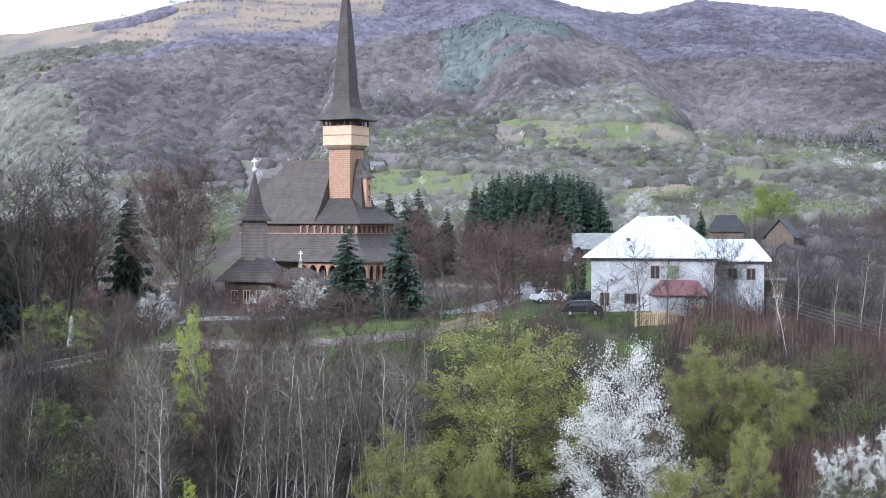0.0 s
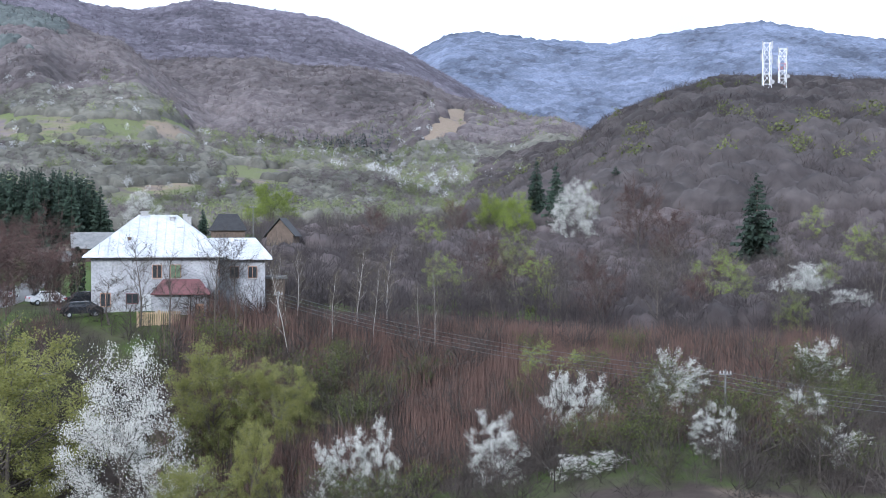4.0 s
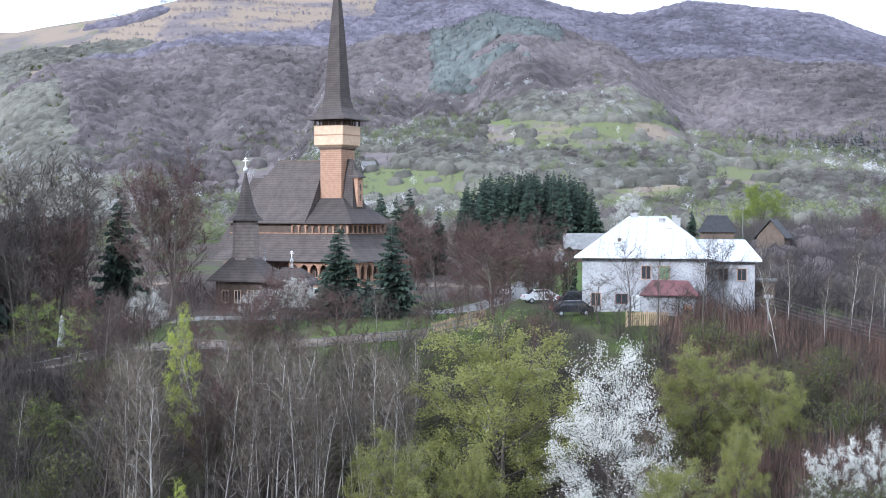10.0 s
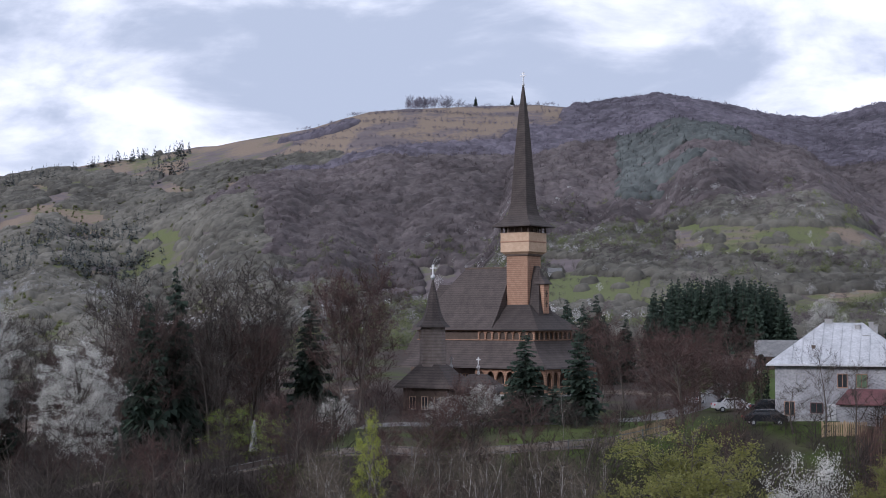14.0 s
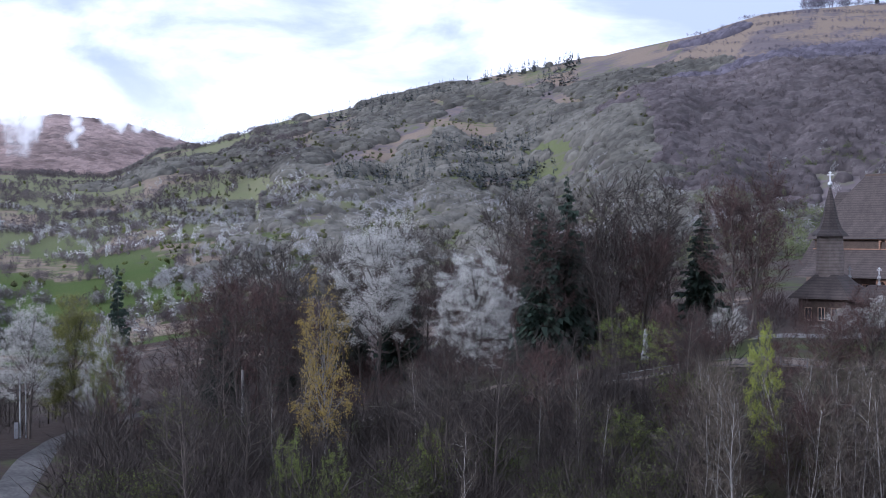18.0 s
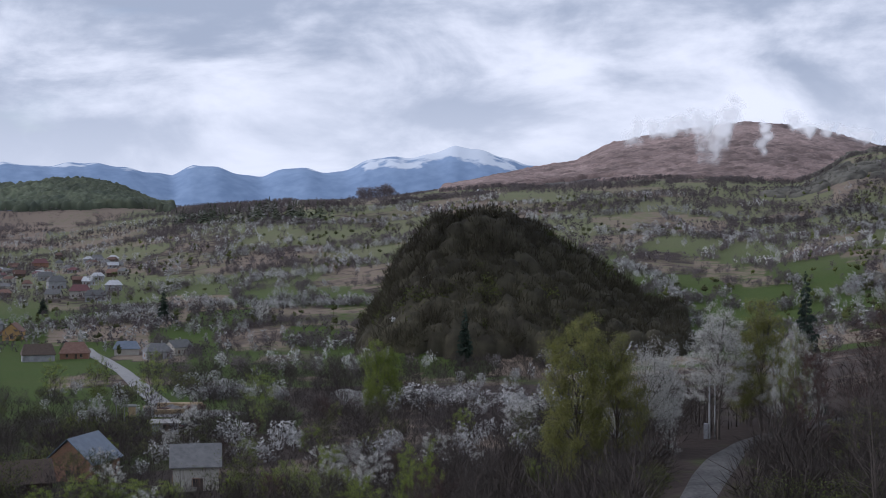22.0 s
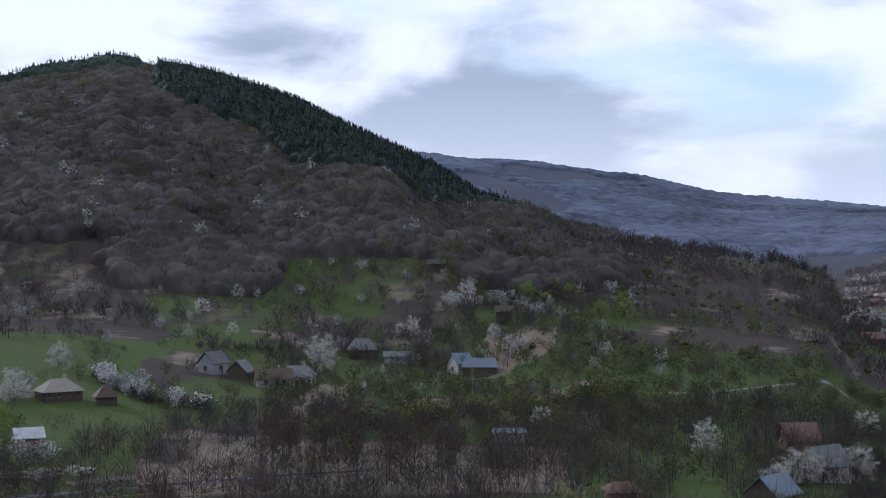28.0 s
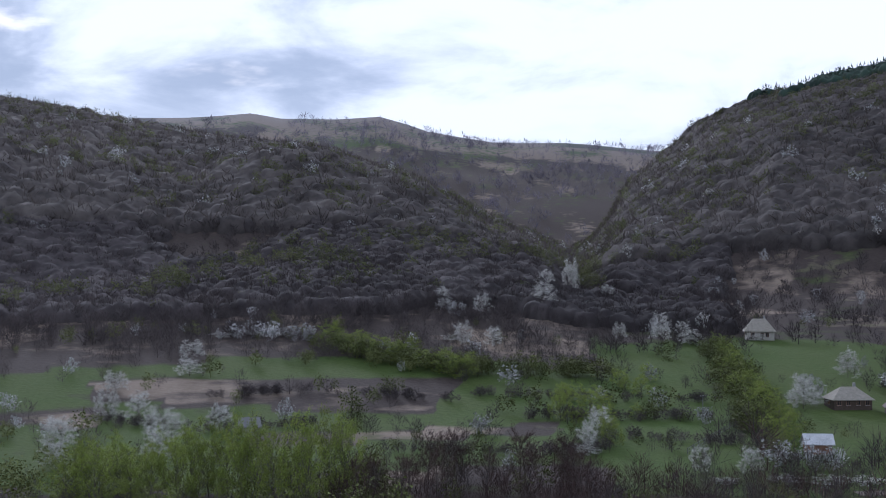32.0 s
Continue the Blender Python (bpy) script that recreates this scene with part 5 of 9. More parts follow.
def template(seed, n, size, tall=1.0, wide=0.34, conifer=False, low=0.15, slim=0.0):
    """One far tree, a metre tall: a loose heap of small triangles with gaps."""
    rng = np.random.default_rng(seed)
    if conifer:
        z = rng.uniform(0.02, 1, n) ** 0.9
        rad = wide * (1.02 - z) * rng.uniform(0.5, 1.0, n)
        a = rng.uniform(0, 6.28, n)
        c = np.stack([rad * np.cos(a), rad * np.sin(a), z], 1)
        s = size * (1.15 - z)
        out = np.stack([np.cos(a), np.sin(a), -0.6 + 0 * a], 1)
        side = np.stack([-np.sin(a), np.cos(a), 0 * a], 1)
        v = np.stack([c + side * s[:, None] * 0.6, c - side * s[:, None] * 0.6, c + out * s[:, None]], 1)
        top = np.array([[[-0.03, 0, 0.86], [0.03, 0.02, 0.86], [0, 0, 1.06]]])
        v = np.concatenate([v, top])
    elif slim:
        # thin twigs that rise and fan out
        d = rng.normal(size=(n, 3))
        d /= np.linalg.norm(d, axis=1, keepdims=True)
        rad = rng.uniform(0.1, 1, n) ** 0.5
        c = d * rad[:, None] * (wide, wide, (1 - low) / 2) + (0, 0, (1 + low) / 2)
        u = (c - (0, 0, 0.1)) * (1.6, 1.6, 0.7) + rng.normal(0, 0.22, (n, 3)) + (0, 0, 0.25)
        u /= np.linalg.norm(u, axis=1, keepdims=True)
        w = np.cross(u, rng.normal(size=(n, 3))); w /= np.linalg.norm(w, axis=1, keepdims=True)
        s = (size * rng.uniform(0.6, 1.4, n))[:, None]
        v = np.stack([c - u * s * 0.5 - w * s * slim, c - u * s * 0.4 + w * s * slim, c + u * s * 0.6], 1)
        stem = np.array([[[-0.02, 0, -0.05], [0.02, 0.01, -0.05], [0, 0, 0.7]]])
        v = np.concatenate([v, stem])
    else:
        # blossom or leaf tufts, gathered in a few boughs
        k = max(6, n // 3)
        d = rng.normal(size=(k, 3))
        d /= np.linalg.norm(d, axis=1, keepdims=True)
        bough = d * (rng.uniform(0.05, 1, k) ** 0.45)[:, None] * (wide, wide, (1 - low) / 2) + (0, 0, (1 + low) / 2)
        c = bough[rng.integers(0, k, n)] + rng.normal(0, 0.06, (n, 3))
        u = rng.normal(size=(n, 3)) + (0, 0, 0.6); u /= np.linalg.norm(u, axis=1, keepdims=True)
        w = np.cross(u, rng.normal(size=(n, 3))); w /= np.linalg.norm(w, axis=1, keepdims=True)
        s = (size * rng.uniform(0.6, 1.4, n))[:, None]
        v = np.stack([c - u * s * 0.6, c + w * s * 0.5, c + u * s * 0.7 - w * s * 0.25], 1)
        stem = np.array([[[-0.018, 0, -0.05], [0.018, 0.01, -0.05], [0, 0, 0.6]]])
        v = np.concatenate([v, stem])
    v = v.reshape(-1, 3)
    return v, np.arange(len(v)).reshape(-1, 3)


def reeds(seed, n=46):
    """A stand of upright stalks, a metre tall."""
    rng = np.random.default_rng(seed)
    base = np.stack([rng.normal(0, 0.3, n), rng.normal(0, 0.3, n), rng.uniform(-0.05, 0.12, n)], 1)
    way = np.stack([rng.normal(0, 0.09, n), rng.normal(0, 0.09, n), np.ones(n)], 1)
    return slivers(rng, base, way, rng.uniform(0.45, 1.0, n)[:, None], 0.010)


SHAPES = {
    "reed": [reeds(360 + i) for i in range(6)],
    "far_fuzz": [template(380 + i, 46, 0.14, wide=0.38, low=0.06) for i in range(8)],
    "fuzz": [template(340 + i, 150, 0.078, wide=0.37, low=0.06) for i in range(8)],
    "far_bare": [template(i, 20, 0.38, wide=0.46, low=0.05, slim=0.075) for i in range(8)], "mid_bare": [template(60 + i, 60, 0.30, wide=0.42, low=0.05, slim=0.05) for i in range(8)],
    "fine_bare": [template(220 + i, 100, 0.20, wide=0.42, low=0.03, slim=0.04) for i in range(6)],
    "far_white": [soft_tree(20 + i, 2, 0.20, 0.30, 0.15, 26, 0.16, 0.05) for i in range(6)],
    "mid_green": [soft_tree(90 + i, 3, 0.17, 0.40, 0.1, 44, 0.15, 0.04) for i in range(6)],
    "far_spruce": [template(40 + i, 26, 0.20, wide=0.2, conifer=True) for i in range(5)],
    "near_white": [template(130 + i, 200, 0.09, wide=0.42, low=0.03) for i in range(5)], "near_green": [template(140 + i, 250, 0.075, wide=0.42, low=0.02) for i in range(5)],
    "near_brush": [template(110 + i, 80, 0.36, wide=0.46, low=0.02, slim=0.016) for i in range(6)],
    "brush": [template(80 + i, 60, 0.55, wide=0.5, low=0.0, slim=0.014) for i in range(6)],
}
# strips kept free of scrub: bearing, distance, metres; lanes as runs of bearings and distances
OPEN = ((-109.45, 262, 9), (-108.3, 312, 12), (-106.5, 310, 8), (-111.7, 412, 10), (-91.5, 392, 12), (-70.2, 262, 12), (-64.5, 222, 10), (-60.1, 202, 8), (-69.8, 198, 7), (-61.3, 292, 7), (11.9, 285, 16), (14.3, 278, 14))
LANES = (((-41.0, 108), (-40.3, 130), (-39.9, 141), (-39.3, 156), (-38.7, 170), (-37.8, 181), (-36.6, 187), (-34, 192)), ((-10, 170), (-5, 166), (-1.9, 162), (1.5, 165), (3.2, 178), (4.2, 205), (4.8, 235)), ((-26, 156), (-16, 154), (-8, 147.5), (0, 147.5), (2.4, 150.5)), ((-60, 330), (-61.9, 400), (-63.7, 560)), ((-108, 232), (-104, 240), (-98.5, 268)))


def is_open(x, y):
    out = np.zeros(len(x), bool)
    for az, r, w in OPEN:
        cx, cy = polar(az, r)
        out |= np.hypot(x - cx, y - cy) < w
    for lane in LANES:
        p = [np.array(polar(*q)) for q in lane]
        for a, b in zip(p, p[1:]):
            d = b - a
            t = np.clip(((x - a[0]) * d[0] + (y - a[1]) * d[1]) / d.dot(d), 0, 1)
            out |= np.hypot(x - a[0] - t * d[0], y - a[1] - t * d[1]) < 5.0
    return out


def scatter(name, label, material, shape, az0, az1, r0, r1, area, h0, h1, seed, keep=None, kind="wood"):
    """Trees over a stretch of land as one object; area: square metres for each."""
    rng = np.random.default_rng(seed)
    n = int(radians(az1 - az0) * (r1 * r1 - r0 * r0) / 2 / area)
    az = rng.uniform(az0, az1, n)
    r = np.sqrt(rng.uniform(r0 * r0, r1 * r1, n))
    x, y = r * np.sin(np.radians(az)), r * np.cos(np.radians(az))
    if keep or r0 < 600:
        ok = keep(az, r, x, y, rng) if keep else np.ones(n, bool)
        if r0 < 600:
            ok &= ~is_open(x, y)
        az, r, x, y = az[ok], r[ok], x[ok], y[ok]
    z = land(x, y)
    n = len(x)
    h = rng.uniform(h0, h1, n)
    turn = rng.uniform(0, 6.28, n)
    wide = rng.uniform(0.8, 1.3, n)
    pick = rng.integers(0, len(SHAPES[shape]), n)
    vs, ts, fs, nv = [], [], [], 0
    for k, (tpl, tri) in enumerate(SHAPES[shape]):
        m = pick == k
        c, s = np.cos(turn[m])[:, None], np.sin(turn[m])[:, None]
        px, py, pz = tpl.T
        hh, ww = h[m][:, None], wide[m][:, None]
        X = (px * c - py * s) * hh * ww + x[m][:, None]
        Y = (px * s + py * c) * hh * ww + y[m][:, None]
        Z = pz * hh + z[m][:, None]
        vs.append(np.stack([X, Y, Z], -1).reshape(-1, 3))
        ts.append(np.repeat(np.clip(0.12 + 0.28 * rng.uniform(0, 1, m.sum()) + 1.1 * (0.6 * value_noise(x[m], y[m], 130, 61) + 0.4 * value_noise(x[m], y[m], 45, 62)) - 0.3, 0, 1), len(tpl)))
        fs.append((tri[None] + (np.arange(m.sum()) * len(tpl))[:, None, None]).reshape(-1, 3) + nv)
        nv += int(m.sum()) * len(tpl)
    v = np.concatenate(vs)
    if not len(v):
        return None
    me = array_mesh(name, v, np.concatenate(fs), material, np.concatenate(ts), True)
    return tagged(new(name, me), label, kind, kind="stuff")


def hash2(i, j, seed):
    v = np.sin(i * 127.1 + j * 311.7 + seed * 74.7) * 43758.5453
    return v - np.floor(v)


def crowns(name, label, material, az0, az1, r0, r1, step, cell, h0, h1, seed, keep=None, frayed=(0, "far_bare")):
    """Closed woodland seen from outside, as one object: every tree lifts a rounded crown out of the sheet of twigs; frayed: square metres for each loose spray of twigs above it, and their shape."""
    mid = (r0 + r1) / 2
    pad = math.degrees(1.4 * cell / mid)
    az = np.arange(az0 - pad, az1 + pad, math.degrees(step / mid))
    rr = np.arange(r0 - 1.4 * cell, r1 + 1.4 * cell, step * 1.25)
    A, R = np.meshgrid(np.radians(az), rr, indexing="ij")
    X, Y = (R * np.sin(A)).ravel(), (R * np.cos(A)).ravel()
    ci, cj = np.floor(X / cell), np.floor(Y / cell)
    lift, tone = np.full(len(X), -0.7), np.zeros(len(X))
    lo_i, lo_j = int(ci.min()) - 1, int(cj.min()) - 1
    gi, gj = np.meshgrid(np.arange(lo_i, ci.max() + 2), np.arange(lo_j, cj.max() + 2), indexing="ij")
    px, py = (gi + hash2(gi, gj, seed)) * cell, (gj + hash2(gi, gj, seed + 1)) * cell
    pr, pa = np.hypot(px, py), np.degrees(np.arctan2(px, py))
    inside = (pr > r0) & (pr < r1) & (pa > az0) & (pa < az1)
    alive = inside.copy()
    if keep:
        alive[inside] = keep(pa[inside], pr[inside], px[inside], py[inside], np.random.default_rng(seed))
    ph = h0 + (h1 - h0) * hash2(gi, gj, seed + 2)
    pw = cell * (0.72 + 0.38 * hash2(gi, gj, seed + 3))
    pt = hash2(gi, gj, seed + 4)
    for di in (-1, 0, 1):
        for dj in (-1, 0, 1):
            k, m = (ci + di - lo_i).astype(int), (cj + dj - lo_j).astype(int)
            q = ((X - px[k, m]) ** 2 + (Y - py[k, m]) ** 2) / pw[k, m] ** 2
            up = np.where(alive[k, m] & (q < 1), ph[k, m] * (1 - 0.42 * q), -0.7)
            tone = np.where(up > lift, pt[k, m], tone)
            lift = np.maximum(lift, up)
    rng = np.random.default_rng(seed)
    Z = land(X, Y) + lift + np.where(lift > 0, rng.normal(0, 0.34, len(X)), 0)
    v = np.stack([X, Y, Z], 1)
    nr = len(rr)
    i, j = np.meshgrid(np.arange(len(az) - 1), np.arange(nr - 1), indexing="ij")
    q = np.stack([i * nr + j, i * nr + j + 1, (i + 1) * nr + j + 1, (i + 1) * nr + j], -1).reshape(-1, 4)
    q = q[(lift[q] > 0).any(1)]
    used, back = np.unique(q, return_inverse=True)
    tint = np.clip(0.0 + 0.62 * tone + 1.1 * (0.6 * value_noise(X, Y, 130, 61) + 0.4 * value_noise(X, Y, 45, 62)) - 0.32, 0, 1)
    me = array_mesh(name, v[used], back.reshape(-1, 4), material, tint[used], True)
    tagged(new(name, me), label, "wood", kind="stuff")
    if frayed[0]:
        scatter(name, label, material, frayed[1], az0, az1, r0, r1, frayed[0], h1, h1 * 1.2, seed + 400, keep)


def patchy(scale, seed, cut, meadow=None):
    """Keeps trees where the noise is high, and few where meadows lie."""
    def keep(az, r, x, y, rng):
        ok = value_noise(x, y, scale, seed) * 0.7 + value_noise(x, y, scale / 3, seed + 1) * 0.3 > cut
        if meadow is not None:
            g, d = cover(x, y)
            ok &= (np.maximum(g, d) < meadow) | (rng.uniform(0, 1, len(x)) < 0.04)
        return ok
    return keep


def hedges(az, r, x, y, rng):
    """Rows of trees along the field edges."""
    edge, a, b = plots(az, r)
    return (edge < 0.12) & (value_noise(x, y, 34, 33) > 0.30) | (rng.uniform(0, 1, len(x)) < 0.012)


def lined(keep):
    """Keeps what the given rule keeps, on the far meadows only along the edges of the fields."""
    def rule(az, r, x, y, rng):
        edge, a, b = plots(az, r)
        return keep(az, r, x, y, rng) & ((az > -100) | (r < 232) | (edge < 0.17) | (rng.uniform(0, 1, len(x)) < 0.10))
    return rule


def white_hedges(az, r, x, y, rng):
    edge, a, b = plots(az, r)
    return (edge < 0.10) & (value_noise(x, y, 70, 35) > 0.42)


BARE = "leafless hillside wood in brown and purple-grey"
WHITE = "scattered fruit trees in white blossom"
SPRUCE = "dark stand of spruces"
GREEN = "trees in first yellow-green leaf"


def rise(x, y, r):
    return np.degrees(np.arctan2(land(x, y) - EYE, r))


def not_bald(az, r, x, y, rng):
    edge = np.interp(az, (-33, -24, -19, -15, -12, -8.2, -5, -2.2, -0.8), (9, 6.2, 6.3, 6.5, 6.9, 7.2, 7.4, 7.8, 9.5))
    bald = rise(x, y, r) > edge + 0.9 * (value_noise(x, y, 150, 4) - 0.5) + 0.7 * (value_noise(x, y, 50, 5) - 0.5)
    return ~bald | (value_noise(x, y, 60, 6) > 0.84)


# clearings: bearings, rise of the ground in degrees
GLADES = ((-2.8, 2.2, 0.7, 2.05), (-8.5, -6.0, 0.4, 2.25), (2.0, 10.9, 2.75, 3.75), (19.4, 21.3, 2.9, 4.4), (-3.4, -1.2, 2.0, 2.5), (-12, -8.8, 0.5, 1.2), (-20, -16.5, 0.6, 1.3))


def glade(az, x, y, r):
    up = rise(x, y, r)
    wob = value_noise(x, y, 70, 141) - 0.5
    out = np.zeros(len(az), bool)
    for a0, a1, e0, e1 in GLADES:
        out |= (az + wob * 1.6 > a0) & (az + wob * 1.6 < a1) & (up + wob * 0.7 > e0) & (up + wob * 0.7 < e1)
    return out


def border(x, y):
    return -13 + 8 * (value_noise(x, y, 160, 155) - 0.5) + 3 * (value_noise(x, y, 40, 156) - 0.5)


def banded(az, r, x, y, rng):
    """Scrub in long patches that follow the slope's terraces."""
    up = rise(x, y, r)
    wob = value_noise(x, y, 120, 147)
    n = 0.6 * value_noise(az * 1.1 + wob, up * 5.0 + 0.8 * wob, 1.6, 149) + 0.4 * value_noise(az * 2.6, up * 11 + wob, 1.6, 151)
    return (n > 0.50 - 0.10 * np.clip((az + 22) / 8, 0, 1)) & (rng.uniform(0, 1, len(x)) < 0.85)


def wooded(az, r, x, y, rng):
    return ~glade(az, x, y, r) & ((value_noise(x, y, 85, 143) > 0.16) | (r > 980)) | (rng.uniform(0, 1, len(x)) < 0.03)


def orchard(cut, seed, lush=0.25):
    """Blossom in drifts: thick along the upper edges of the clearings, loose elsewhere."""
    def keep(az, r, x, y, rng):
        n = value_noise(x, y, 90, seed) * 0.65 + value_noise(x, y, 30, seed + 1) * 0.35
        up = rise(x, y, r)
        near = glade(az, x * 0.97, y * 0.97, r) & ~glade(az, x, y, r)
        return ((n > cut) | near & (rng.uniform(0, 1, len(x)) < lush) | (rng.uniform(0, 1, len(x)) < 0.05)) & (~glade(az, x, y, r) | (rng.uniform(0, 1, len(x)) < 0.12))
    return keep


# The farther the slope, the more haze its wood colour carries.
crowns("hillside_wood", BARE, "hazed_hill_wood", -18, 23, 1370, 1760, 2.4, 7, 4, 7, 1, lambda az, r, x, y, rng: not_bald(az, r, x, y, rng) & (az > border(x, y)), (60, "far_bare"))
crowns("hillside_wood", BARE, "hazed_mid_wood", -18, 29, 960, 1370, 2.1, 6.5, 4, 7, 19, lambda az, r, x, y, rng: wooded(az, r, x, y, rng) & (az > border(x, y)), (56, "far_bare"))
crowns("hillside_wood", "leafless scrub and young trees in grey and olive", "scrub_wood", -40, -8, 620, 1900, 2.5, 6.5, 3.5, 6, 2, lambda az, r, x, y, rng: banded(az, r, x, y, rng) & not_bald(az, r, x, y, rng) & (az > -40 + 12 * value_noise(x, y, 140, 9)) & (az < border(x, y)), (80, "far_bare"))
crowns("hillside_wood", "leafless scrub and young trees in grey and olive", "scrub_wood", -13, 28, 500, 980, 1.6, 4.6, 2.2, 5, 3, wooded, (44, "mid_bare"))
crowns("hillside_wood", BARE, "wood_bare", 22, 42, 330, 900, 1.4, 6, 4, 8, 4, patchy(80, 7, 0.22), (60, "fine_bare"))
crowns("hillside_wood", BARE, "hazed_far_wood", 13, 42, 2000, 2960, 5, 11, 6, 12, 5)
crowns("hillside_wood", BARE, "hill_bare", -119, -86, 520, 1200, 1.8, 6.5, 4, 7.5, 6, lambda az, r, x, y, rng: (r > 530 + 120 * value_noise(x, y, 90, 5)) | (value_noise(x, y, 70, 8) > 0.6), (60, "far_bare"))
scatter("hillside_wood", BARE, "wood_bare", "far_bare", -90, -75, 520, 900, 90, 6, 9, 7, patchy(70, 9, 0.42))
crowns("hillside_wood", BARE, "hill_bare", -150, -117, 620, 1050, 1.9, 6.5, 4, 7.5, 8, None, (60, "far_bare"))
crowns("hillside_wood", BARE, "wood_bare", -148, -113, 430, 640, 1.3, 4.2, 2.5, 5, 9, patchy(60, 11, 0.30), (34, "mid_bare"))
scatter("hillside_wood", BARE, "hazed_hill_wood", "far_bare", -140, -105, 1400, 2350, 500, 8, 14, 10, patchy(200, 13, 0.45))
crowns("mound_wood", "rounded hillock covered in leafless and greening trees", "mound_leaf", -54, -40.5, 465, 650, 1.2, 5.2, 5.5, 9, 11, lambda az, r, x, y, rng: land(x, y) > 18.5 + 2 * value_noise(x, y, 20, 2), (14, "mid_bare"))
scatter("mound_wood", "greening trees on the crown of the hillock", "mound_spring", "fuzz", -52.5, -43, 470, 590, 60, 8, 11, 12, lambda az, r, x, y, rng: (land(x, y) > 24) & (value_noise(x, y, 34, 153) > 0.42))
# The hill's sunlit look comes from this wood's lighter colour.
crowns("far_wood", BARE, "sunlit_wood", -50, -30, 2150, 2950, 5, 11, 5, 9, 13, patchy(220, 15, 0.34))
crowns("far_wood", BARE, "hazed_far_wood", -105, -66, 2300, 3400, 6, 13, 4, 8, 14, patchy(220, 17, 0.40))
scatter("field_hedges", "hedgerows of bare trees between terraced fields", "hazed_mid_wood", "fuzz", -62, -28, 430, 1150, 16, 3, 6, 15, hedges)
scatter("field_hedges", "hedgerows of bare trees between terraced fields", "hazed_mid_wood", "far_fuzz", -62, -28, 1150, 2200, 32, 4, 8, 16, hedges)
scatter("field_hedges", "hedges and garden trees round the village", "hazed_mid_wood", "far_fuzz", -77, -56, 600, 2420, 70, 3, 6.5, 17, patchy(70, 105, 0.48))
crowns("spruce_wood", SPRUCE, "lit_far_spruce", -70.6, -61.0, 2220, 2620, 3.0, 6.0, 8, 15, 20, lambda az, r, x, y, rng: rise(x, y, r) > 1.18 + 0.25 * (value_noise(x, y, 60, 3) - 0.5))
crowns("spruce_wood", SPRUCE, "wood_spruce", -104.5, -88.0, 780, 1180, 1.8, 4.8, 8, 12, 21, lambda az, r, x, y, rng: rise(x, y, r) > np.interp(az, (-104.5, -103.3, -100.7, -98.2, -95.2, -92.7, -88.0), (6.6, 5.8, 4.75, 2.5, 1.7, 1.6, 1.1)) + 0.7 * (value_noise(x, y, 50, 3) - 0.5), (22, "far_spruce"))
crowns("spruce_wood", SPRUCE, "wood_spruce", -112, -105.2, 1105, 1165, 1.6, 4.6, 7, 12, 22, patchy(50, 4, 0.40), (26, "far_spruce"))
scatter("spruce_wood", SPRUCE, "hazed_spruce", "far_spruce", -30, -17, 1500, 1760, 150, 9, 14, 23, patchy(90, 19, 0.52))
scatter("spruce_wood", SPRUCE, "hazed_spruce", "far_spruce", -27, -18, 1130, 1330, 60, 8, 13, 24, patchy(120, 21, 0.5))
crowns("spruce_wood", SPRUCE, "hazed_spruce", 0.4, 5.6, 1110, 1310, 2.0, 5.0, 7, 10, 25, lambda az, r, x, y, rng: value_noise(x, y, 110, 23) * 0.6 + value_noise(x, y, 28, 24) * 0.4 > 0.50, (60, "far_spruce"))
scatter("spruce_wood", SPRUCE, "lit_far_spruce", "far_spruce", -61, -54.5, 1280, 1640, 150, 13, 20, 26, lambda az, r, x, y, rng: (np.abs(r - 1640 + (az + 61) * 50) < 70) & (value_noise(x, y, 45, 25) > 0.45))
scatter("crest_copse", "round dark copse on the skyline of the fields", "hazed_mid_wood", "fuzz", -53.5, -52.2, 2290, 2330, 60, 11, 24, 28, None, "copse")
scatter("spruce_wood", SPRUCE, "hazed_spruce", "far_spruce", 13, 18.5, 900, 1000, 70, 9, 13, 27, patchy(60, 27, 0.5))
scatter("blossom_wood", WHITE, "far_blossom", "fuzz", -33, 24, 560, 1150, 120, 4, 8, 30, orchard(0.58, 29, 0.12))
scatter("blossom_wood", WHITE, "wood_blossom", "fuzz", -9, 10, 640, 940, 110, 3, 5.5, 31, orchard(0.66, 31, 0.25))
scatter("blossom_wood", WHITE, "wood_blossom", "far_fuzz", -62, -28, 430, 1500, 40, 3.5, 7, 32, white_hedges)
scatter("blossom_wood", WHITE, "wood_blossom", "far_fuzz", -77, -56, 560, 1900, 240, 4, 7.5, 33, patchy(60, 33, 0.48))
scatter("blossom_wood", WHITE, "wood_blossom", "near_white", -146, -84, 300, 640, 520, 2.5, 6, 34, lined(patchy(45, 35, 0.36)))
scatter("blossom_wood", WHITE, "wood_blossom", "fuzz", -146, -90, 620, 1000, 3000, 8, 11, 35)
scatter("green_wood", GREEN, "spring_wood", "fuzz", -13, 26, 480, 1120, 105, 5, 9, 40, lambda az, r, x, y, rng: patchy(90, 37, 0.45)(az, r, x, y, rng) & wooded(az, r, x, y, rng))
scatter("hillside_wood", "grey leafless trees standing over the scrub", "hazed_mid_wood", "fuzz", -13, 28, 500, 1000, 130, 5, 9, 45, lambda az, r, x, y, rng: patchy(60, 123, 0.45)(az, r, x, y, rng) & wooded(az, r, x, y, rng))
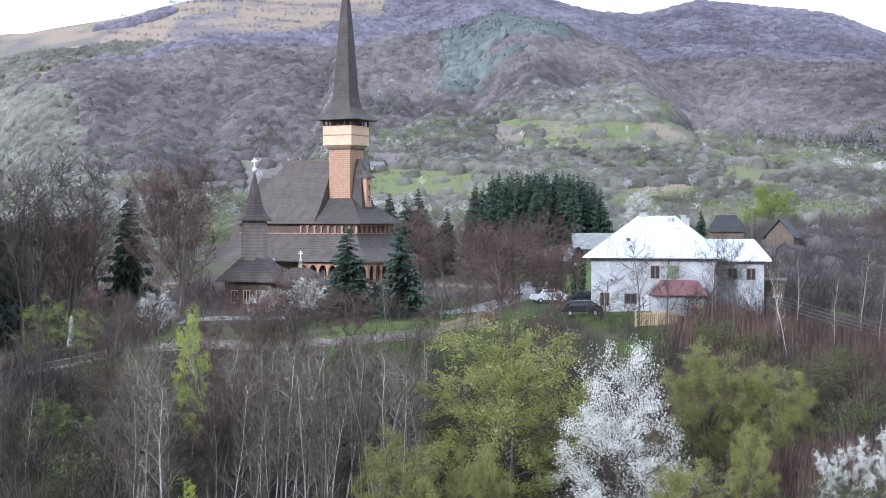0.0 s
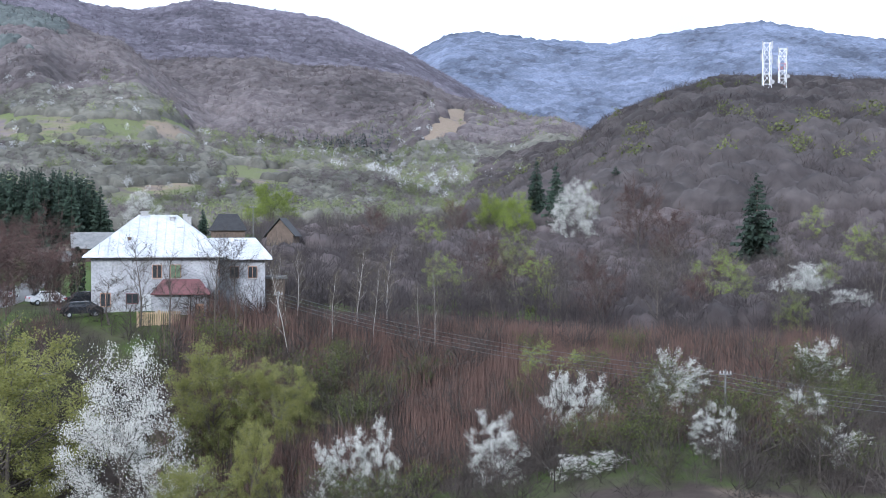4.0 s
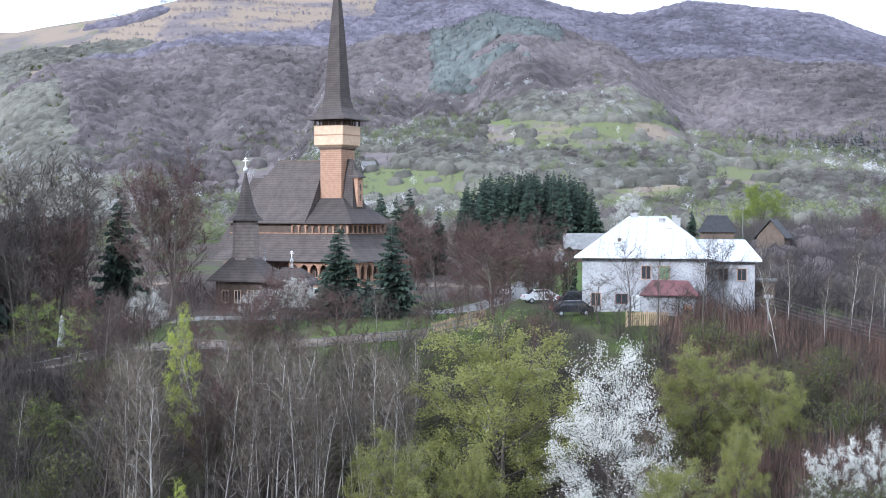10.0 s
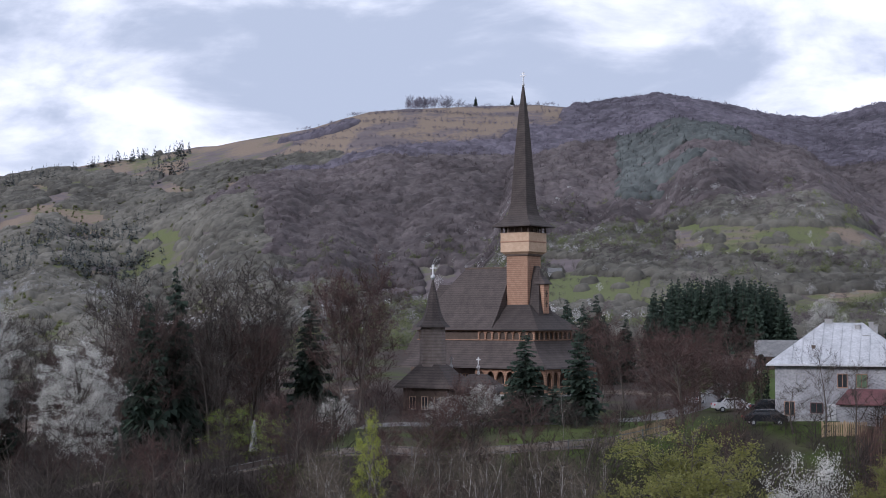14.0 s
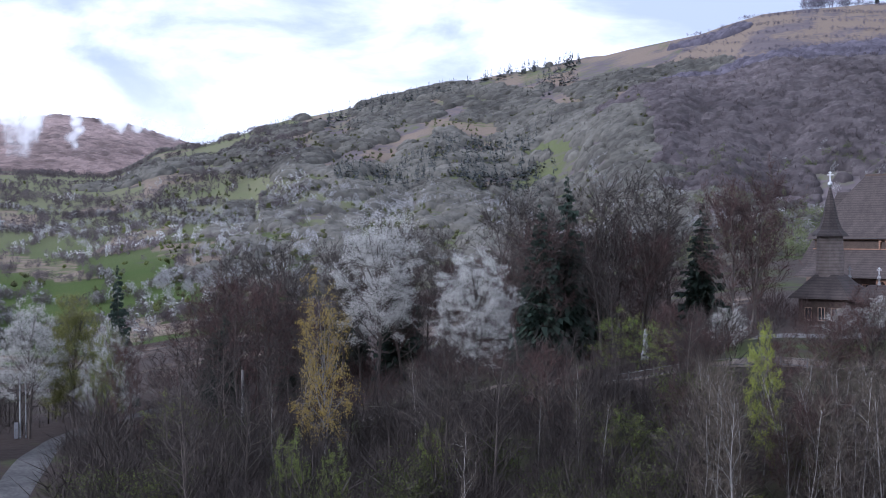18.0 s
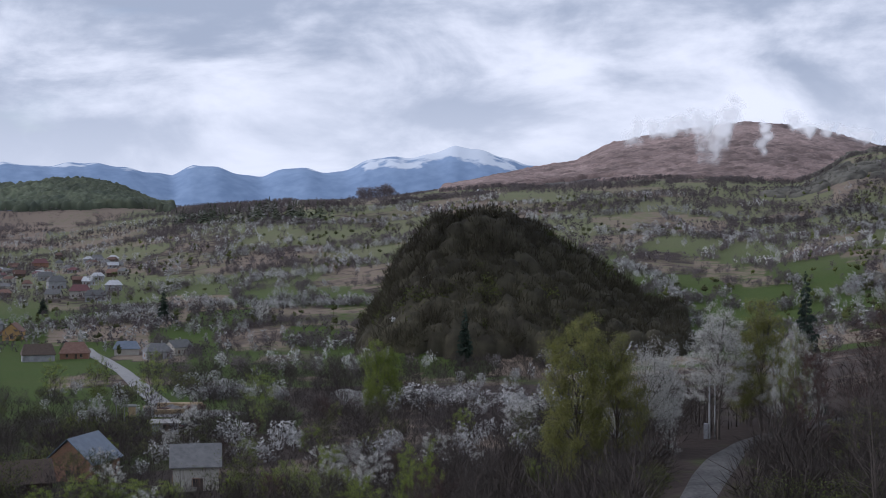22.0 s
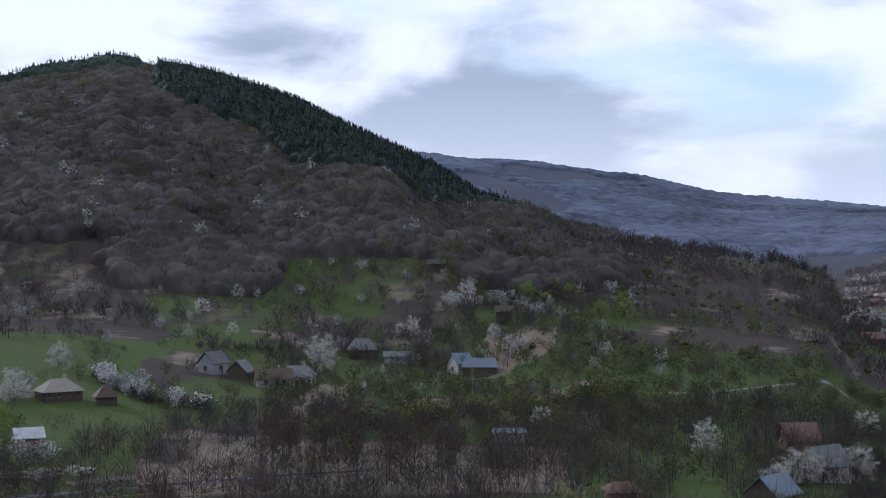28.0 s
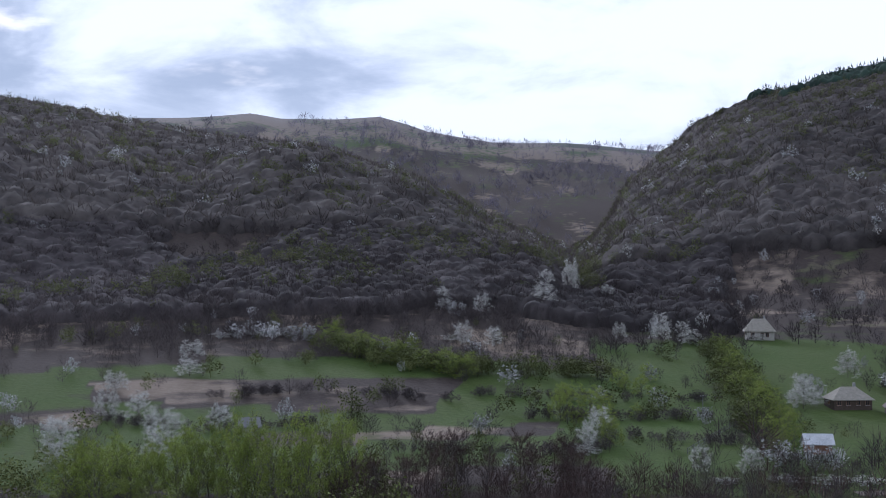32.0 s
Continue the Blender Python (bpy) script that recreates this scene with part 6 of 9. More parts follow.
scatter("blossom_wood", WHITE, "far_blossom", "fuzz", -34, -7, 640, 1180, 85, 4.5, 8.5, 46, lambda az, r, x, y, rng: (value_noise(x, y, 110, 157) * 0.6 + value_noise(x, y, 34, 158) * 0.4 > 0.59) & (rise(x, y, r) < 4.2))
scatter("terrace_banks", "dark scrub along the banks of hillside terraces", "scrub_wood", "far_bare", -3, 11.5, 640, 1000, 7, 1.6, 3.2, 44, lambda az, r, x, y, rng: glade(az, x, y, r) & (np.abs(((rise(x, y, r) * 3.4 + 0.3 * np.sin(az * 0.9) + az * 0.05) % 1) - 0.5) < 0.07) & (value_noise(x, y, 40, 145) > 0.3), "hedge")
scatter("green_wood", GREEN, "wood_green", "near_green", 20, 40, 330, 520, 130, 6, 10, 41, patchy(50, 39, 0.45))
scatter("green_wood", GREEN, "wood_green", "near_green", -146, -76, 240, 560, 420, 3, 7, 42, lined(patchy(50, 41, 0.36)))
scatter("green_wood", GREEN, "wood_green", "far_white", -77, -28, 560, 1500, 700, 4, 8, 43, patchy(80, 43, 0.62))
# brushwood under the trees
crowns("thicket", "dense purple-grey thicket of leafless young trees", "thicket_twig", 13.6, 42, 176, 335, 0.8, 3.4, 1.6, 4.4, 93, lambda az, r, x, y, rng: patchy(26, 121, 0.34)(az, r, x, y, rng) & ~is_open(x, y), (10, "near_brush"))
scatter("brushwood", "tangled brown brushwood under the trees", "twig", "brush", -46, 40, 96, 165, 5.0, 1.2, 3.6, 50, patchy(14, 45, 0.38), "undergrowth")
scatter("brushwood", "grey-brown thicket beside the house", "wood_bare", "near_brush", 12, 42, 150, 420, 20, 3.0, 6.5, 51, patchy(30, 47, 0.32), "undergrowth")
scatter("brushwood", "tangled brown brushwood under the trees", "bud_twig", "brush", -34, -11, 150, 225, 7.0, 1.5, 4.0, 52, patchy(16, 49, 0.35), "undergrowth")
scatter("brushwood", "scrub and garden bushes on the valley floor", "wood_bare", "fine_bare", -146, -45, 165, 430, 34, 1.8, 5.0, 53, lined(patchy(30, 51, 0.3)), "undergrowth")
scatter("red_brush", "reddish-brown willow scrub and dead stalks", "red_stalk", "reed", 10, 36, 112, 162, 1.6, 1.8, 3.8, 54, patchy(20, 53, 0.3), "undergrowth")

# dense scrub and blossom hedges on the near valley side
# Scrub in the darkest twig colour, which stands in for cloud shade here.
scatter("brushwood", "brown scrub and orchard trees below the road", "twig", "fine_bare", -66, -43, 235, 470, 30, 3, 7, 55, patchy(36, 55, 0.40), "undergrowth")
scatter("blossom_hedge", "hedge of low trees in white blossom", "wood_blossom", "near_white", -66, -43, 230, 430, 80, 2.5, 5, 56, patchy(30, 57, 0.5), "hedge")
scatter("brushwood", "leafless scrub on the lower slopes", "wood_bare", "mid_bare", -146, -84, 400, 640, 55, 3, 6.5, 57, patchy(46, 59, 0.42), "undergrowth")
scatter("green_bushes", "bushes in first green leaf between meadows", "wood_green", "near_green", -146, -62, 190, 420, 190, 2, 5.5, 58, lined(patchy(34, 61, 0.38)), "undergrowth")
scatter("brushwood", "dark leafless thicket below the bluff", "twig", "near_brush", -50, -36, 112, 215, 9, 3, 7.5, 59, patchy(24, 63, 0.30), "undergrowth")
scatter("brushwood", "dark leafless thicket below the bluff", "twig", "near_brush", -36, 40, 98, 150, 9, 2, 5, 60, patchy(18, 65, 0.34), "undergrowth")
scatter("brushwood", "bare garden trees among the near houses", "twig", "near_brush", -100, -56, 175, 330, 20, 2.5, 6, 61, patchy(26, 67, 0.36), "undergrowth")
scatter("brushwood", "bare trees and scrub along the stream", "wood_bare", "near_brush", -114, -74, 172, 320, 28, 3, 7, 62, patchy(30, 69, 0.40), "undergrowth")
scatter("brushwood", "bare trees and scrub along the stream", "bud_twig", "near_brush", -112, -84, 175, 270, 70, 4, 9, 63, patchy(26, 71, 0.45), "undergrowth")
scatter("green_bushes", "low trees in first green leaf on the meadows", "wood_green", "near_green", -100, -74, 300, 520, 170, 3, 6, 64, patchy(40, 73, 0.5), "undergrowth")
scatter("green_bushes", "yellow-green willow scrub above the stream", "wood_green", "near_green", -144, -126, 190, 235, 22, 3, 7, 65, patchy(20, 75, 0.4), "undergrowth")

# hedgerows along banks and field edges: material, shape, spread, metres apart, heights, then bearings and distances
def hedgerow(label, material, shape, wide, step, h0, h1, seed, pts):
    p = np.array([polar(*q) for q in pts])
    n = max(3, int(np.hypot(*np.diff(p, axis=0).T).sum() / step))
    t = np.random.default_rng(seed).uniform(0, len(p) - 1, n)
    cx, cy = np.interp(t, range(len(p)), p[:, 0]), np.interp(t, range(len(p)), p[:, 1])
    rng = np.random.default_rng(seed + 1)
    x, y = cx + rng.normal(0, wide, n), cy + rng.normal(0, wide, n)
    z = land(x, y)
    vs, fs, ts, nv = [], [], [], 0
    for k in range(n):
        tpl, tri = SHAPES[shape][k % len(SHAPES[shape])]
        a, h = rng.uniform(0, 6.28), rng.uniform(h0, h1)
        w = h * rng.uniform(0.9, 1.5)
        vs.append(np.stack([(tpl[:, 0] * math.cos(a) - tpl[:, 1] * math.sin(a)) * w + x[k], (tpl[:, 0] * math.sin(a) + tpl[:, 1] * math.cos(a)) * w + y[k], tpl[:, 2] * h + z[k]], 1))
        fs.append(tri + nv); nv += len(tpl)
        ts.append(np.full(len(tpl), rng.uniform(0.2, 0.9)))
    me = array_mesh("hedgerow", np.concatenate(vs), np.concatenate(fs), material, np.concatenate(ts))
    tagged(new("hedgerow", me), label, "hedge", "hedgerows", kind="stuff")


WHITE_ROWS = (
    ((-60.7, 372), (-58.8, 381), (-55.8, 366)), ((-54.4, 356), (-51.9, 347), (-48.7, 351)), ((-48.0, 340), (-45.2, 320)),
    ((-59.8, 278), (-57.9, 271), (-56.1, 264)), ((-60.2, 830), (-58.8, 765), (-56.5, 752), (-53.5, 765)), ((-63.4, 810), (-61.6, 749)),
    ((-66.0, 715), (-63.4, 735), (-61.4, 700)), ((-75, 720), (-71, 705)), ((-59.5, 1120), (-55, 1080), (-51, 1100)), ((-62, 960), (-58, 930), (-54.5, 950)), ((-58, 1350), (-52, 1300), (-46, 1360)),
    ((-46.3, 1196), (-44.3, 1180)), ((-43.8, 1041), (-41.0, 1021), (-38.7, 1007), (-36.7, 1032)), ((-34.4, 1067), (-32.4, 1005), (-30.4, 1010)),
    ((-42.9, 865), (-41.5, 792), (-40.8, 695)), ((-133.3, 399), (-131.6, 393), (-129.7, 393)), ((-111.1, 253), (-109.5, 250), (-107.9, 251)),
    ((-107.0, 350), (-105.0, 324), (-102.5, 316)), ((-132.8, 690), (-129.8, 715), (-127.3, 700)), ((-126.5, 640), (-124.5, 650)), ((-93.3, 496), (-90.6, 507), (-88.9, 479)), ((-73.9, 300), (-72.1, 305)),
)
for i, row in enumerate(WHITE_ROWS):
    far = row[0][1] > 600
    hedgerow("bank hedge of bushes in white blossom", "wood_blossom", "fuzz" if far else "near_white", 3.5 if far else 1.8, 2.2, 3.0, 6.5 if far else 5.5, 500 + i, row)
    hedgerow("dark leafless scrub along a bank", "wood_bare", "mid_bare" if far else "fine_bare", 4 if far else 2.5, 2.6, 2.5, 5.5, 530 + i, row)
GREEN_ROWS = (
    ((-129.5, 380), (-127.3, 365), (-125.0, 351), (-123.2, 347)), ((-113.6, 392), (-112.9, 357), (-112.2, 321), (-111.7, 288)), ((-123.2, 351), (-120.5, 349), (-117.3, 351)),
    ((-72.4, 345), (-70.8, 390), (-69.3, 440), (-68.6, 480)), ((-76, 420), (-73, 440), (-70, 470)), ((-66, 292), (-62.5, 285)), ((-96, 300), (-90, 330), (-85, 345)),
)
for i, row in enumerate(GREEN_ROWS):
    hedgerow("hedge of bushes in fresh yellow-green leaf", "wood_green", "near_green", 2.6, 1.0, 3, 6, 560 + i, row)
DARK_ROWS = (
    ((-133.8, 320), (-130.6, 326), (-127.3, 322), (-123.4, 317)), ((-123.2, 324), (-118.2, 322), (-113.6, 323)), ((-121.4, 302), (-117.0, 302), (-113.1, 305)),
    ((-118.2, 279), (-114.7, 276), (-112.2, 273)), ((-107.0, 356), (-105.0, 324), (-102.3, 316)), ((-128, 262), (-122, 258), (-118, 262)), ((-138, 300), (-134, 285), (-129, 290)),
    ((-75.5, 330), (-72, 318), (-68, 300), (-64.5, 290)), ((-60, 640), (-56, 620), (-53.5, 610)), ((-60.5, 520), (-56, 512), (-52, 500)), ((-103, 420), (-98, 440), (-93, 430)),
    ((-66.4, 705), (-63.8, 725), (-61.2, 690)), ((-66, 780), (-63, 800), (-60.5, 770)), ((-76, 700), (-72, 690), (-69, 700)),
    ((-52, 930), (-47, 905), (-42, 912)), ((-44, 830), (-40, 812), (-36, 835)), ((-40, 1180), (-35, 1160), (-30, 1190)), ((-58, 1000), (-53, 960), (-47, 985)), ((-56, 1260), (-50, 1230), (-43, 1290)),
)
for i, row in enumerate(DARK_ROWS):
    far = row[0][1] > 480
    hedgerow("low dark hedge along a terrace bank", "wood_bare" if not far else "hazed_mid_wood", "mid_bare" if far else "near_green", 1.0 if not far else 3, 1.1 if not far else 2.0, 1.4 if not far else 3, 3.0 if not far else 6, 590 + i, row)

# the bald top: a copse on the crest, lone spruces and shrubs along the terrace edges
scatter("crest_copse", "row of bare trees along the bald crest", "hazed_hill_wood", "mid_bare", -8.2, -6.0, 1680, 1720, 70, 11, 15, 70, None, "copse")
scatter("crest_shrubs", "scattered shrubs on the dry terraces of the hilltop", "hazed_hill_wood", "far_bare", -13, 0.5, 1350, 1700, 20, 2, 4.5, 71, lambda az, r, x, y, rng: (np.abs(((rise(x, y, r) * 3.1 + 0.25 * np.sin(az)) % 1) - 0.5) < 0.12) | (rng.uniform(0, 1, len(x)) < 0.05), "shrubs")
for az in (-5.4, -3.9):
    plant("spruce", az, 1690, 12, 1.1)
scatter("green_wood", "hillside trees in first olive-green leaf", "olive_wood", "fuzz", -119, -88, 540, 1150, 150, 7, 10.5, 72, patchy(110, 81, 0.42))
scatter("green_wood", "hillside trees in first olive-green leaf", "olive_wood", "fuzz", -150, -118, 450, 950, 170, 7, 10, 73, patchy(110, 83, 0.45))
scatter("green_wood", "trees in olive-green leaf between the fields", "olive_wood", "mid_green", -77, -28, 430, 1400, 420, 4, 7, 74, patchy(80, 85, 0.64))
scatter("brushwood", "dense dark thicket of leafless saplings", "twig", "near_brush", -46, -11, 100, 162, 7, 3, 7, 75, patchy(18, 87, 0.30), "undergrowth")
scatter("brushwood", "dense dark thicket of leafless saplings", "twig", "near_brush", -12, 9, 99, 136, 8, 2.5, 6, 76, patchy(16, 89, 0.34), "undergrowth")
scatter("field_scrub", "bare trees and scrub among the terraced fields", "hazed_mid_wood", "far_fuzz", -77, -28, 600, 1900, 75, 4, 7.5, 78, patchy(100, 91, 0.66))
scatter("blossom_wood", WHITE, "wood_blossom", "fuzz", -77, -28, 450, 1300, 260, 3.5, 6.5, 79, patchy(90, 93, 0.68))
scatter("brushwood", "brown scrub between the upper meadows and the wood", "wood_bare", "mid_bare", -146, -112, 385, 520, 30, 3, 6, 80, patchy(40, 95, 0.36), "undergrowth")
scatter("blossom_hedge", "hedge of low trees in white blossom", "wood_blossom", "near_white", -146, -104, 236, 480, 420, 2.5, 5, 81, lined(patchy(28, 97, 0.42)), "hedge")
scatter("hedge", "hedgerow bushes in fresh yellow-green leaf", "wood_green", "near_green", -146, -104, 236, 460, 60, 2, 5, 82, lambda az, r, x, y, rng: (np.abs(((np.log(r) * 9 + az / 22 + value_noise(x, y, 90, 5) * 0.7) % 1) - 0.5) < 0.07) & (value_noise(x, y, 40, 6) > 0.4), "hedge")
scatter("green_wood", "hillside trees in first olive-green leaf", "olive_wood", "far_white", -34, -13, 600, 1500, 190, 4, 7, 83, patchy(90, 99, 0.44))
scatter("green_wood", "scrub in first green leaf above the valley road", "olive_wood", "mid_green", -92, -76, 400, 900, 110, 3, 6, 84, patchy(50, 101, 0.42))
scatter("brushwood", "low brown scrub below the bluff", "twig", "near_brush", -62, -47, 118, 200, 16, 2, 4.5, 85, patchy(24, 103, 0.36), "undergrowth")
scatter("brushwood", "leafless scrub over the slope above the valley road", "hill_bare", "mid_bare", -100, -77, 400, 860, 60, 3, 7, 86, patchy(60, 107, 0.40), "undergrowth")
scatter("green_bushes", "dense bushes in dull olive-green leaf", "olive_wood", "near_green", -100, -60, 215, 430, 75, 2.5, 5.5, 87, patchy(40, 109, 0.46), "undergrowth")
# The dark twig colour puts a cloud's shade over these gardens.
scatter("brushwood", "garden trees and scrub on the valley floor, darkened as under cloud", "twig", "fine_bare", -78, -45, 170, 330, 26, 2, 5.5, 88, patchy(28, 111, 0.42), "undergrowth")
scatter("brushwood", "low brown scrub and dead stalks below the white house", "twig", "near_brush", 3, 15, 122, 149, 6, 1.2, 2.8, 89, patchy(12, 113, 0.30), "undergrowth")
scatter("brushwood", "bare shrubs round the church yard", "bud_twig", "near_brush", -13, -5.6, 158, 205, 11, 1.5, 4.5, 90, patchy(14, 115, 0.32), "undergrowth")
scatter("brushwood", "dark leafless scrub on the banks above the meadows", "wood_bare", "fine_bare", -146, -117, 362, 470, 15, 2.5, 5, 91, patchy(36, 117, 0.33), "undergrowth")
scatter("brushwood", "brown leafless thicket along the stream", "bud_twig", "near_brush", -129, -104, 196, 236, 14, 3, 6, 92, patchy(22, 119, 0.36), "undergrowth")


# ---- builder's helpers ----
def box(bm, x0, x1, y0, y1, z0, z1, bevel=0.0):
    v = [bm.verts.new((x, y, z)) for z in (z0, z1) for x, y in ((x0, y0), (x1, y0), (x1, y1), (x0, y1))]
    fs = [(3, 2, 1, 0), (4, 5, 6, 7), (0, 1, 5, 4), (1, 2, 6, 5), (2, 3, 7, 6), (3, 0, 4, 7)]
    made = [bm.faces.new([v[i] for i in f]) for f in fs]
    if bevel:
        bmesh.ops.bevel(bm, geom=list({e for f in made for e in f.edges}), offset=bevel, segments=1, affect="EDGES")
    return bm


def box_bm(*a, **k):
    return box(bmesh.new(), *a, **k)


def frustum(bm, rings):
    """Rings of equal length, each a list of points, skinned and closed."""
    vs = [[bm.verts.new(p) for p in ring] for ring in rings]
    n = len(vs[0])
    for a, b in zip(vs, vs[1:]):
        for i in range(n):
            bm.faces.new((a[i], a[(i + 1) % n], b[(i + 1) % n], b[i]))
    bm.faces.new(vs[0][::-1])
    bm.faces.new(vs[-1])
    return bm


def rect(x0, x1, y0, y1, z):
    return [(x0, y0, z), (x1, y0, z), (x1, y1, z), (x0, y1, z)]


def ngon(cx, cy, r, z, n=8, turn=None):
    t = math.pi / n if turn is None else turn
    return [(cx + r * math.cos(t + i * 2 * math.pi / n), cy + r * math.sin(t + i * 2 * math.pi / n), z) for i in range(n)]


def cylinder(r0, r1, z0, z1, cx=0, cy=0, n=8):
    return frustum(bmesh.new(), [ngon(cx, cy, r0, z0, n), ngon(cx, cy, r1, z1, n)])


def hip_roof(x0, x1, y0, y1, z0, z1, ridge=0.5, thick=0.12):
    """A roof with ridge along x; ridge: its share of the length, 1 gives gables."""
    bm = bmesh.new()
    ym, xm = (y0 + y1) / 2, (x0 + x1) / 2
    hl = (x1 - x0) / 2 * ridge
    e = [bm.verts.new(p) for p in rect(x0, x1, y0, y1, z0)]
    u = [bm.verts.new(p) for p in rect(x0, x1, y0, y1, z0 + thick)]
    a, b = bm.verts.new((xm - hl, ym, z1)), bm.verts.new((xm + hl, ym, z1))
    bm.faces.new(e[::-1])
    for i in range(4):
        bm.faces.new((e[i], e[(i + 1) % 4], u[(i + 1) % 4], u[i]))
    bm.faces.new((u[0], u[1], b, a)); bm.faces.new((u[2], u[3], a, b))
    bm.faces.new((u[1], u[2], b)); bm.faces.new((u[3], u[0], a))
    return bm


def gable_roof(x0, x1, y0, y1, z0, z1, thick=0.14):
    """Two real slabs that meet at a ridge along x."""
    bm = bmesh.new()
    ym = (y0 + y1) / 2
    for ya in (y0, y1):
        frustum(bm, [[(x0, ya, z0), (x0, ym, z1), (x0, ym, z1 + thick), (x0, ya, z0 + thick)], [(x1, ya, z0), (x1, ym, z1), (x1, ym, z1 + thick), (x1, ya, z0 + thick)]])
    bmesh.ops.recalc_face_normals(bm, faces=bm.faces)
    return bm


def gabled_walls(x0, x1, y0, y1, z0, z1, z2):
    """Walls with pointed gables at both ends of x."""
    ym = (y0 + y1) / 2
    return frustum(bmesh.new(), [[(x, y0, z0), (x, y1, z0), (x, y1, z1), (x, ym, z2), (x, y0, z1)] for x in (x0, x1)])


def window_part(parent, x, y, z, w, h, face, frame_mat="fence_wood", pane_mat="glass", name="window"):
    """A window on a wall: face is the wall's outward way, one of x+, x-, y+, y-."""
    bm = bmesh.new()
    t = 0.07
    for a0, a1, b0, b1 in ((-w / 2 - t, -w / 2, -h / 2 - t, h / 2 + t), (w / 2, w / 2 + t, -h / 2 - t, h / 2 + t), (-w / 2, w / 2, h / 2, h / 2 + t), (-w / 2, w / 2, -h / 2 - t, -h / 2), (-0.03, 0.03, -h / 2, h / 2)):
        box(bm, a0, a1, -0.10, 0.02, b0, b1)
    turn = {"y-": 0, "x+": 90, "y+": 180, "x-": 270}[face]
    fr = part(name, bm, frame_mat, parent, m=pose(x, y, z, 0, 0, turn))
    part("pane", box_bm(-w / 2, w / 2, -0.03, 0.0, -h / 2, h / 2), pane_mat, fr)
    part("sill", box_bm(-w / 2 - 0.1, w / 2 + 0.1, -0.18, 0.0, -h / 2 - 0.14, -h / 2 - 0.072), "concrete", fr)
    return fr


def thing(name, label, category, az, r, turn=0, group="", z=None, kind=""):
    """An empty at a bearing and distance, its -y side towards the eye when turn is 0."""
    x, y, gz = ground_at(az, r)
    ob = new(name)
    ob.empty_display_size = 0.3
    ob.matrix_basis = pose(x, y, gz if z is None else z, 0, 0, -az + turn)
    return tagged(ob, label, category, group, kind)


# ---- the wooden church ----
def cross_bm(z0, h, arm, t=0.07, y=0.0, x=0.0):
    bm = box_bm(x - t, x + t, y - t, y + t, z0, z0 + h)
    box(bm, x - arm, x + arm, y - t * 0.8, y + t * 0.8, z0 + h * 0.62, z0 + h * 0.62 + 2 * t)
    box(bm, x - arm * 0.55, x + arm * 0.55, y - t * 0.7, y + t * 0.7, z0 + h * 0.84, z0 + h * 0.84 + 1.6 * t)
    return bm


def arch_row(parent, along, x, y, z0, z1, n, step, mat_name="plank", post=0.13):
    """A row of posts with round arches between them, along x or y, as parts."""
    bm0 = box_bm(-post, post, -post, post, 0, z1 - z0, 0.03)
    me = bpy.data.meshes.new("post"); bm0.to_mesh(me); bm0.free()
    bm1 = bmesh.new()
    w, hgt = step - 2 * post, (z1 - z0)
    pts = []
    for k in range(9):
        a = math.pi * k / 8
        pts.append((w / 2 * math.cos(a), hgt * 0.55 + hgt * 0.36 * math.sin(a)))
    for k in range(8):
        (u0, v0), (u1, v1) = pts[k], pts[k + 1]
        frustum(bm1, [[(u0, yy, v0), (u1, yy, v1), (u1, yy, hgt), (u0, yy, hgt)] for yy in (-post * 0.8, post * 0.8)])
    bmesh.ops.recalc_face_normals(bm1, faces=bm1.faces)
    me1 = bpy.data.meshes.new("arch"); bm1.to_mesh(me1); bm1.free()
    turn = 0 if along == "x" else 90
    for i in range(n + 1):
        dx, dy = (i * step, 0) if along == "x" else (0, i * step)
        mesh_part("post", me, mat_name, parent, m=pose(x + dx, y + dy, z0))
        if i < n:
            dx, dy = ((i + 0.5) * step, 0) if along == "x" else (0, (i + 0.5) * step)
            mesh_part("arch", me1, mat_name, parent, m=pose(x + dx, y + dy, z0, 0, 0, turn))


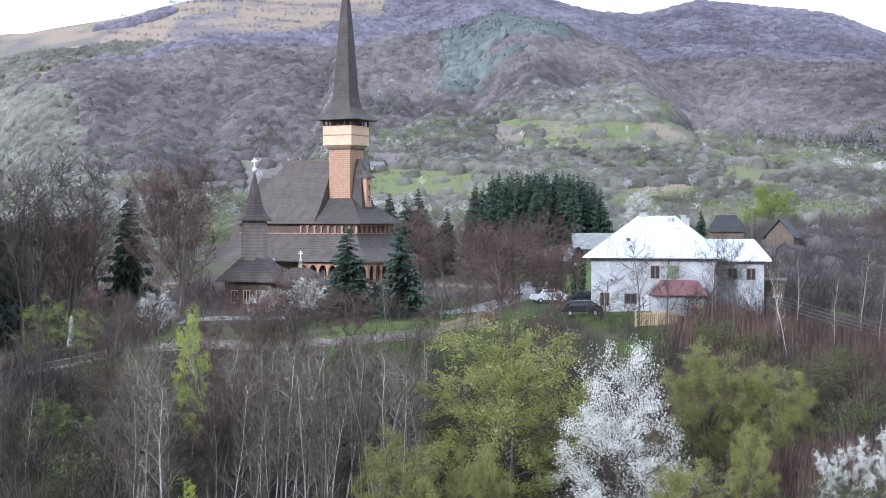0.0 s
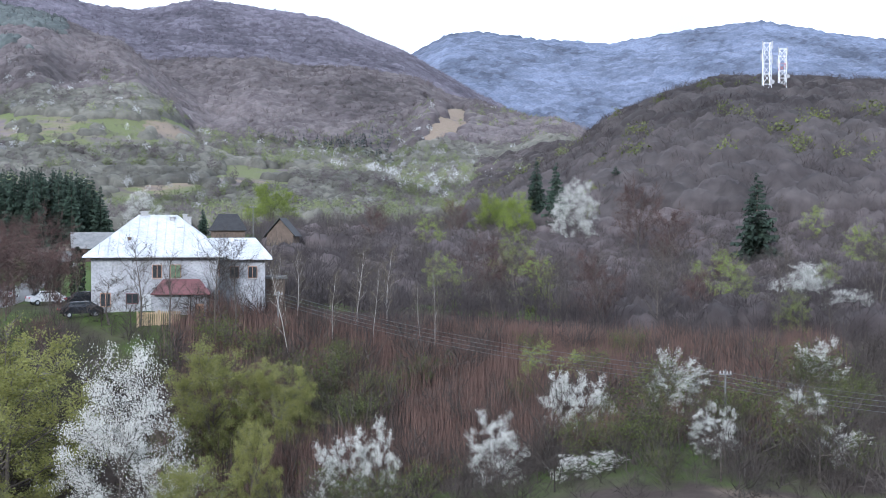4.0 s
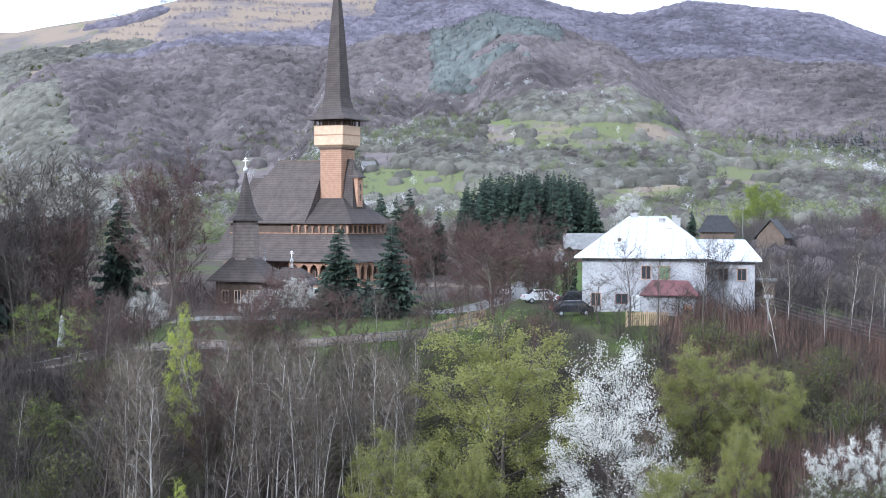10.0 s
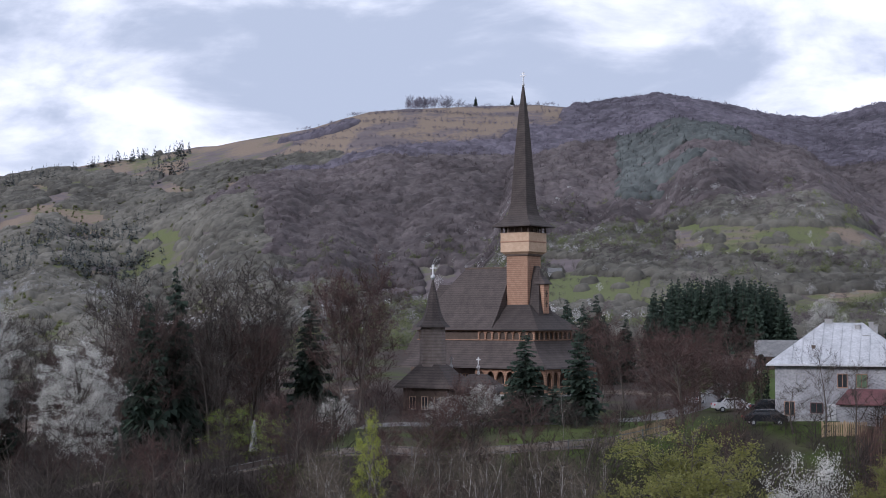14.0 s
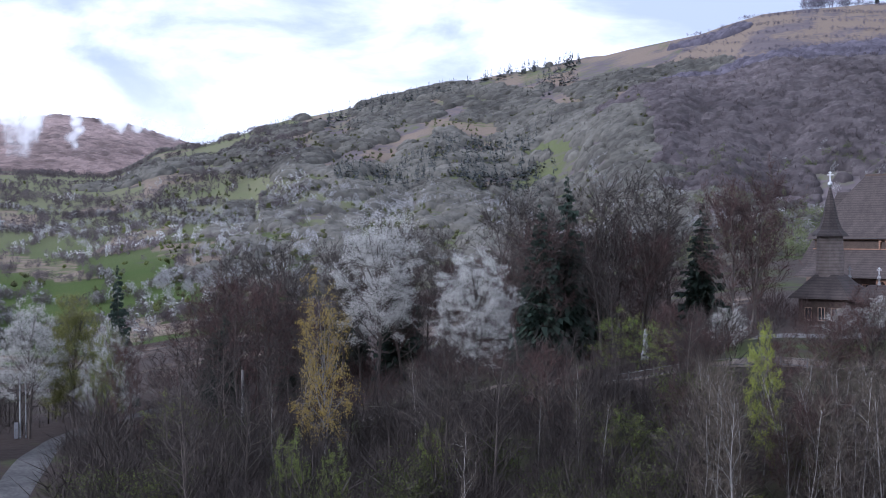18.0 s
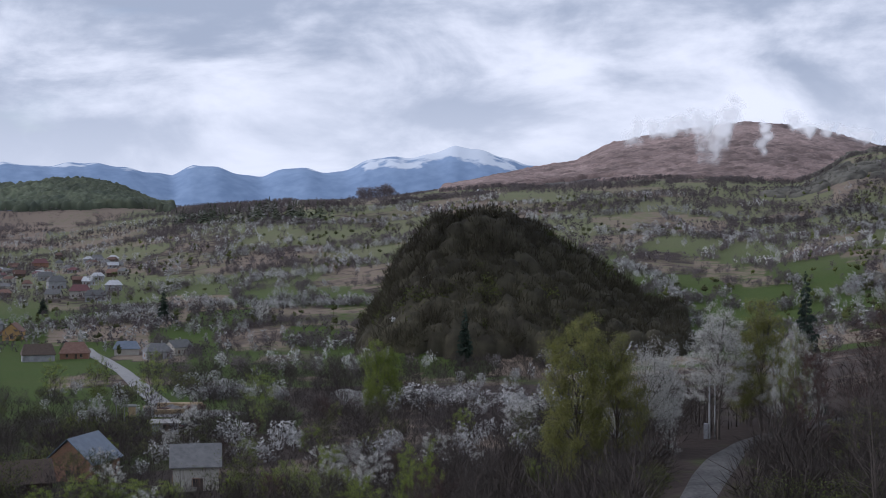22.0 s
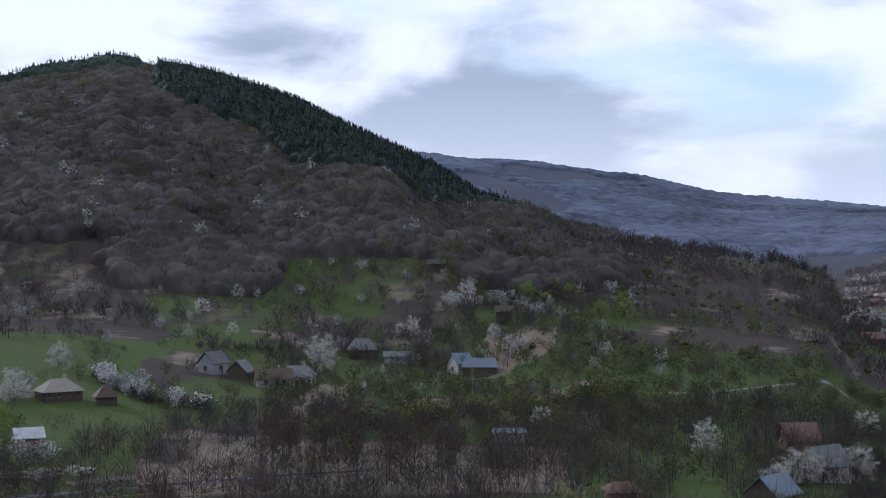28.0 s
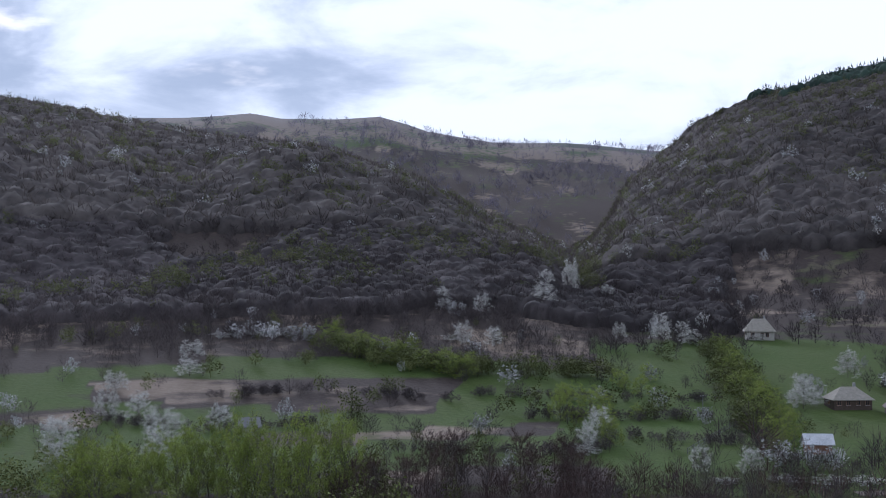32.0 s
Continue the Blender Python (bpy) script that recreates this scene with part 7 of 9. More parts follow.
def build_church():
    c = thing("wooden_church", "tall dark-shingled wooden church with a needle spire and arcaded porch", "church", -3.45, 210, 0)
    x, y, z = ground_at(-3.45, 210)
    c.matrix_basis = pose(x, y, 49.4, 0, 0, -29)
    # heights above the ground, x towards the porch, -y the long side seen
    part("stone_base", box_bm(-16.4, 8.4, -7.3, 7.3, -1.5, 0.5, 0.05), "stone", c, "grey stone plinth")
    part("wall", box_bm(-15.8, 4.9, -5.1, 5.1, 0.5, 10.2, 0.04), "dark_wood", c, "dark horizontal log walls")
    part("nave_roof", frustum(bmesh.new(), [rect(-16.6, -1.9, -6.0, 6.0, 9.75), rect(-16.5, -1.9, -5.9, 5.9, 9.95), rect(-15.0, -1.9, -4.2, 4.2, 12.2), rect(-12.2, -1.9, -1.7, 1.7, 16.6), rect(-10.4, -1.9, -0.12, 0.12, 19.1)]), "shingle", c, "steep roof of dark weathered wooden shingles")
    part("apse_roof", frustum(bmesh.new(), [rect(-19.0, -12, -4.6, 4.6, 6.0), rect(-18.9, -12, -4.5, 4.5, 6.2), rect(-17.4, -12, -2.6, 2.6, 10.4), rect(-15.4, -12, -0.12, 0.12, 16.7)]), "shingle", c)
    part("apse_wall", box_bm(-18.2, -15.9, -3.9, 3.9, 0.5, 6.1, 0.04), "dark_wood", c)
    part("ridge_board", box_bm(-10.5, -1.9, -0.2, 0.2, 19.0, 19.25, 0.03), "dark_wood", c)
    part("skirt_roof", frustum(bmesh.new(), [rect(-17.3, 8.9, -8.0, 8.0, 4.25), rect(-17.2, 8.8, -7.9, 7.9, 4.45), rect(-16.0, 6.4, -6.2, 6.2, 6.2), rect(-15.7, 4.95, -5.12, 5.12, 8.2)]), "shingle", c, "lower shingled roof all round")
    part("west_skirt", frustum(bmesh.new(), [rect(-1.95, 6.3, -6.05, 6.05, 9.72), rect(-1.95, 6.2, -5.95, 5.95, 9.9), rect(-1.95, 4.3, -4.0, 4.0, 11.5), rect(-1.95, 2.2, -2.0, 2.0, 13.5)]), "shingle", c)
    for zz in (8.25, 9.6):
        part("gallery_rail", frustum(bmesh.new(), [rect(-15.9, 5.05, -5.22, 5.22, zz), rect(-15.9, 5.05, -5.22, 5.22, zz + 0.14)]), "plank", c)
    arch_row(c, "x", -4.55, -5.22, 8.4, 9.62, 8, 1.2)
    arch_row(c, "y", 5.1, -5.22, 8.4, 9.62, 8, 1.305)
    # porch
    part("porch_floor", box_bm(4.9, 8.3, -7.2, 7.2, 0.5, 0.85, 0.03), "plank", c)
    part("porch_ceiling", box_bm(4.95, 8.3, -7.2, 7.2, 4.0, 4.2), "plank", c)
    arch_row(c, "y", 8.1, -7.0, 0.85, 4.1, 8, 1.75, post=0.16)
    arch_row(c, "x", -3.7, -7.05, 0.85, 4.1, 7, 1.68, post=0.16)
    part("porch_rail", box_bm(8.05, 8.15, -7.0, 7.0, 1.6, 1.72), "plank", c)
    part("porch_rail", box_bm(-3.7, 8.1, -7.1, -7.0, 1.6, 1.72), "plank", c)
    part("side_porch_floor", box_bm(-4.0, 4.88, -7.2, -5.12, 0.5, 0.85), "plank", c)
    for i in range(5):
        part("step", box_bm(8.3 + 0.34 * i, 8.66 + 0.34 * i, -1.3, 1.3, -0.4, 0.70 - 0.17 * i), "stone", c)
    for yy in (-1.45, 1.45):
        part("stair_rail", frustum(bmesh.new(), [[(8.3, yy - 0.06, 1.7), (8.3, yy + 0.06, 1.7), (8.3, yy + 0.06, 1.9), (8.3, yy - 0.06, 1.9)], [(10.2, yy - 0.06, 0.75), (10.2, yy + 0.06, 0.75), (10.2, yy + 0.06, 0.95), (10.2, yy - 0.06, 0.95)]]), "plank", c)
        part("newel_post", box_bm(10.1, 10.3, yy - 0.1, yy + 0.1, -0.3, 1.15, 0.02), "plank", c)
    # gable bay on the west slope of the roof
    part("bay_flank", frustum(bmesh.new(), [rect(1.8, 3.9, -1.9, 1.9, 11.9), rect(1.8, 3.5, -1.35, 1.35, 14.0), rect(1.8, 3.2, -0.85, 0.85, 17.0), rect(1.8, 2.6, -0.1, 0.1, 19.3)]), "shingle", c, "steep shingled flank against the tower")
    part("roof_bay", box_bm(2.2, 3.98, -0.72, 0.72, 12.2, 16.6, 0.03), "plank", c, "pale plank bay with carved crosses")
    part("bay_roof", frustum(bmesh.new(), [rect(2.4, 4.4, -1.05, 1.05, 16.5), rect(2.4, 4.36, -1.02, 1.02, 16.62), rect(2.4, 3.3, -0.5, 0.5, 17.7), rect(2.4, 2.7, -0.1, 0.1, 19.25)]), "shingle", c)
    for zz in (13.6, 15.1):
        part("carved_cross", box_bm(3.99, 4.04, -0.32, 0.32, zz, zz + 0.16), "dark_wood", c)
        part("carved_cross", box_bm(3.99, 4.045, -0.08, 0.08, zz - 0.5, zz + 0.5), "dark_wood", c)
    # tower
    part("tower_shaft", box_bm(-1.85, 1.85, -1.85, 1.85, 10.0, 21.2, 0.05), "plank", c, "square tower shaft of warm brown planks")
    part("shaft_band", box_bm(-2.05, 2.05, -2.05, 2.05, 20.75, 21.1, 0.04), "dark_wood", c)
    part("belfry", frustum(bmesh.new(), [rect(-2.0, 2.0, -2.0, 2.0, 21.0), rect(-2.48, 2.48, -2.48, 2.48, 21.35), rect(-2.48, 2.48, -2.48, 2.48, 24.05), rect(-2.55, 2.55, -2.55, 2.55, 24.2)]), "pale_plank", c, "flared belfry parapet of pale shingles")
    part("belfry_band", box_bm(-2.53, 2.53, -2.53, 2.53, 22.75, 22.95, 0.02), "plank", c)
    part("belfry_core", box_bm(-1.6, 1.6, -1.6, 1.6, 24.1, 25.4), "dark_wood", c)
    for k, (al, px, py) in enumerate((("x", -2.36, -2.36), ("x", -2.36, 2.36), ("y", -2.36, -2.36), ("y", 2.36, -2.36))):
        arch_row(c, al, px, py, 24.2, 25.3, 4, 1.18, "dark_wood", 0.11)
    rings = [rect(-3.45, 3.45, -3.45, 3.45, 25.05), rect(-3.42, 3.42, -3.42, 3.42, 25.2), rect(-2.5, 2.5, -2.5, 2.5, 25.95), rect(-1.75, 1.75, -1.75, 1.75, 26.9), rect(-1.42, 1.42, -1.42, 1.42, 28.3), rect(-1.25, 1.25, -1.25, 1.25, 31), rect(-0.95, 0.95, -0.95, 0.95, 36), rect(-0.58, 0.58, -0.58, 0.58, 41.5), rect(-0.12, 0.12, -0.12, 0.12, 46.3)]
    part("spire", frustum(bmesh.new(), rings), "shingle", c, "needle spire of grey-brown wooden shingles")
    part("finial_ball", frustum(bmesh.new(), [ngon(0, 0, 0.08, 46.3), ngon(0, 0, 0.24, 46.5), ngon(0, 0, 0.24, 46.7), ngon(0, 0, 0.06, 46.9)]), "steel", c)
    part("cross", cross_bm(46.8, 1.75, 0.5), "steel", c, "metal cross")
    for xx in (-14, -10.5, -7, 0, 3):
        window_part(c, xx, -5.11, 2.6, 0.9, 1.3, "y-", "plank")
    window_part(c, 4.9, 0, 2.0, 1.4, 2.4, "x+", "plank", "dark_wood", "door")
    return c


def build_gatehouse():
    g = thing("gate_tower", "small wooden gate tower with a shingled pointed roof and metal cross", "tower", -7.15, 184, 20)
    x, y, z = ground_at(-7.15, 184)
    g.matrix_basis = pose(x, y, 48.6, 0, 0, -20)
    part("lower_wall", box_bm(-3.0, 3.4, -2.6, 2.6, -0.8, 3.6, 0.04), "dark_wood", g, "dark log wall")
    part("lower_roof", frustum(bmesh.new(), [rect(-3.9, 4.4, -3.5, 3.5, 3.2), rect(-3.85, 4.35, -3.45, 3.45, 3.38), rect(-1.4, 1.5, -1.4, 1.4, 6.2)]), "shingle", g)
    part("tower_wall", frustum(bmesh.new(), [ngon(0, 0, 1.75, 5.6), ngon(0, 0, 1.6, 11.3)]), "grey_shingle", g, "grey shingled octagonal turret")
    part("spire", frustum(bmesh.new(), [ngon(0, 0, 2.3, 11.0), ngon(0, 0, 2.25, 11.15), ngon(0, 0, 1.5, 11.9), ngon(0, 0, 1.0, 13.2), ngon(0, 0, 0.72, 14.6), ngon(0, 0, 0.1, 17.3)]), "shingle", g, "pointed roof of dark shingles")
    part("finial_ball", frustum(bmesh.new(), [ngon(0, 0, 0.1, 17.2), ngon(0, 0, 0.3, 17.5), ngon(0, 0, 0.3, 17.75), ngon(0, 0, 0.06, 18.0)]), "steel", g)
    part("cross", cross_bm(17.9, 1.3, 0.4, 0.06), "steel", g, "metal cross")
    for xx in (-1.6, 0.2, 2.0):
        window_part(g, xx, -2.6, 1.3, 0.8, 1.5, "y-", "pale_plank")
    for k, (az, r) in enumerate(((-6.4, 186), (-5.3, 182))):
        s = thing("gate_porch", "low shingled gate porch with a small cross on top", "porch", az, r, -20, "gate porches")
        part("wall", box_bm(-2.4, 2.4, -1.6, 1.6, -0.6, 2.9, 0.03), "dark_wood", s)
        part("roof", frustum(bmesh.new(), [rect(-3.4, 3.4, -2.6, 2.6, 2.7), rect(-3.35, 3.35, -2.55, 2.55, 2.86), rect(-1.2, 1.2, -0.15, 0.15, 4.9)]), "shingle", s)
        part("finial", frustum(bmesh.new(), [ngon(0, 0, 0.28, 4.7), ngon(0, 0, 0.12, 5.4), ngon(0, 0, 0.26, 5.8), ngon(0, 0, 0.06, 6.2)]), "concrete", s)
        part("cross", cross_bm(6.1, 1.0, 0.3, 0.05), "steel", s)


M["pale_plank"] = mat("pale_plank", (0.42, 0.29, 0.19), (0.55, 0.40, 0.28), 1.5, 0.75, 0.3)
M["grey_shingle"] = mat("grey_shingle", (0.15, 0.12, 0.105), (0.24, 0.20, 0.175), 1.5, 0.85, 0.4, courses=0.42)
build_church()
build_gatehouse()


# ---- the white house ----
def build_white_house():
    h = thing("white_house", "two-storey white rendered house with a pale tin hipped roof", "house", 9.15, 160, 0)
    x, y, z = ground_at(9.15, 160)
    h.matrix_basis = pose(x, y, 49.6, 0, 0, -9.15 - 4)
    part("wall", box_bm(-6.7, 6.7, -6.0, 5.0, -1.2, 6.2, 0.03), "plaster", h, "stained white rendered walls")
    part("plinth", box_bm(-6.76, 6.76, -6.06, 5.06, -1.2, 0.35), "concrete", h)
    part("cornice", box_bm(-6.9, 6.9, -6.2, 5.2, 5.95, 6.16), "plaster", h)
    part("roof", hip_roof(-7.5, 7.5, -6.8, 5.8, 6.1, 10.6, 0.28), "tin", h, "pale weathered sheet-metal hipped roof")
    for i in range(15):
        xx = -6.9 + i * 0.985
        top = 1 - max(0, (abs(xx) - 2.1) / 5.4)
        part("seam", frustum(bmesh.new(), [[(xx - 0.03, -6.8, 6.24), (xx + 0.03, -6.8, 6.24), (xx + 0.03, -6.8, 6.31), (xx - 0.03, -6.8, 6.31)], [(xx * 1 - 0.03, -6.8 + 6.3 * top, 6.22 + 4.38 * top), (xx + 0.03, -6.8 + 6.3 * top, 6.22 + 4.38 * top), (xx + 0.03, -6.8 + 6.3 * top, 6.30 + 4.38 * top), (xx - 0.03, -6.8 + 6.3 * top, 6.30 + 4.38 * top)]]), "tin", h)
    part("gutter", box_bm(-7.55, 7.55, -6.92, -6.8, 6.02, 6.14, 0.02), "steel", h)
    part("downpipe", cylinder(0.06, 0.06, -0.5, 6.0, 6.5, -6.12, 6), "steel", h)
    for cx, cy, w, d, z0, z1 in ((-1.5, -0.4, 0.8, 0.5, 9.6, 10.9), (1.6, -1.2, 0.5, 0.5, 8.6, 10.3), (2.5, -2.2, 0.55, 0.5, 8.0, 9.2), (3.4, -0.8, 0.5, 0.5, 8.6, 10.3), (2.9, 0.4, 0.5, 0.5, 9.0, 10.6)):
        ch = part("chimney", box_bm(cx - w / 2, cx + w / 2, cy - d / 2, cy + d / 2, z0, z1, 0.03), "concrete", h)
        part("cap", box_bm(cx - w / 2 - 0.08, cx + w / 2 + 0.08, cy - d / 2 - 0.08, cy + d / 2 + 0.08, z1, z1 + 0.1), "concrete", ch)
    part("roof_hatch", box_bm(-3.0, -2.6, -4.5, -3.9, 7.6, 8.2, 0.03), "dark_wood", h)
    window_part(h, 0.25, -6.0, 4.5, 0.9, 1.35, "y-", "plank")
    window_part(h, 2.2, -6.0, 4.5, 1.0, 1.35, "y-", "plank", "greenish")
    window_part(h, -5.2, -6.0, 1.5, 0.95, 1.35, "y-", "plank")
    window_part(h, -2.4, -6.0, 1.6, 1.2, 1.0, "y-", "red_tin", "glass")
    window_part(h, -4.0, -6.0, 4.5, 0.9, 1.35, "y-", "concrete", "plaster")
    for yy in (-3.5, 1.5):
        for zz in (1.6, 4.5):
            window_part(h, 6.7, yy, zz, 0.9, 1.3, "x+", "plank")
            window_part(h, -6.7, yy, zz, 0.9, 1.3, "x-", "plank")
    part("door", box_bm(-1.3, -0.4, -6.08, -6.0, 0.0, 2.05, 0.01), "steel", h, "pale blue-grey entrance door")
    # lean-to with a red roof
    part("annex_wall", gabled_walls(0.2, 5.6, -9.2, -6.0, -1.2, 2.2, 3.2), "plaster", h)
    part("annex_roof", hip_roof(-0.2, 6.0, -9.7, -5.95, 2.15, 3.75, 0.62), "red_tin", h, "dull red sheet-metal roof of the annex")
    part("annex_door", box_bm(4.4, 5.3, -9.28, -9.2, -0.9, 1.2), "plank", h)
    # set-back wing
    part("wing_wall", box_bm(6.7, 11.8, -1.5, 6.5, -1.2, 5.6, 0.03), "plaster", h)
    part("wing_roof", hip_roof(-1.0, 12.6, -2.3, 7.2, 5.6, 8.0, 0.72), "tin", h)
    window_part(h, 8.4, -1.5, 4.2, 0.9, 1.2, "y-", "plank")
    window_part(h, 10.4, -1.5, 4.2, 0.9, 1.2, "y-", "plank")
    part("shed", box_bm(11.8, 14.0, 0.0, 5.0, -1.0, 3.4, 0.03), "dark_wood", h)
    part("shed_roof", box_bm(11.85, 14.3, -0.3, 5.2, 3.4, 3.56), "old_roof", h)


M["greenish"] = mat("greenish", (0.10, 0.15, 0.09), (0.16, 0.22, 0.13), 1, 0.4)
build_white_house()


# ---- cottages and barns ----
def cottage(az, r, w, d, wall_h, roof_h, turn, wall_m, roof_m, label, ridge=1.0, name="house", windows=2, chimney=True, z=None, over=0.5, group="village houses", floors=1, storey=2.6):
    h = thing(name, label, "house" if "house" in name else name.split("_")[-1], az, r, turn, group, z)
    if ridge >= 1:
        part("wall", gabled_walls(-w / 2, w / 2, -d / 2, d / 2, -1.5, wall_h, wall_h + roof_h * 0.92), wall_m, h)
        part("roof", gable_roof(-w / 2 - over, w / 2 + over, -d / 2 - over, d / 2 + over, wall_h - roof_h * over / (d / 2) * 0.9, wall_h + roof_h), roof_m, h)
    else:
        part("wall", box_bm(-w / 2, w / 2, -d / 2, d / 2, -1.5, wall_h, 0.02), wall_m, h)
        part("roof", hip_roof(-w / 2 - over, w / 2 + over, -d / 2 - over, d / 2 + over, wall_h - 0.15, wall_h + roof_h, ridge), roof_m, h)
    for f in range(floors):
        for i in range(windows):
            window_part(h, -w / 2 + w * (i + 0.5) / windows, -d / 2, 1.4 + f * storey, 0.85, 1.15, "y-", "plank")
    if windows:
        window_part(h, w / 2, 0, 1.4 + (floors - 1) * storey, 0.85, 1.1, "x+", "plank")
        window_part(h, -w / 2, 0, 1.4 + (floors - 1) * storey, 0.85, 1.1, "x-", "plank")
        part("door", box_bm(w * 0.02, w * 0.02 + 0.9, -d / 2 - 0.06, -d / 2, 0, 2.0), "dark_wood", h)
    if chimney:
        ch = part("chimney", box_bm(w * 0.15, w * 0.15 + 0.5, 0.2, 0.7, wall_h + roof_h * 0.4, wall_h + roof_h + 0.7, 0.02), "concrete", h)
        part("cap", box_bm(w * 0.15 - 0.06, w * 0.15 + 0.56, 0.14, 0.76, wall_h + roof_h + 0.7, wall_h + roof_h + 0.8), "concrete", ch)
    return h


M["gravel_pale"] = mat("gravel_pale", (0.20, 0.195, 0.19), (0.30, 0.295, 0.285), 0.5, 0.95, 0.3)
M["water"] = mat("water", (0.05, 0.055, 0.055), (0.09, 0.095, 0.095), 0.5, 0.25, 0.2, spec=0.5)
M["cream"] = mat("cream", (0.38, 0.355, 0.31), (0.50, 0.47, 0.415), 0.6, 0.9, 0.2)
M["yellow"] = mat("yellow", (0.42, 0.26, 0.10), (0.52, 0.34, 0.15), 0.6, 0.9, 0.2)
M["brick_wall"] = mat("brick_wall", (0.24, 0.13, 0.09), (0.34, 0.19, 0.135), 1.5, 0.9, 0.3)
M["thatch"] = mat("thatch", (0.22, 0.20, 0.16), (0.34, 0.31, 0.26), 1.5, 0.95, 0.5)
M["chalk"] = mat("chalk", (0.60, 0.60, 0.60), (0.75, 0.75, 0.74), 0.3, 0.9)
M["snow"] = mat("snow", (0.62, 0.66, 0.72), (0.74, 0.77, 0.82), 0.01, 0.9)

# the red-roofed house below the hill: a cross gable and a balcony
rh = cottage(-70.2, 272, 10.4, 8.0, 5.2, 3.7, 38, "cream", "red_tile", "cream two-storey house with a bright red roof and balcony", 1.0, "red_roofed_house", 3, True, None, 0.7, "", 2)
part("gable_wall", gabled_walls(-5.1, 0, -2.2, 2.2, -1.5, 5.2, 7.6), "cream", rh, m=pose(2.2, 0, 0, 0, 0, 90))
part("gable_roof", gable_roof(-5.8, 0.2, -2.9, 2.9, 4.6, 8.0), "red_tile", rh, m=pose(2.2, 0, 0, 0, 0, 90))
part("balcony", box_bm(0.2, 4.2, -6.1, -5.1, 2.6, 2.82), "fence_wood", rh)
part("balcony_rail", box_bm(0.2, 4.2, -6.1, -6.02, 2.82, 3.7), "dark_wood", rh)
for xx in (1.2, 3.6):
    part("arch_pier", box_bm(xx - 0.2, xx + 0.2, -6.05, -5.7, -1.2, 2.6), "cream", rh)

HOUSES_A = (
    (-64.5, 232, 9.5, 8, 3.2, 3.6, 62, "brick_wall", "blue_tin", 1, 1, "unfinished brick house with a blue-grey metal roof"),
    (-60.1, 210, 6.6, 5.5, 4.0, 2.6, 0, "cream", "old_roof", 1, 1, "small barn with a streaked grey slate roof"),
    (-71.6, 212, 6.0, 6.0, 3.0, 2.8, 70, "dark_wood", "old_roof", 1, 0, "dark plank barn with a grey roof"),
    (-69.8, 205, 8.0, 6.0, 2.2, 2.6, 8, "cream", "dark_wood", 1, 1, "low white house with a black roof"),
    (-67.0, 214, 9.0, 6.0, 2.6, 2.6, 10, "dark_wood", "dark_wood", 1, 0, "dark wooden barn behind bare trees"),
    (-61.3, 300, 5.5, 4.0, 2.4, 0.6, 0, "plaster", "stone", 0.9, 1, "low white shed beside the timber yard"),
    (-66.2, 565, 12, 7, 2.8, 4.0, 5, "plaster", "dark_wood", 0.8, 0, "white house with a dark steep roof"),
    (-64.8, 575, 11, 7, 2.4, 4.2, -5, "brick_wall", "rust_roof", 0.6, 2, "house with a dark red hipped roof"),
    (-61.6, 560, 10, 8, 3.0, 3.2, 12, "plaster", "old_roof", 0.5, 3, "white cottage with a grey hipped roof"),
    (-60.8, 580, 9, 7, 3.4, 2.6, 40, "cream", "old_roof", 1, 2, "pale cottage with a grey roof"),
    (-62.8, 590, 10, 7, 2.6, 3.0, 0, "cream", "blue_tin", 0.7, 0, "cottage with a blue-grey roof"),
)
HOUSES_B = (
    (-68.0, 690, 8.5, 9, 5.8, 3.6, 60, "plaster", "old_roof", 1, 2, "tall white gabled house"),
    (-67.1, 670, 9, 8, 4.0, 3.6, 75, "yellow", "rust_roof", 1, 2, "ochre house with a brown roof"),
    (-72.0, 690, 6, 5, 2.4, 2.0, 0, "plaster", "old_roof", 0.5, 0, "small white hut with a grey roof"),
    (-65.5, 1010, 12, 9, 5.0, 4.0, 10, "plaster", "old_roof", 0.6, 2, "white two-storey house in the village"),
    (-64.6, 930, 13, 9, 4.5, 4.0, 0, "cream", "red_tin", 0.6, 3, "house with a red roof in the village"),
    (-63.3, 960, 11, 9, 4.0, 3.0, 0, "plaster", "tin", 0.5, 2, "white house with a pale roof"),
    (-64.0, 900, 13, 8, 3.6, 3.4, 0, "plaster", "old_roof", 0.7, 3, "white cottage with a grey roof"),
    (-66.1, 1300, 14, 9, 4.5, 4.0, 0, "brick_wall", "red_tin", 0.6, 2, "house with a red roof up the slope"),
    (-48.6, 1650, 9, 7, 3.0, 3.0, 0, "plaster", "tin", 0.6, 0, "white hut among the fields"),
    (-34.4, 900, 4.5, 4.0, 2.2, 1.6, 0, "plaster", "old_roof", 0.8, 0, "small pale hut among the fields"),
    (-2.2, 780, 7.0, 5.0, 2.6, 2.2, 10, "concrete", "old_roof", 1, 0, "small grey shed in a green meadow"),
)
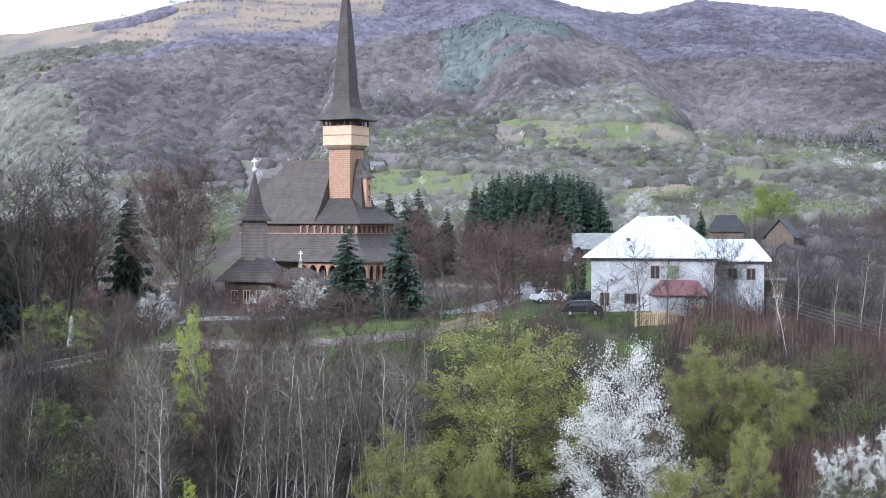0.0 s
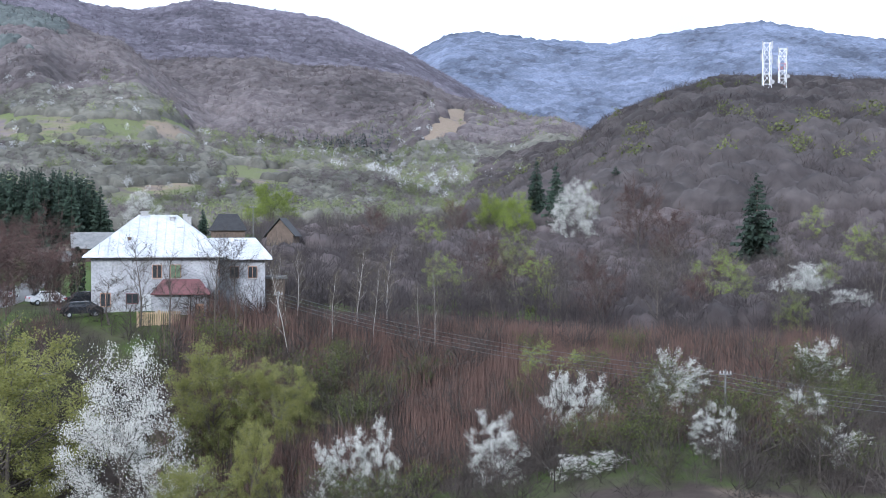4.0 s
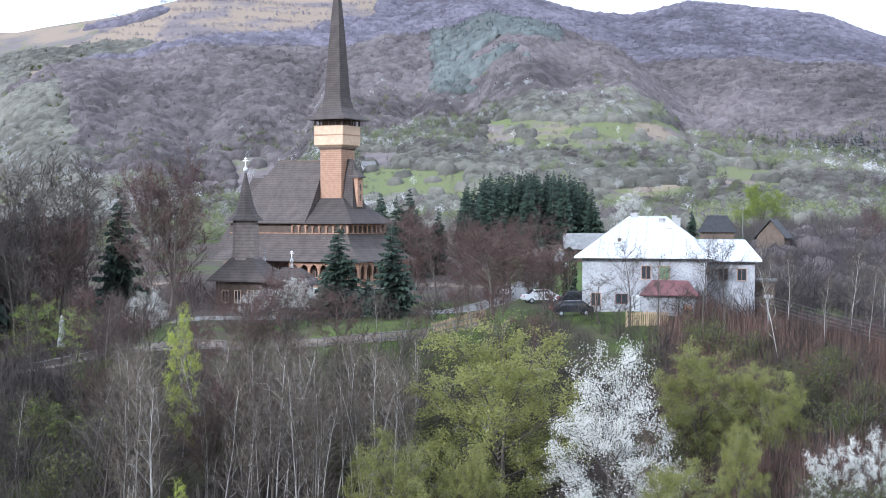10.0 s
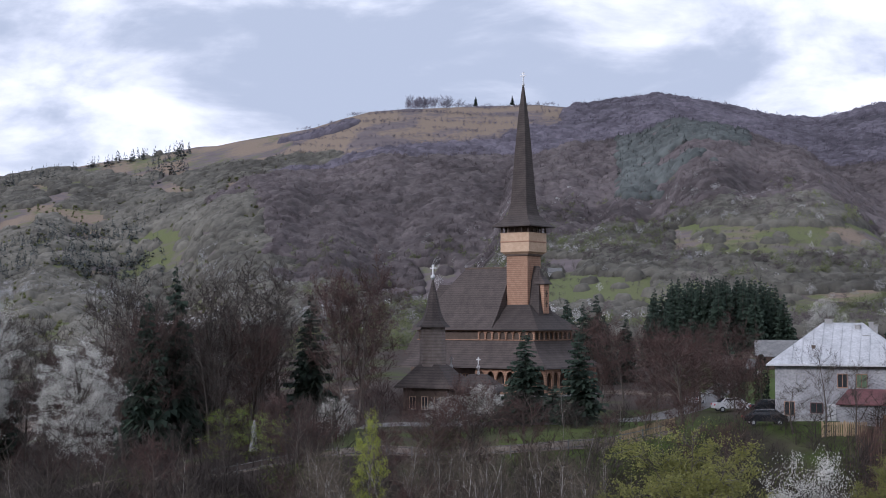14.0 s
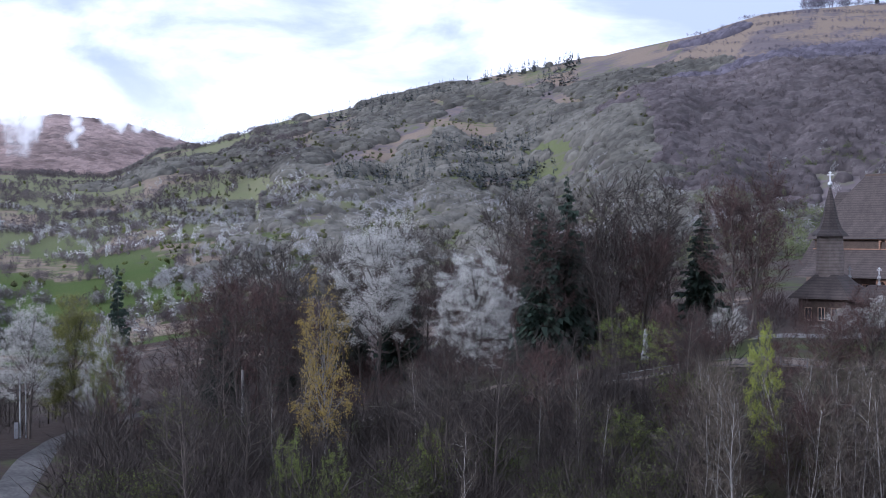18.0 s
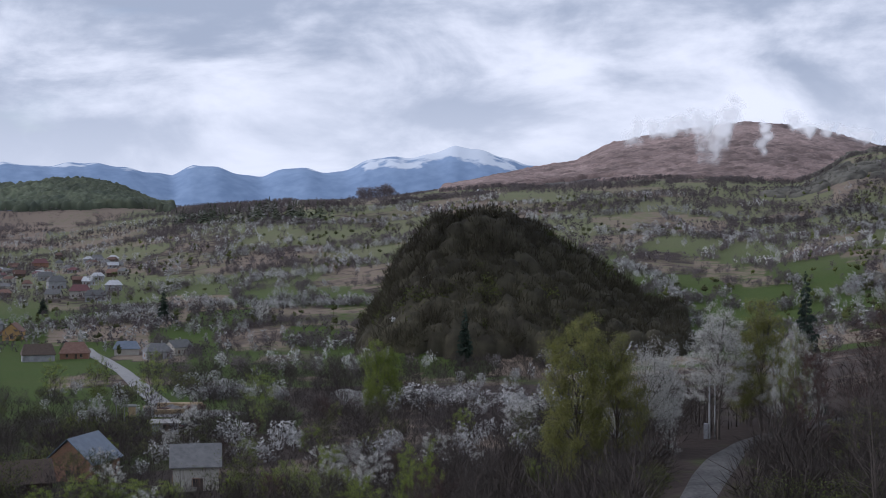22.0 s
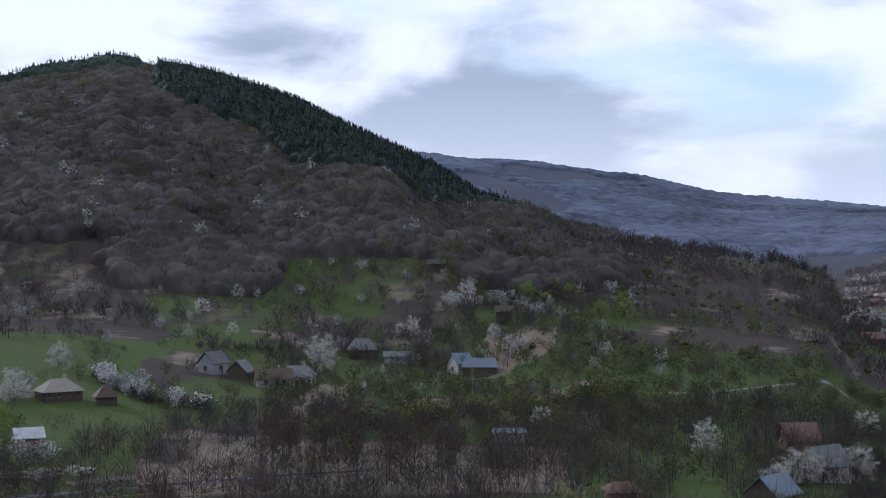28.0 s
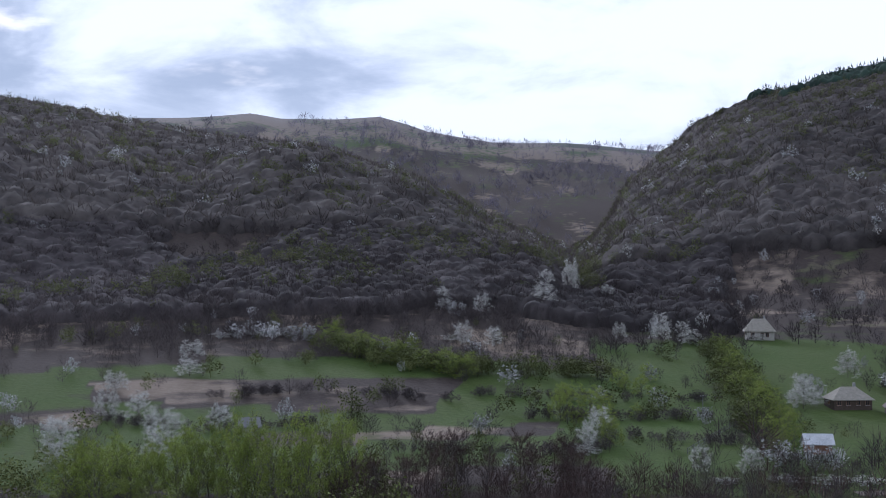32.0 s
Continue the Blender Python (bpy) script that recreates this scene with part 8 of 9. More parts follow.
HOUSES_C = (
    (11.9, 300, 7, 6, 4.2, 3.4, 0, "dark_wood", "tar_roof", 0.5, 0, "black-roofed barn behind the house"),
    (14.1, 290, 6, 5.5, 4.2, 3.2, 78, "dark_wood", "tar_roof", 1, 0, "dark gabled wooden barn"),
    (7.0, 270, 11, 7, 2.4, 2.6, 4, "dark_wood", "old_roof", 1, 0, "low house with a brown roof behind trees"),
    (5.0, 235, 6, 4, 2.4, 1.2, 0, "dark_wood", "old_roof", 1, 0, "low wooden shelter by the road"),
    (-108.3, 322, 8.6, 6.0, 2.0, 2.6, 22, "dark_wood", "thatch", 0.35, 4, "old dark timber farmhouse with a grey hipped shingle roof"),
    (-106.5, 318, 4.2, 3.8, 1.7, 2.6, 10, "dark_wood", "dark_wood", 0.15, 0, "small barn with a steep dark roof"),
    (-109.45, 268, 4.6, 3.6, 2.0, 1.4, 10, "brick_wall", "tin", 1, 0, "red shed with a bright tin roof"),
    (-111.7, 424, 8.2, 6.5, 2.4, 3.6, 5, "cream", "thatch", 0.4, 2, "cottage with a high grey thatched roof"),
    (-99.3, 600, 5.0, 4.5, 2.0, 2.4, 0, "cream", "old_roof", 0.3, 0, "small hut on the hillside"),
    (-103.7, 590, 6.0, 5.0, 2.4, 3.0, 0, "dark_wood", "old_roof", 0.3, 0, "small dark cottage on the wooded slope"),
    (-91.5, 402, 9.5, 7, 2.8, 2.4, 0, "dark_wood", "blue_tin", 0.8, 2, "long farm building with a blue-grey roof"),
)
HOUSES_D = (
    (-92.3, 405, 5, 6, 3.2, 2.6, 30, "cream", "blue_tin", 1, 1, "farm outbuilding with a grey roof"),
    (-96.3, 430, 8, 6, 2.6, 3.2, 0, "dark_wood", "old_roof", 0.5, 0, "dark cottage with a grey roof"),
    (-94.9, 420, 7, 4, 2.2, 1.2, 0, "concrete", "old_roof", 1, 0, "low shed with a grey roof"),
    (-93.3, 560, 7, 5, 3.0, 1.6, 5, "dark_wood", "old_roof", 1, 0, "dark wooden barn among blossoming trees"),
    (-90.5, 470, 5.5, 5, 4.0, 1.6, 0, "dark_wood", "dark_wood", 1, 0, "tall dark hay barn"),
    (-102.3, 375, 6, 5, 3.0, 2.6, 50, "plaster", "old_roof", 1, 1, "white cottage with a grey roof"),
    (-101.2, 370, 6, 5, 2.2, 2.6, 70, "dark_wood", "old_roof", 1, 0, "gabled shed with a pale roof"),
    (-99.9, 360, 9, 5, 2.4, 2.2, 10, "plaster", "dark_wood", 1, 2, "low white house with a dark roof"),
    (-98.9, 365, 8, 6, 2.8, 2.6, -15, "cream", "old_roof", 0.6, 2, "cottage with a grey roof"),
    (-85.7, 214, 5.0, 4.4, 1.9, 1.3, 12, "brick_wall", "rust_roof", 0.5, 0, "red plank shed with a rusty tin roof"),
    (-77.8, 238, 6.5, 5.5, 2.6, 2.8, 50, "cream", "old_roof", 1, 0, "barn with a streaked grey roof"),
)
HOUSES_E = (
    (-79.8, 214, 6.5, 5.0, 2.2, 2.4, 60, "dark_wood", "blue_tin", 1, 0, "shed with a blue-grey roof"),
    (-78.8, 270, 6.0, 5.0, 2.2, 2.6, 20, "brick_wall", "rust_roof", 1, 0, "shed with a dull red roof"),
    (-90.3, 286, 6.0, 4.0, 2.0, 0.7, 5, "plaster", "blue_tin", 0.9, 0, "low white building with a blue roof"),
    (-76.0, 720, 12, 8, 3.0, 3.0, 0, "dark_wood", "rust_roof", 0.8, 0, "long dark barn on the valley floor"),
    (-136.8, 640, 7, 5, 2.4, 2.0, 0, "cream", "tin", 0.6, 0, "small house with a pale roof on the hillside"),
    (-119.0, 560, 6, 5, 2.4, 2.2, 10, "cream", "old_roof", 0.5, 0, "small hut among blossoming trees"),
    (-132.3, 280, 4.0, 3.5, 2.0, 1.4, 10, "concrete", "old_roof", 1, 0, "small grey garden shed"),
)
HOUSES = HOUSES_A + HOUSES_B + HOUSES_C + HOUSES_D + HOUSES_E
for az, r, w, d, wh, roof, turn, wm, rm, ridge, win, label in HOUSES:
    cottage(az, r, w, d, wh, roof, turn, wm, rm, label, ridge, "barn" if "barn" in label else ("shed" if ("shed" in label or "hut" in label or "shelter" in label) else "house"), win, win > 1)
vr = random.Random(21)
for i in range(104):
    az, r = vr.uniform(-76.2, -62.8), vr.triangular(900, 1600, 1150)
    wm, rm = vr.choice((("plaster", "old_roof"), ("cream", "rust_roof"), ("plaster", "tin"), ("cream", "old_roof"), ("plaster", "red_tin"), ("dark_wood", "rust_roof")))
    cottage(az, r, vr.uniform(6.5, 10), vr.uniform(5, 7), vr.uniform(2.2, 3.6), vr.uniform(1.8, 2.8), vr.uniform(-40, 40), wm, rm, "small village house among gardens, with a " + {"old_roof": "grey", "rust_roof": "brown", "tin": "pale tin", "red_tin": "red"}[rm] + " roof", vr.choice((0.4, 0.6, 1)), "house", 2, False)

# twin-towered white church far down the valley
fc = thing("village_church", "distant white village church with two pointed towers", "church", -74.8, 1900, 0)
part("nave", gabled_walls(-9, 9, -6, 6, -3, 12, 17), "chalk", fc)
part("roof", gable_roof(-9.5, 9.5, -6.6, 6.6, 11.6, 17.4), "old_roof", fc)
for xx in (-5.5, 5.5):
    part("tower", box_bm(xx - 2, xx + 2, -8, -4, -3, 24), "chalk", fc)
    part("spire", frustum(bmesh.new(), [rect(xx - 2.3, xx + 2.3, -8.3, -3.7, 24), rect(xx - 0.2, xx + 0.2, -6.2, -5.8, 34)]), "tin", fc)


# ---- far mountains with late snow ----
def build_far_mountains():
    az = np.arange(-84, -40, 0.2)
    keys = np.array(((-84, 0.6), (-72, 1.4), (-69.5, 1.9), (-67.9, 2.85), (-65, 3.05), (-61, 2.66), (-60.2, 2.9), (-57.4, 2.66), (-54.2, 2.9), (-51.9, 3.34), (-49.6, 3.73), (-48.3, 3.54), (-46.6, 3.1), (-44, 2.4), (-40, 1.0)))
    el = np.interp(az, keys[:, 0], keys[:, 1]) + 0.05 * np.sin(az * 2.1) + 0.03 * np.sin(az * 5.3 + 1)
    rows = np.linspace(0, 1, 26)
    vs = []
    for t in rows:
        r = 3900 + 950 * t
        k = math.sin(math.pi * min(1, t / 1.25)) ** 1.2 if t < 0.63 else 1.0 - (t - 0.63) * 1.6
        top = EYE + 4500 * np.tan(np.radians(el))
        z = 40 + (top - 40) * k + 9 * np.sin(az * 1.7 + t * 5) * t * (1 - t) * 4
        a = np.radians(az)
        vs.append(np.stack([r * np.sin(a), r * np.cos(a), z], 1))
    v = np.concatenate(vs)
    n = len(az)
    i, j = np.meshgrid(np.arange(len(rows) - 1), np.arange(n - 1), indexing="ij")
    q = np.stack([i * n + j, i * n + j + 1, (i + 1) * n + j + 1, (i + 1) * n + j], -1).reshape(-1, 4)[:, ::-1]
    me = array_mesh("mountains", v, q, "haze_blue")
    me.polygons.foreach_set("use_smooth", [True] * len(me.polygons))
    tagged(new("backdrop_mountains", me), "distant mountain range, haze blue in its colour, with late snow on its ridges", "mountains", kind="structure")


build_far_mountains()


def snow_on_heights():
    """Late snow above a ragged line on the far range."""
    m = M["haze_blue"]
    n, l = m.node_tree.nodes, m.node_tree.links
    b = n["Principled BSDF"]
    old = b.inputs["Base Color"].links[0].from_socket
    tc, sep, nz = n.new("ShaderNodeTexCoord"), n.new("ShaderNodeSeparateXYZ"), n.new("ShaderNodeTexNoise")
    nz.inputs["Scale"].default_value, nz.inputs["Detail"].default_value = 0.012, 6
    l.new(tc.outputs["Object"], sep.inputs[0]); l.new(tc.outputs["Object"], nz.inputs["Vector"])
    mad = n.new("ShaderNodeMath"); mad.operation = "MULTIPLY_ADD"; mad.inputs[1].default_value = 190
    l.new(nz.outputs[0], mad.inputs[0]); l.new(sep.outputs[2], mad.inputs[2])
    mr = n.new("ShaderNodeMapRange"); mr.inputs[1].default_value, mr.inputs[2].default_value = 386, 402
    l.new(mad.outputs[0], mr.inputs[0])
    mx = n.new("ShaderNodeMix"); mx.data_type = "RGBA"; mx.inputs["B"].default_value = (0.62, 0.67, 0.74, 1)
    l.new(mr.outputs[0], mx.inputs["Factor"]); l.new(old, mx.inputs["A"])
    l.new(mx.outputs["Result"], b.inputs["Base Color"])


snow_on_heights()


# ---- wisps of mist rising from the far hill ----
def build_mist():
    m = bpy.data.materials.new("mist")
    m.use_nodes = True
    n, l = m.node_tree.nodes, m.node_tree.links
    b = n["Principled BSDF"]
    b.inputs["Base Color"].default_value, b.inputs["Roughness"].default_value = (0.97, 0.96, 0.95, 1), 1.0
    thick = n.new("ShaderNodeAttribute")
    thick.attribute_name = "thickness"
    clear, mix = n.new("ShaderNodeBsdfTransparent"), n.new("ShaderNodeMixShader")
    l.new(thick.outputs["Fac"], mix.inputs[0]); l.new(clear.outputs[0], mix.inputs[1]); l.new(b.outputs[0], mix.inputs[2])
    l.new(mix.outputs[0], n["Material Output"].inputs[0])
    rng = np.random.default_rng(4)
    # each wisp from foot to head: bearing and rise of both, breadth at both, puffs
    for a0, e0, a1, e1, w0, w1, puffs in ((-38.9, 3.95, -38.4, 5.8, 19, 8, 16), (-37.2, 3.6, -37.15, 4.95, 9, 6, 9), (-42.4, 4.5, -39.2, 4.75, 11, 14, 20), (-36.3, 4.65, -33.0, 4.05, 11, 7, 22), (-32.7, 3.85, -31.8, 4.2, 6, 6, 8)):
        am, em = (a0 + a1) / 2, (e0 + e1) / 2
        f = (np.arange(puffs) + rng.uniform(0, 1, puffs)) / puffs
        wide = w0 + (w1 - w0) * f
        cx = 2080 * np.radians(a0 + (a1 - a0) * f - am) + rng.normal(0, 0.45, puffs) * wide
        cz = 2080 * np.radians(e0 + (e1 - e0) * f - em) + rng.normal(0, 0.4, puffs) * wide
        rad = wide * rng.uniform(0.7, 1.35, puffs)
        xs = np.arange((cx - rad * 1.7).min(), (cx + rad * 1.7).max(), 2.0)
        zs = np.arange((cz - rad * 1.7).min(), (cz + rad * 1.7).max(), 2.0)
        gx, gz = np.meshgrid(xs, zs)
        fray = (value_noise(gx + 900, gz, 13, 3) - 0.5) * 0.9 + (value_noise(gx, gz + 700, 5, 4) - 0.5) * 0.35
        left = np.ones(gx.shape)
        bulge = np.zeros(gx.shape)
        for x, z, q in zip(cx, cz, rad):
            d = np.hypot(gx - x, gz - z) / q + fray
            left *= 1 - 0.6 * np.clip(1.25 - d, 0, 1) ** 1.3
            bulge = np.maximum(bulge, q * np.sqrt(np.clip(1.4 - d, 0, 1)))
        dense = (1 - left) * 0.92
        across = len(xs)
        cell = np.arange(len(zs) - 1)[:, None] * across + np.arange(across - 1)
        some = np.maximum.reduce((dense[:-1, :-1], dense[1:, :-1], dense[:-1, 1:], dense[1:, 1:])) > 0.004
        quads = np.stack((cell, cell + 1, cell + across + 1, cell + across), -1)[some]
        me = bpy.data.meshes.new("mist_wisp")
        me.from_pydata(np.stack((gx, -0.2 * bulge + 0.75 * (gz - zs[0]), gz), -1).reshape(-1, 3).tolist(), [], quads.tolist())
        me.attributes.new("thickness", "FLOAT", "POINT").data.foreach_set("value", dense.ravel().astype(np.float32))
        me.polygons.foreach_set("use_smooth", [True] * len(me.polygons))
        me.materials.append(m)
        ob = new("mist_wisp", me)
        ob.matrix_basis = pose(*polar(am, 2080), EYE + 2080 * math.tan(radians(em)), 0, 0, -am)
        ob.visible_shadow = False
        tagged(ob, "white wisp of mist rising from the far hill", "mist", "mist wisps")


build_mist()


# ---- roads and paths, laid on the ground ----
def ribbon(name, label, pts, width, material, lift=0.12, category="road"):
    """A strip of road over the ground along bearings and distances."""
    p = np.array([polar(a, r) for a, r in pts])
    t = np.linspace(0, len(p) - 1, (len(p) - 1) * 14 + 1)
    x, y = np.interp(t, range(len(p)), p[:, 0]), np.interp(t, range(len(p)), p[:, 1])
    for _ in range(6):
        x[1:-1] = (x[:-2] + 2 * x[1:-1] + x[2:]) / 4
        y[1:-1] = (y[:-2] + 2 * y[1:-1] + y[2:]) / 4
    dx, dy = np.gradient(x), np.gradient(y)
    ln = np.hypot(dx, dy) + 1e-9
    nx, ny = -dy / ln, dx / ln
    cols = []
    for k in (-0.5, -0.3, 0, 0.3, 0.5):
        w = width * (1 + 0.08 * np.sin(t * 2.3)) * k
        cx, cy = x + nx * w, y + ny * w
        cols.append(np.stack([cx, cy, land(cx, cy) + lift - 0.10 * (abs(k) == 0.5)], 1))
    m = len(t)
    v = np.concatenate(cols)
    i, j = np.meshgrid(range(4), range(m - 1), indexing="ij")
    q = np.stack([i * m + j, i * m + j + 1, (i + 1) * m + j + 1, (i + 1) * m + j], -1).reshape(-1, 4)[:, ::-1]
    me = array_mesh(name, v, q, material)
    return tagged(new(name, me), label, category, kind="structure")


ribbon("road_bend", "narrow grey asphalt lane bending into the wood", ((-41.0, 112), (-40.3, 130), (-39.9, 141), (-39.3, 156), (-38.7, 170), (-37.8, 181), (-36.6, 187), (-34, 192)), 4.0, "asphalt")
ribbon("road_church", "grey lane between church and house", ((-10, 170), (-5, 166), (-1.9, 162), (1.5, 165), (3.2, 178), (4.2, 205), (4.8, 235), (5.6, 262)), 4.4, "gravel", 0.16)
ribbon("path_bluff", "pale footpath along the edge of the bluff", ((-26, 158), (-20, 158), (-16, 154), (-12, 150.5), (-8, 147.5), (-4, 147), (0, 147.5), (2.4, 150.5)), 2.2, "path_dirt", 0.16)
ribbon("road_valley", "pale gravel road across the meadow to the village", ((-60.0, 330), (-60.7, 345), (-61.3, 365), (-61.9, 400), (-62.4, 440), (-63.0, 500), (-63.7, 560), (-64.4, 620)), 5.5, "gravel_pale", 0.3)
ribbon("yard", "grey gravel yard with stacked timber", ((-58.6, 342), (-59.6, 338), (-60.6, 340), (-61.4, 346)), 16, "gravel", 0.2)
ribbon("road_river", "pale track beside the river", ((-108, 232), (-104, 240), (-101, 252), (-98.5, 268), (-97, 290)), 3.2, "path_dirt", 0.12)
ribbon("stream", "shallow grey stream with stony banks", ((-112, 222), (-107, 226), (-103, 232), (-99.5, 240), (-96, 246)), 2.2, "water", 0.12, "stream")
ribbon("road_far", "grey road with a concrete edge on the valley floor", ((-84, 350), (-81.8, 352), (-80.3, 358), (-78.6, 372), (-77, 395)), 2.6, "gravel", 0.15)


# ---- poles, wires and masts ----
M["cable"] = mat("cable", (0.09, 0.09, 0.10), (0.14, 0.14, 0.15), 1, 0.6)


def utility_pole(az, r, h, label="grey concrete power pole with a crossarm and insulators", arm=1.0, z=None, mat_name="old_roof", turn=0):
    p = thing("power_pole", label, "pole", az, r, turn, "power poles", z)
    part("shaft", cylinder(0.12, 0.07, -1.0, h, n=8), mat_name, p)
    part("crossarm", box_bm(-arm / 2, arm / 2, -0.06, 0.06, h - 0.45, h - 0.33), "old_roof", p)
    for i in range(4):
        xx = -arm / 2 + 0.1 + i * (arm - 0.2) / 3
        part("insulator", frustum(bmesh.new(), [ngon(xx, 0, 0.04, h - 0.33, 6), ngon(xx, 0, 0.07, h - 0.22, 6), ngon(xx, 0, 0.03, h - 0.1, 6)]), "stone", p)
    return p


def wire(p0, p1, sag, label="thin sagging power line between poles", r=0.013):
    cu = bpy.data.curves.new("power_line", "CURVE")
    cu.dimensions, cu.bevel_depth, cu.bevel_resolution = "3D", r, 0
    sp = cu.splines.new("POLY")
    sp.points.add(16)
    for i in range(17):
        t = i / 16
        q = Vector(p0).lerp(Vector(p1), t)
        sp.points[i].co = (q.x, q.y, q.z - sag * 4 * t * (1 - t), 1)
    cu.materials.append(M["cable"])
    tagged(new("power_line", cu), label, "cable", "power lines")


P1, P2, P3 = (13.9, 150), (32.0, 112), (44, 100)
Z1, Z2, Z3 = EYE - 150 * math.tan(radians(3.0)), EYE - 112 * math.tan(radians(6.1)), EYE - 100 * math.tan(radians(7.0))
for (a, r), z in ((P1, Z1), (P2, Z2), (P3, Z3)):
    g = ground_at(a, r)[2]
    utility_pole(a, r, z - g)
for i in range(4):
    off = (i - 1.5) * 0.42
    a, b, c = [Vector((*polar(*p), z - 0.15)) + Vector((0.3 * off, 0.4 * off, -0.42 * i)) for p, z in ((P1, Z1), (P2, Z2), (P3, Z3))]
    wire(a, b, 1.0)
    wire(b, c, 0.5)
    wire(Vector((*polar(9.0, 155), 56.0)) + Vector((0, off * 0.4, -0.3 * i)), a, 0.5)
for az, r, h in ((16.6, 330, 9.0), (12.9, 300, 9.5), (-91.8, 330, 10), (-88.6, 318, 8.5), (-93.2, 330, 9), (-113.9, 300, 6), (-82.0, 360, 9), (-100.8, 420, 8), (-61.4, 480, 8), (-63.2, 300, 8), (-62.9, 292, 7), (-50.6, 520, 7)):
    utility_pole(az, r, h, "weathered pole carrying power lines", 1.2)
tp = thing("trunk_pole", "tall pale bare pole standing in the wood", "pole", -30.7, 152, 0)
part("shaft", cylinder(0.17, 0.13, -1.0, 8.4), "birch_bark", tp)
lp = thing("lamp_post", "grey steel mast with a white box beside the lane", "post", -39.35, 186, 0)
part("mast", cylinder(0.15, 0.10, -1.0, 8.2), "steel", lp)
part("mast", cylinder(0.10, 0.08, -1.0, 7.2, 0.7, 0.3), "steel", lp)
part("box", box_bm(-0.75, -0.2, -0.25, 0.25, -0.2, 2.0, 0.03), "plaster", lp, "white equipment box")
part("arm", box_bm(-0.6, 0.8, -0.05, 0.05, 7.0, 7.12), "steel", lp)
wire(Vector((*polar(-39.35, 186), ground_at(-39.35, 186)[2] + 7)), Vector((*polar(-45, 150), ground_at(-45, 150)[2] + 8)), 1.2)


def lattice_mast(az, r, top, w0, w1, h, label, bands):
    x, y, z = ground_at(az, r)
    zt = EYE + r * math.tan(radians(top))
    m = thing("lattice_mast", label, "mast", az, r, 12, "radio masts", zt - h)
    n = 10
    for sx, sy in ((-1, -1), (1, -1), (1, 1), (-1, 1)):
        part("leg", frustum(bmesh.new(), [[(sx * w0 + dx, sy * w0 + dy, -6) for dx, dy in ((-0.12, -0.12), (0.12, -0.12), (0.12, 0.12), (-0.12, 0.12))], [(sx * w1 + dx, sy * w1 + dy, h) for dx, dy in ((-0.09, -0.09), (0.09, -0.09), (0.09, 0.09), (-0.09, 0.09))]]), "mast_white", m)
    for i in range(n):
        a, b = i / n, (i + 1) / n
        wa, wb = w0 + (w1 - w0) * a, w0 + (w1 - w0) * b
        stuff = "mast_red" if bands and i % 3 == 1 else "mast_white"
        for k in range(4):
            c, s = math.cos(k * math.pi / 2), math.sin(k * math.pi / 2)
            flip = 1 if i % 2 else -1
            bm = bmesh.new()
            for (u0, zz0, u1, zz1) in ((-flip * wa, h * a, flip * wb, h * b), (-wb, h * b, wb, h * b)):
                v0 = wa if zz0 < zz1 else wb
                p = Vector((u0 * c + v0 * s, u0 * s - v0 * c, zz0)); q = Vector((u1 * c + wb * s, u1 * s - wb * c, zz1))
                frustum(bm, [[p + Vector(o) for o in ((-0.06, 0, -0.06), (0.06, 0, -0.06), (0.06, 0.06, 0.06), (-0.06, 0.06, 0.06))], [q + Vector(o) for o in ((-0.06, 0, -0.06), (0.06, 0, -0.06), (0.06, 0.06, 0.06), (-0.06, 0.06, 0.06))]])
            part("brace", bm, stuff, m)
    for sx, sy, zz in ((-1, -1, h - 1), (1, -1, h - 1), (1, 1, h - 1), (-1, 1, h - 5), (1, -1, h - 6)):
        part("antenna", box_bm(sx * (w1 + 0.5) - 0.18, sx * (w1 + 0.5) + 0.18, sy * w1 - 0.15, sy * w1 + 0.15, zz - 1.2, zz + 1.6, 0.04), "plaster", m)
    for xx, zz in ((1.6, h * 0.62), (-1.6, h * 0.48)):
        part("dish", frustum(bmesh.new(), [[(xx + 0.1 * math.cos(k), -w1 - 0.1, zz + 0.1 * math.sin(k)) for k in np.arange(0, 6.2, 0.7)], [(xx + 0.8 * math.cos(k), -w1 - 0.5, zz + 0.8 * math.sin(k)) for k in np.arange(0, 6.2, 0.7)]]), "plaster", m)


M["mast_white"] = mat("mast_white", (0.62, 0.63, 0.64), (0.74, 0.74, 0.74), 2, 0.5)
M["mast_red"] = mat("mast_red", (0.36, 0.10, 0.09), (0.46, 0.14, 0.12), 2, 0.5)
lattice_mast(33.55, 505, 6.85, 1.5, 1.2, 36, "tall white lattice radio mast with panel antennas", False)
lattice_mast(34.15, 520, 6.6, 1.4, 1.1, 26, "red and white lattice radio mast with antennas", True)


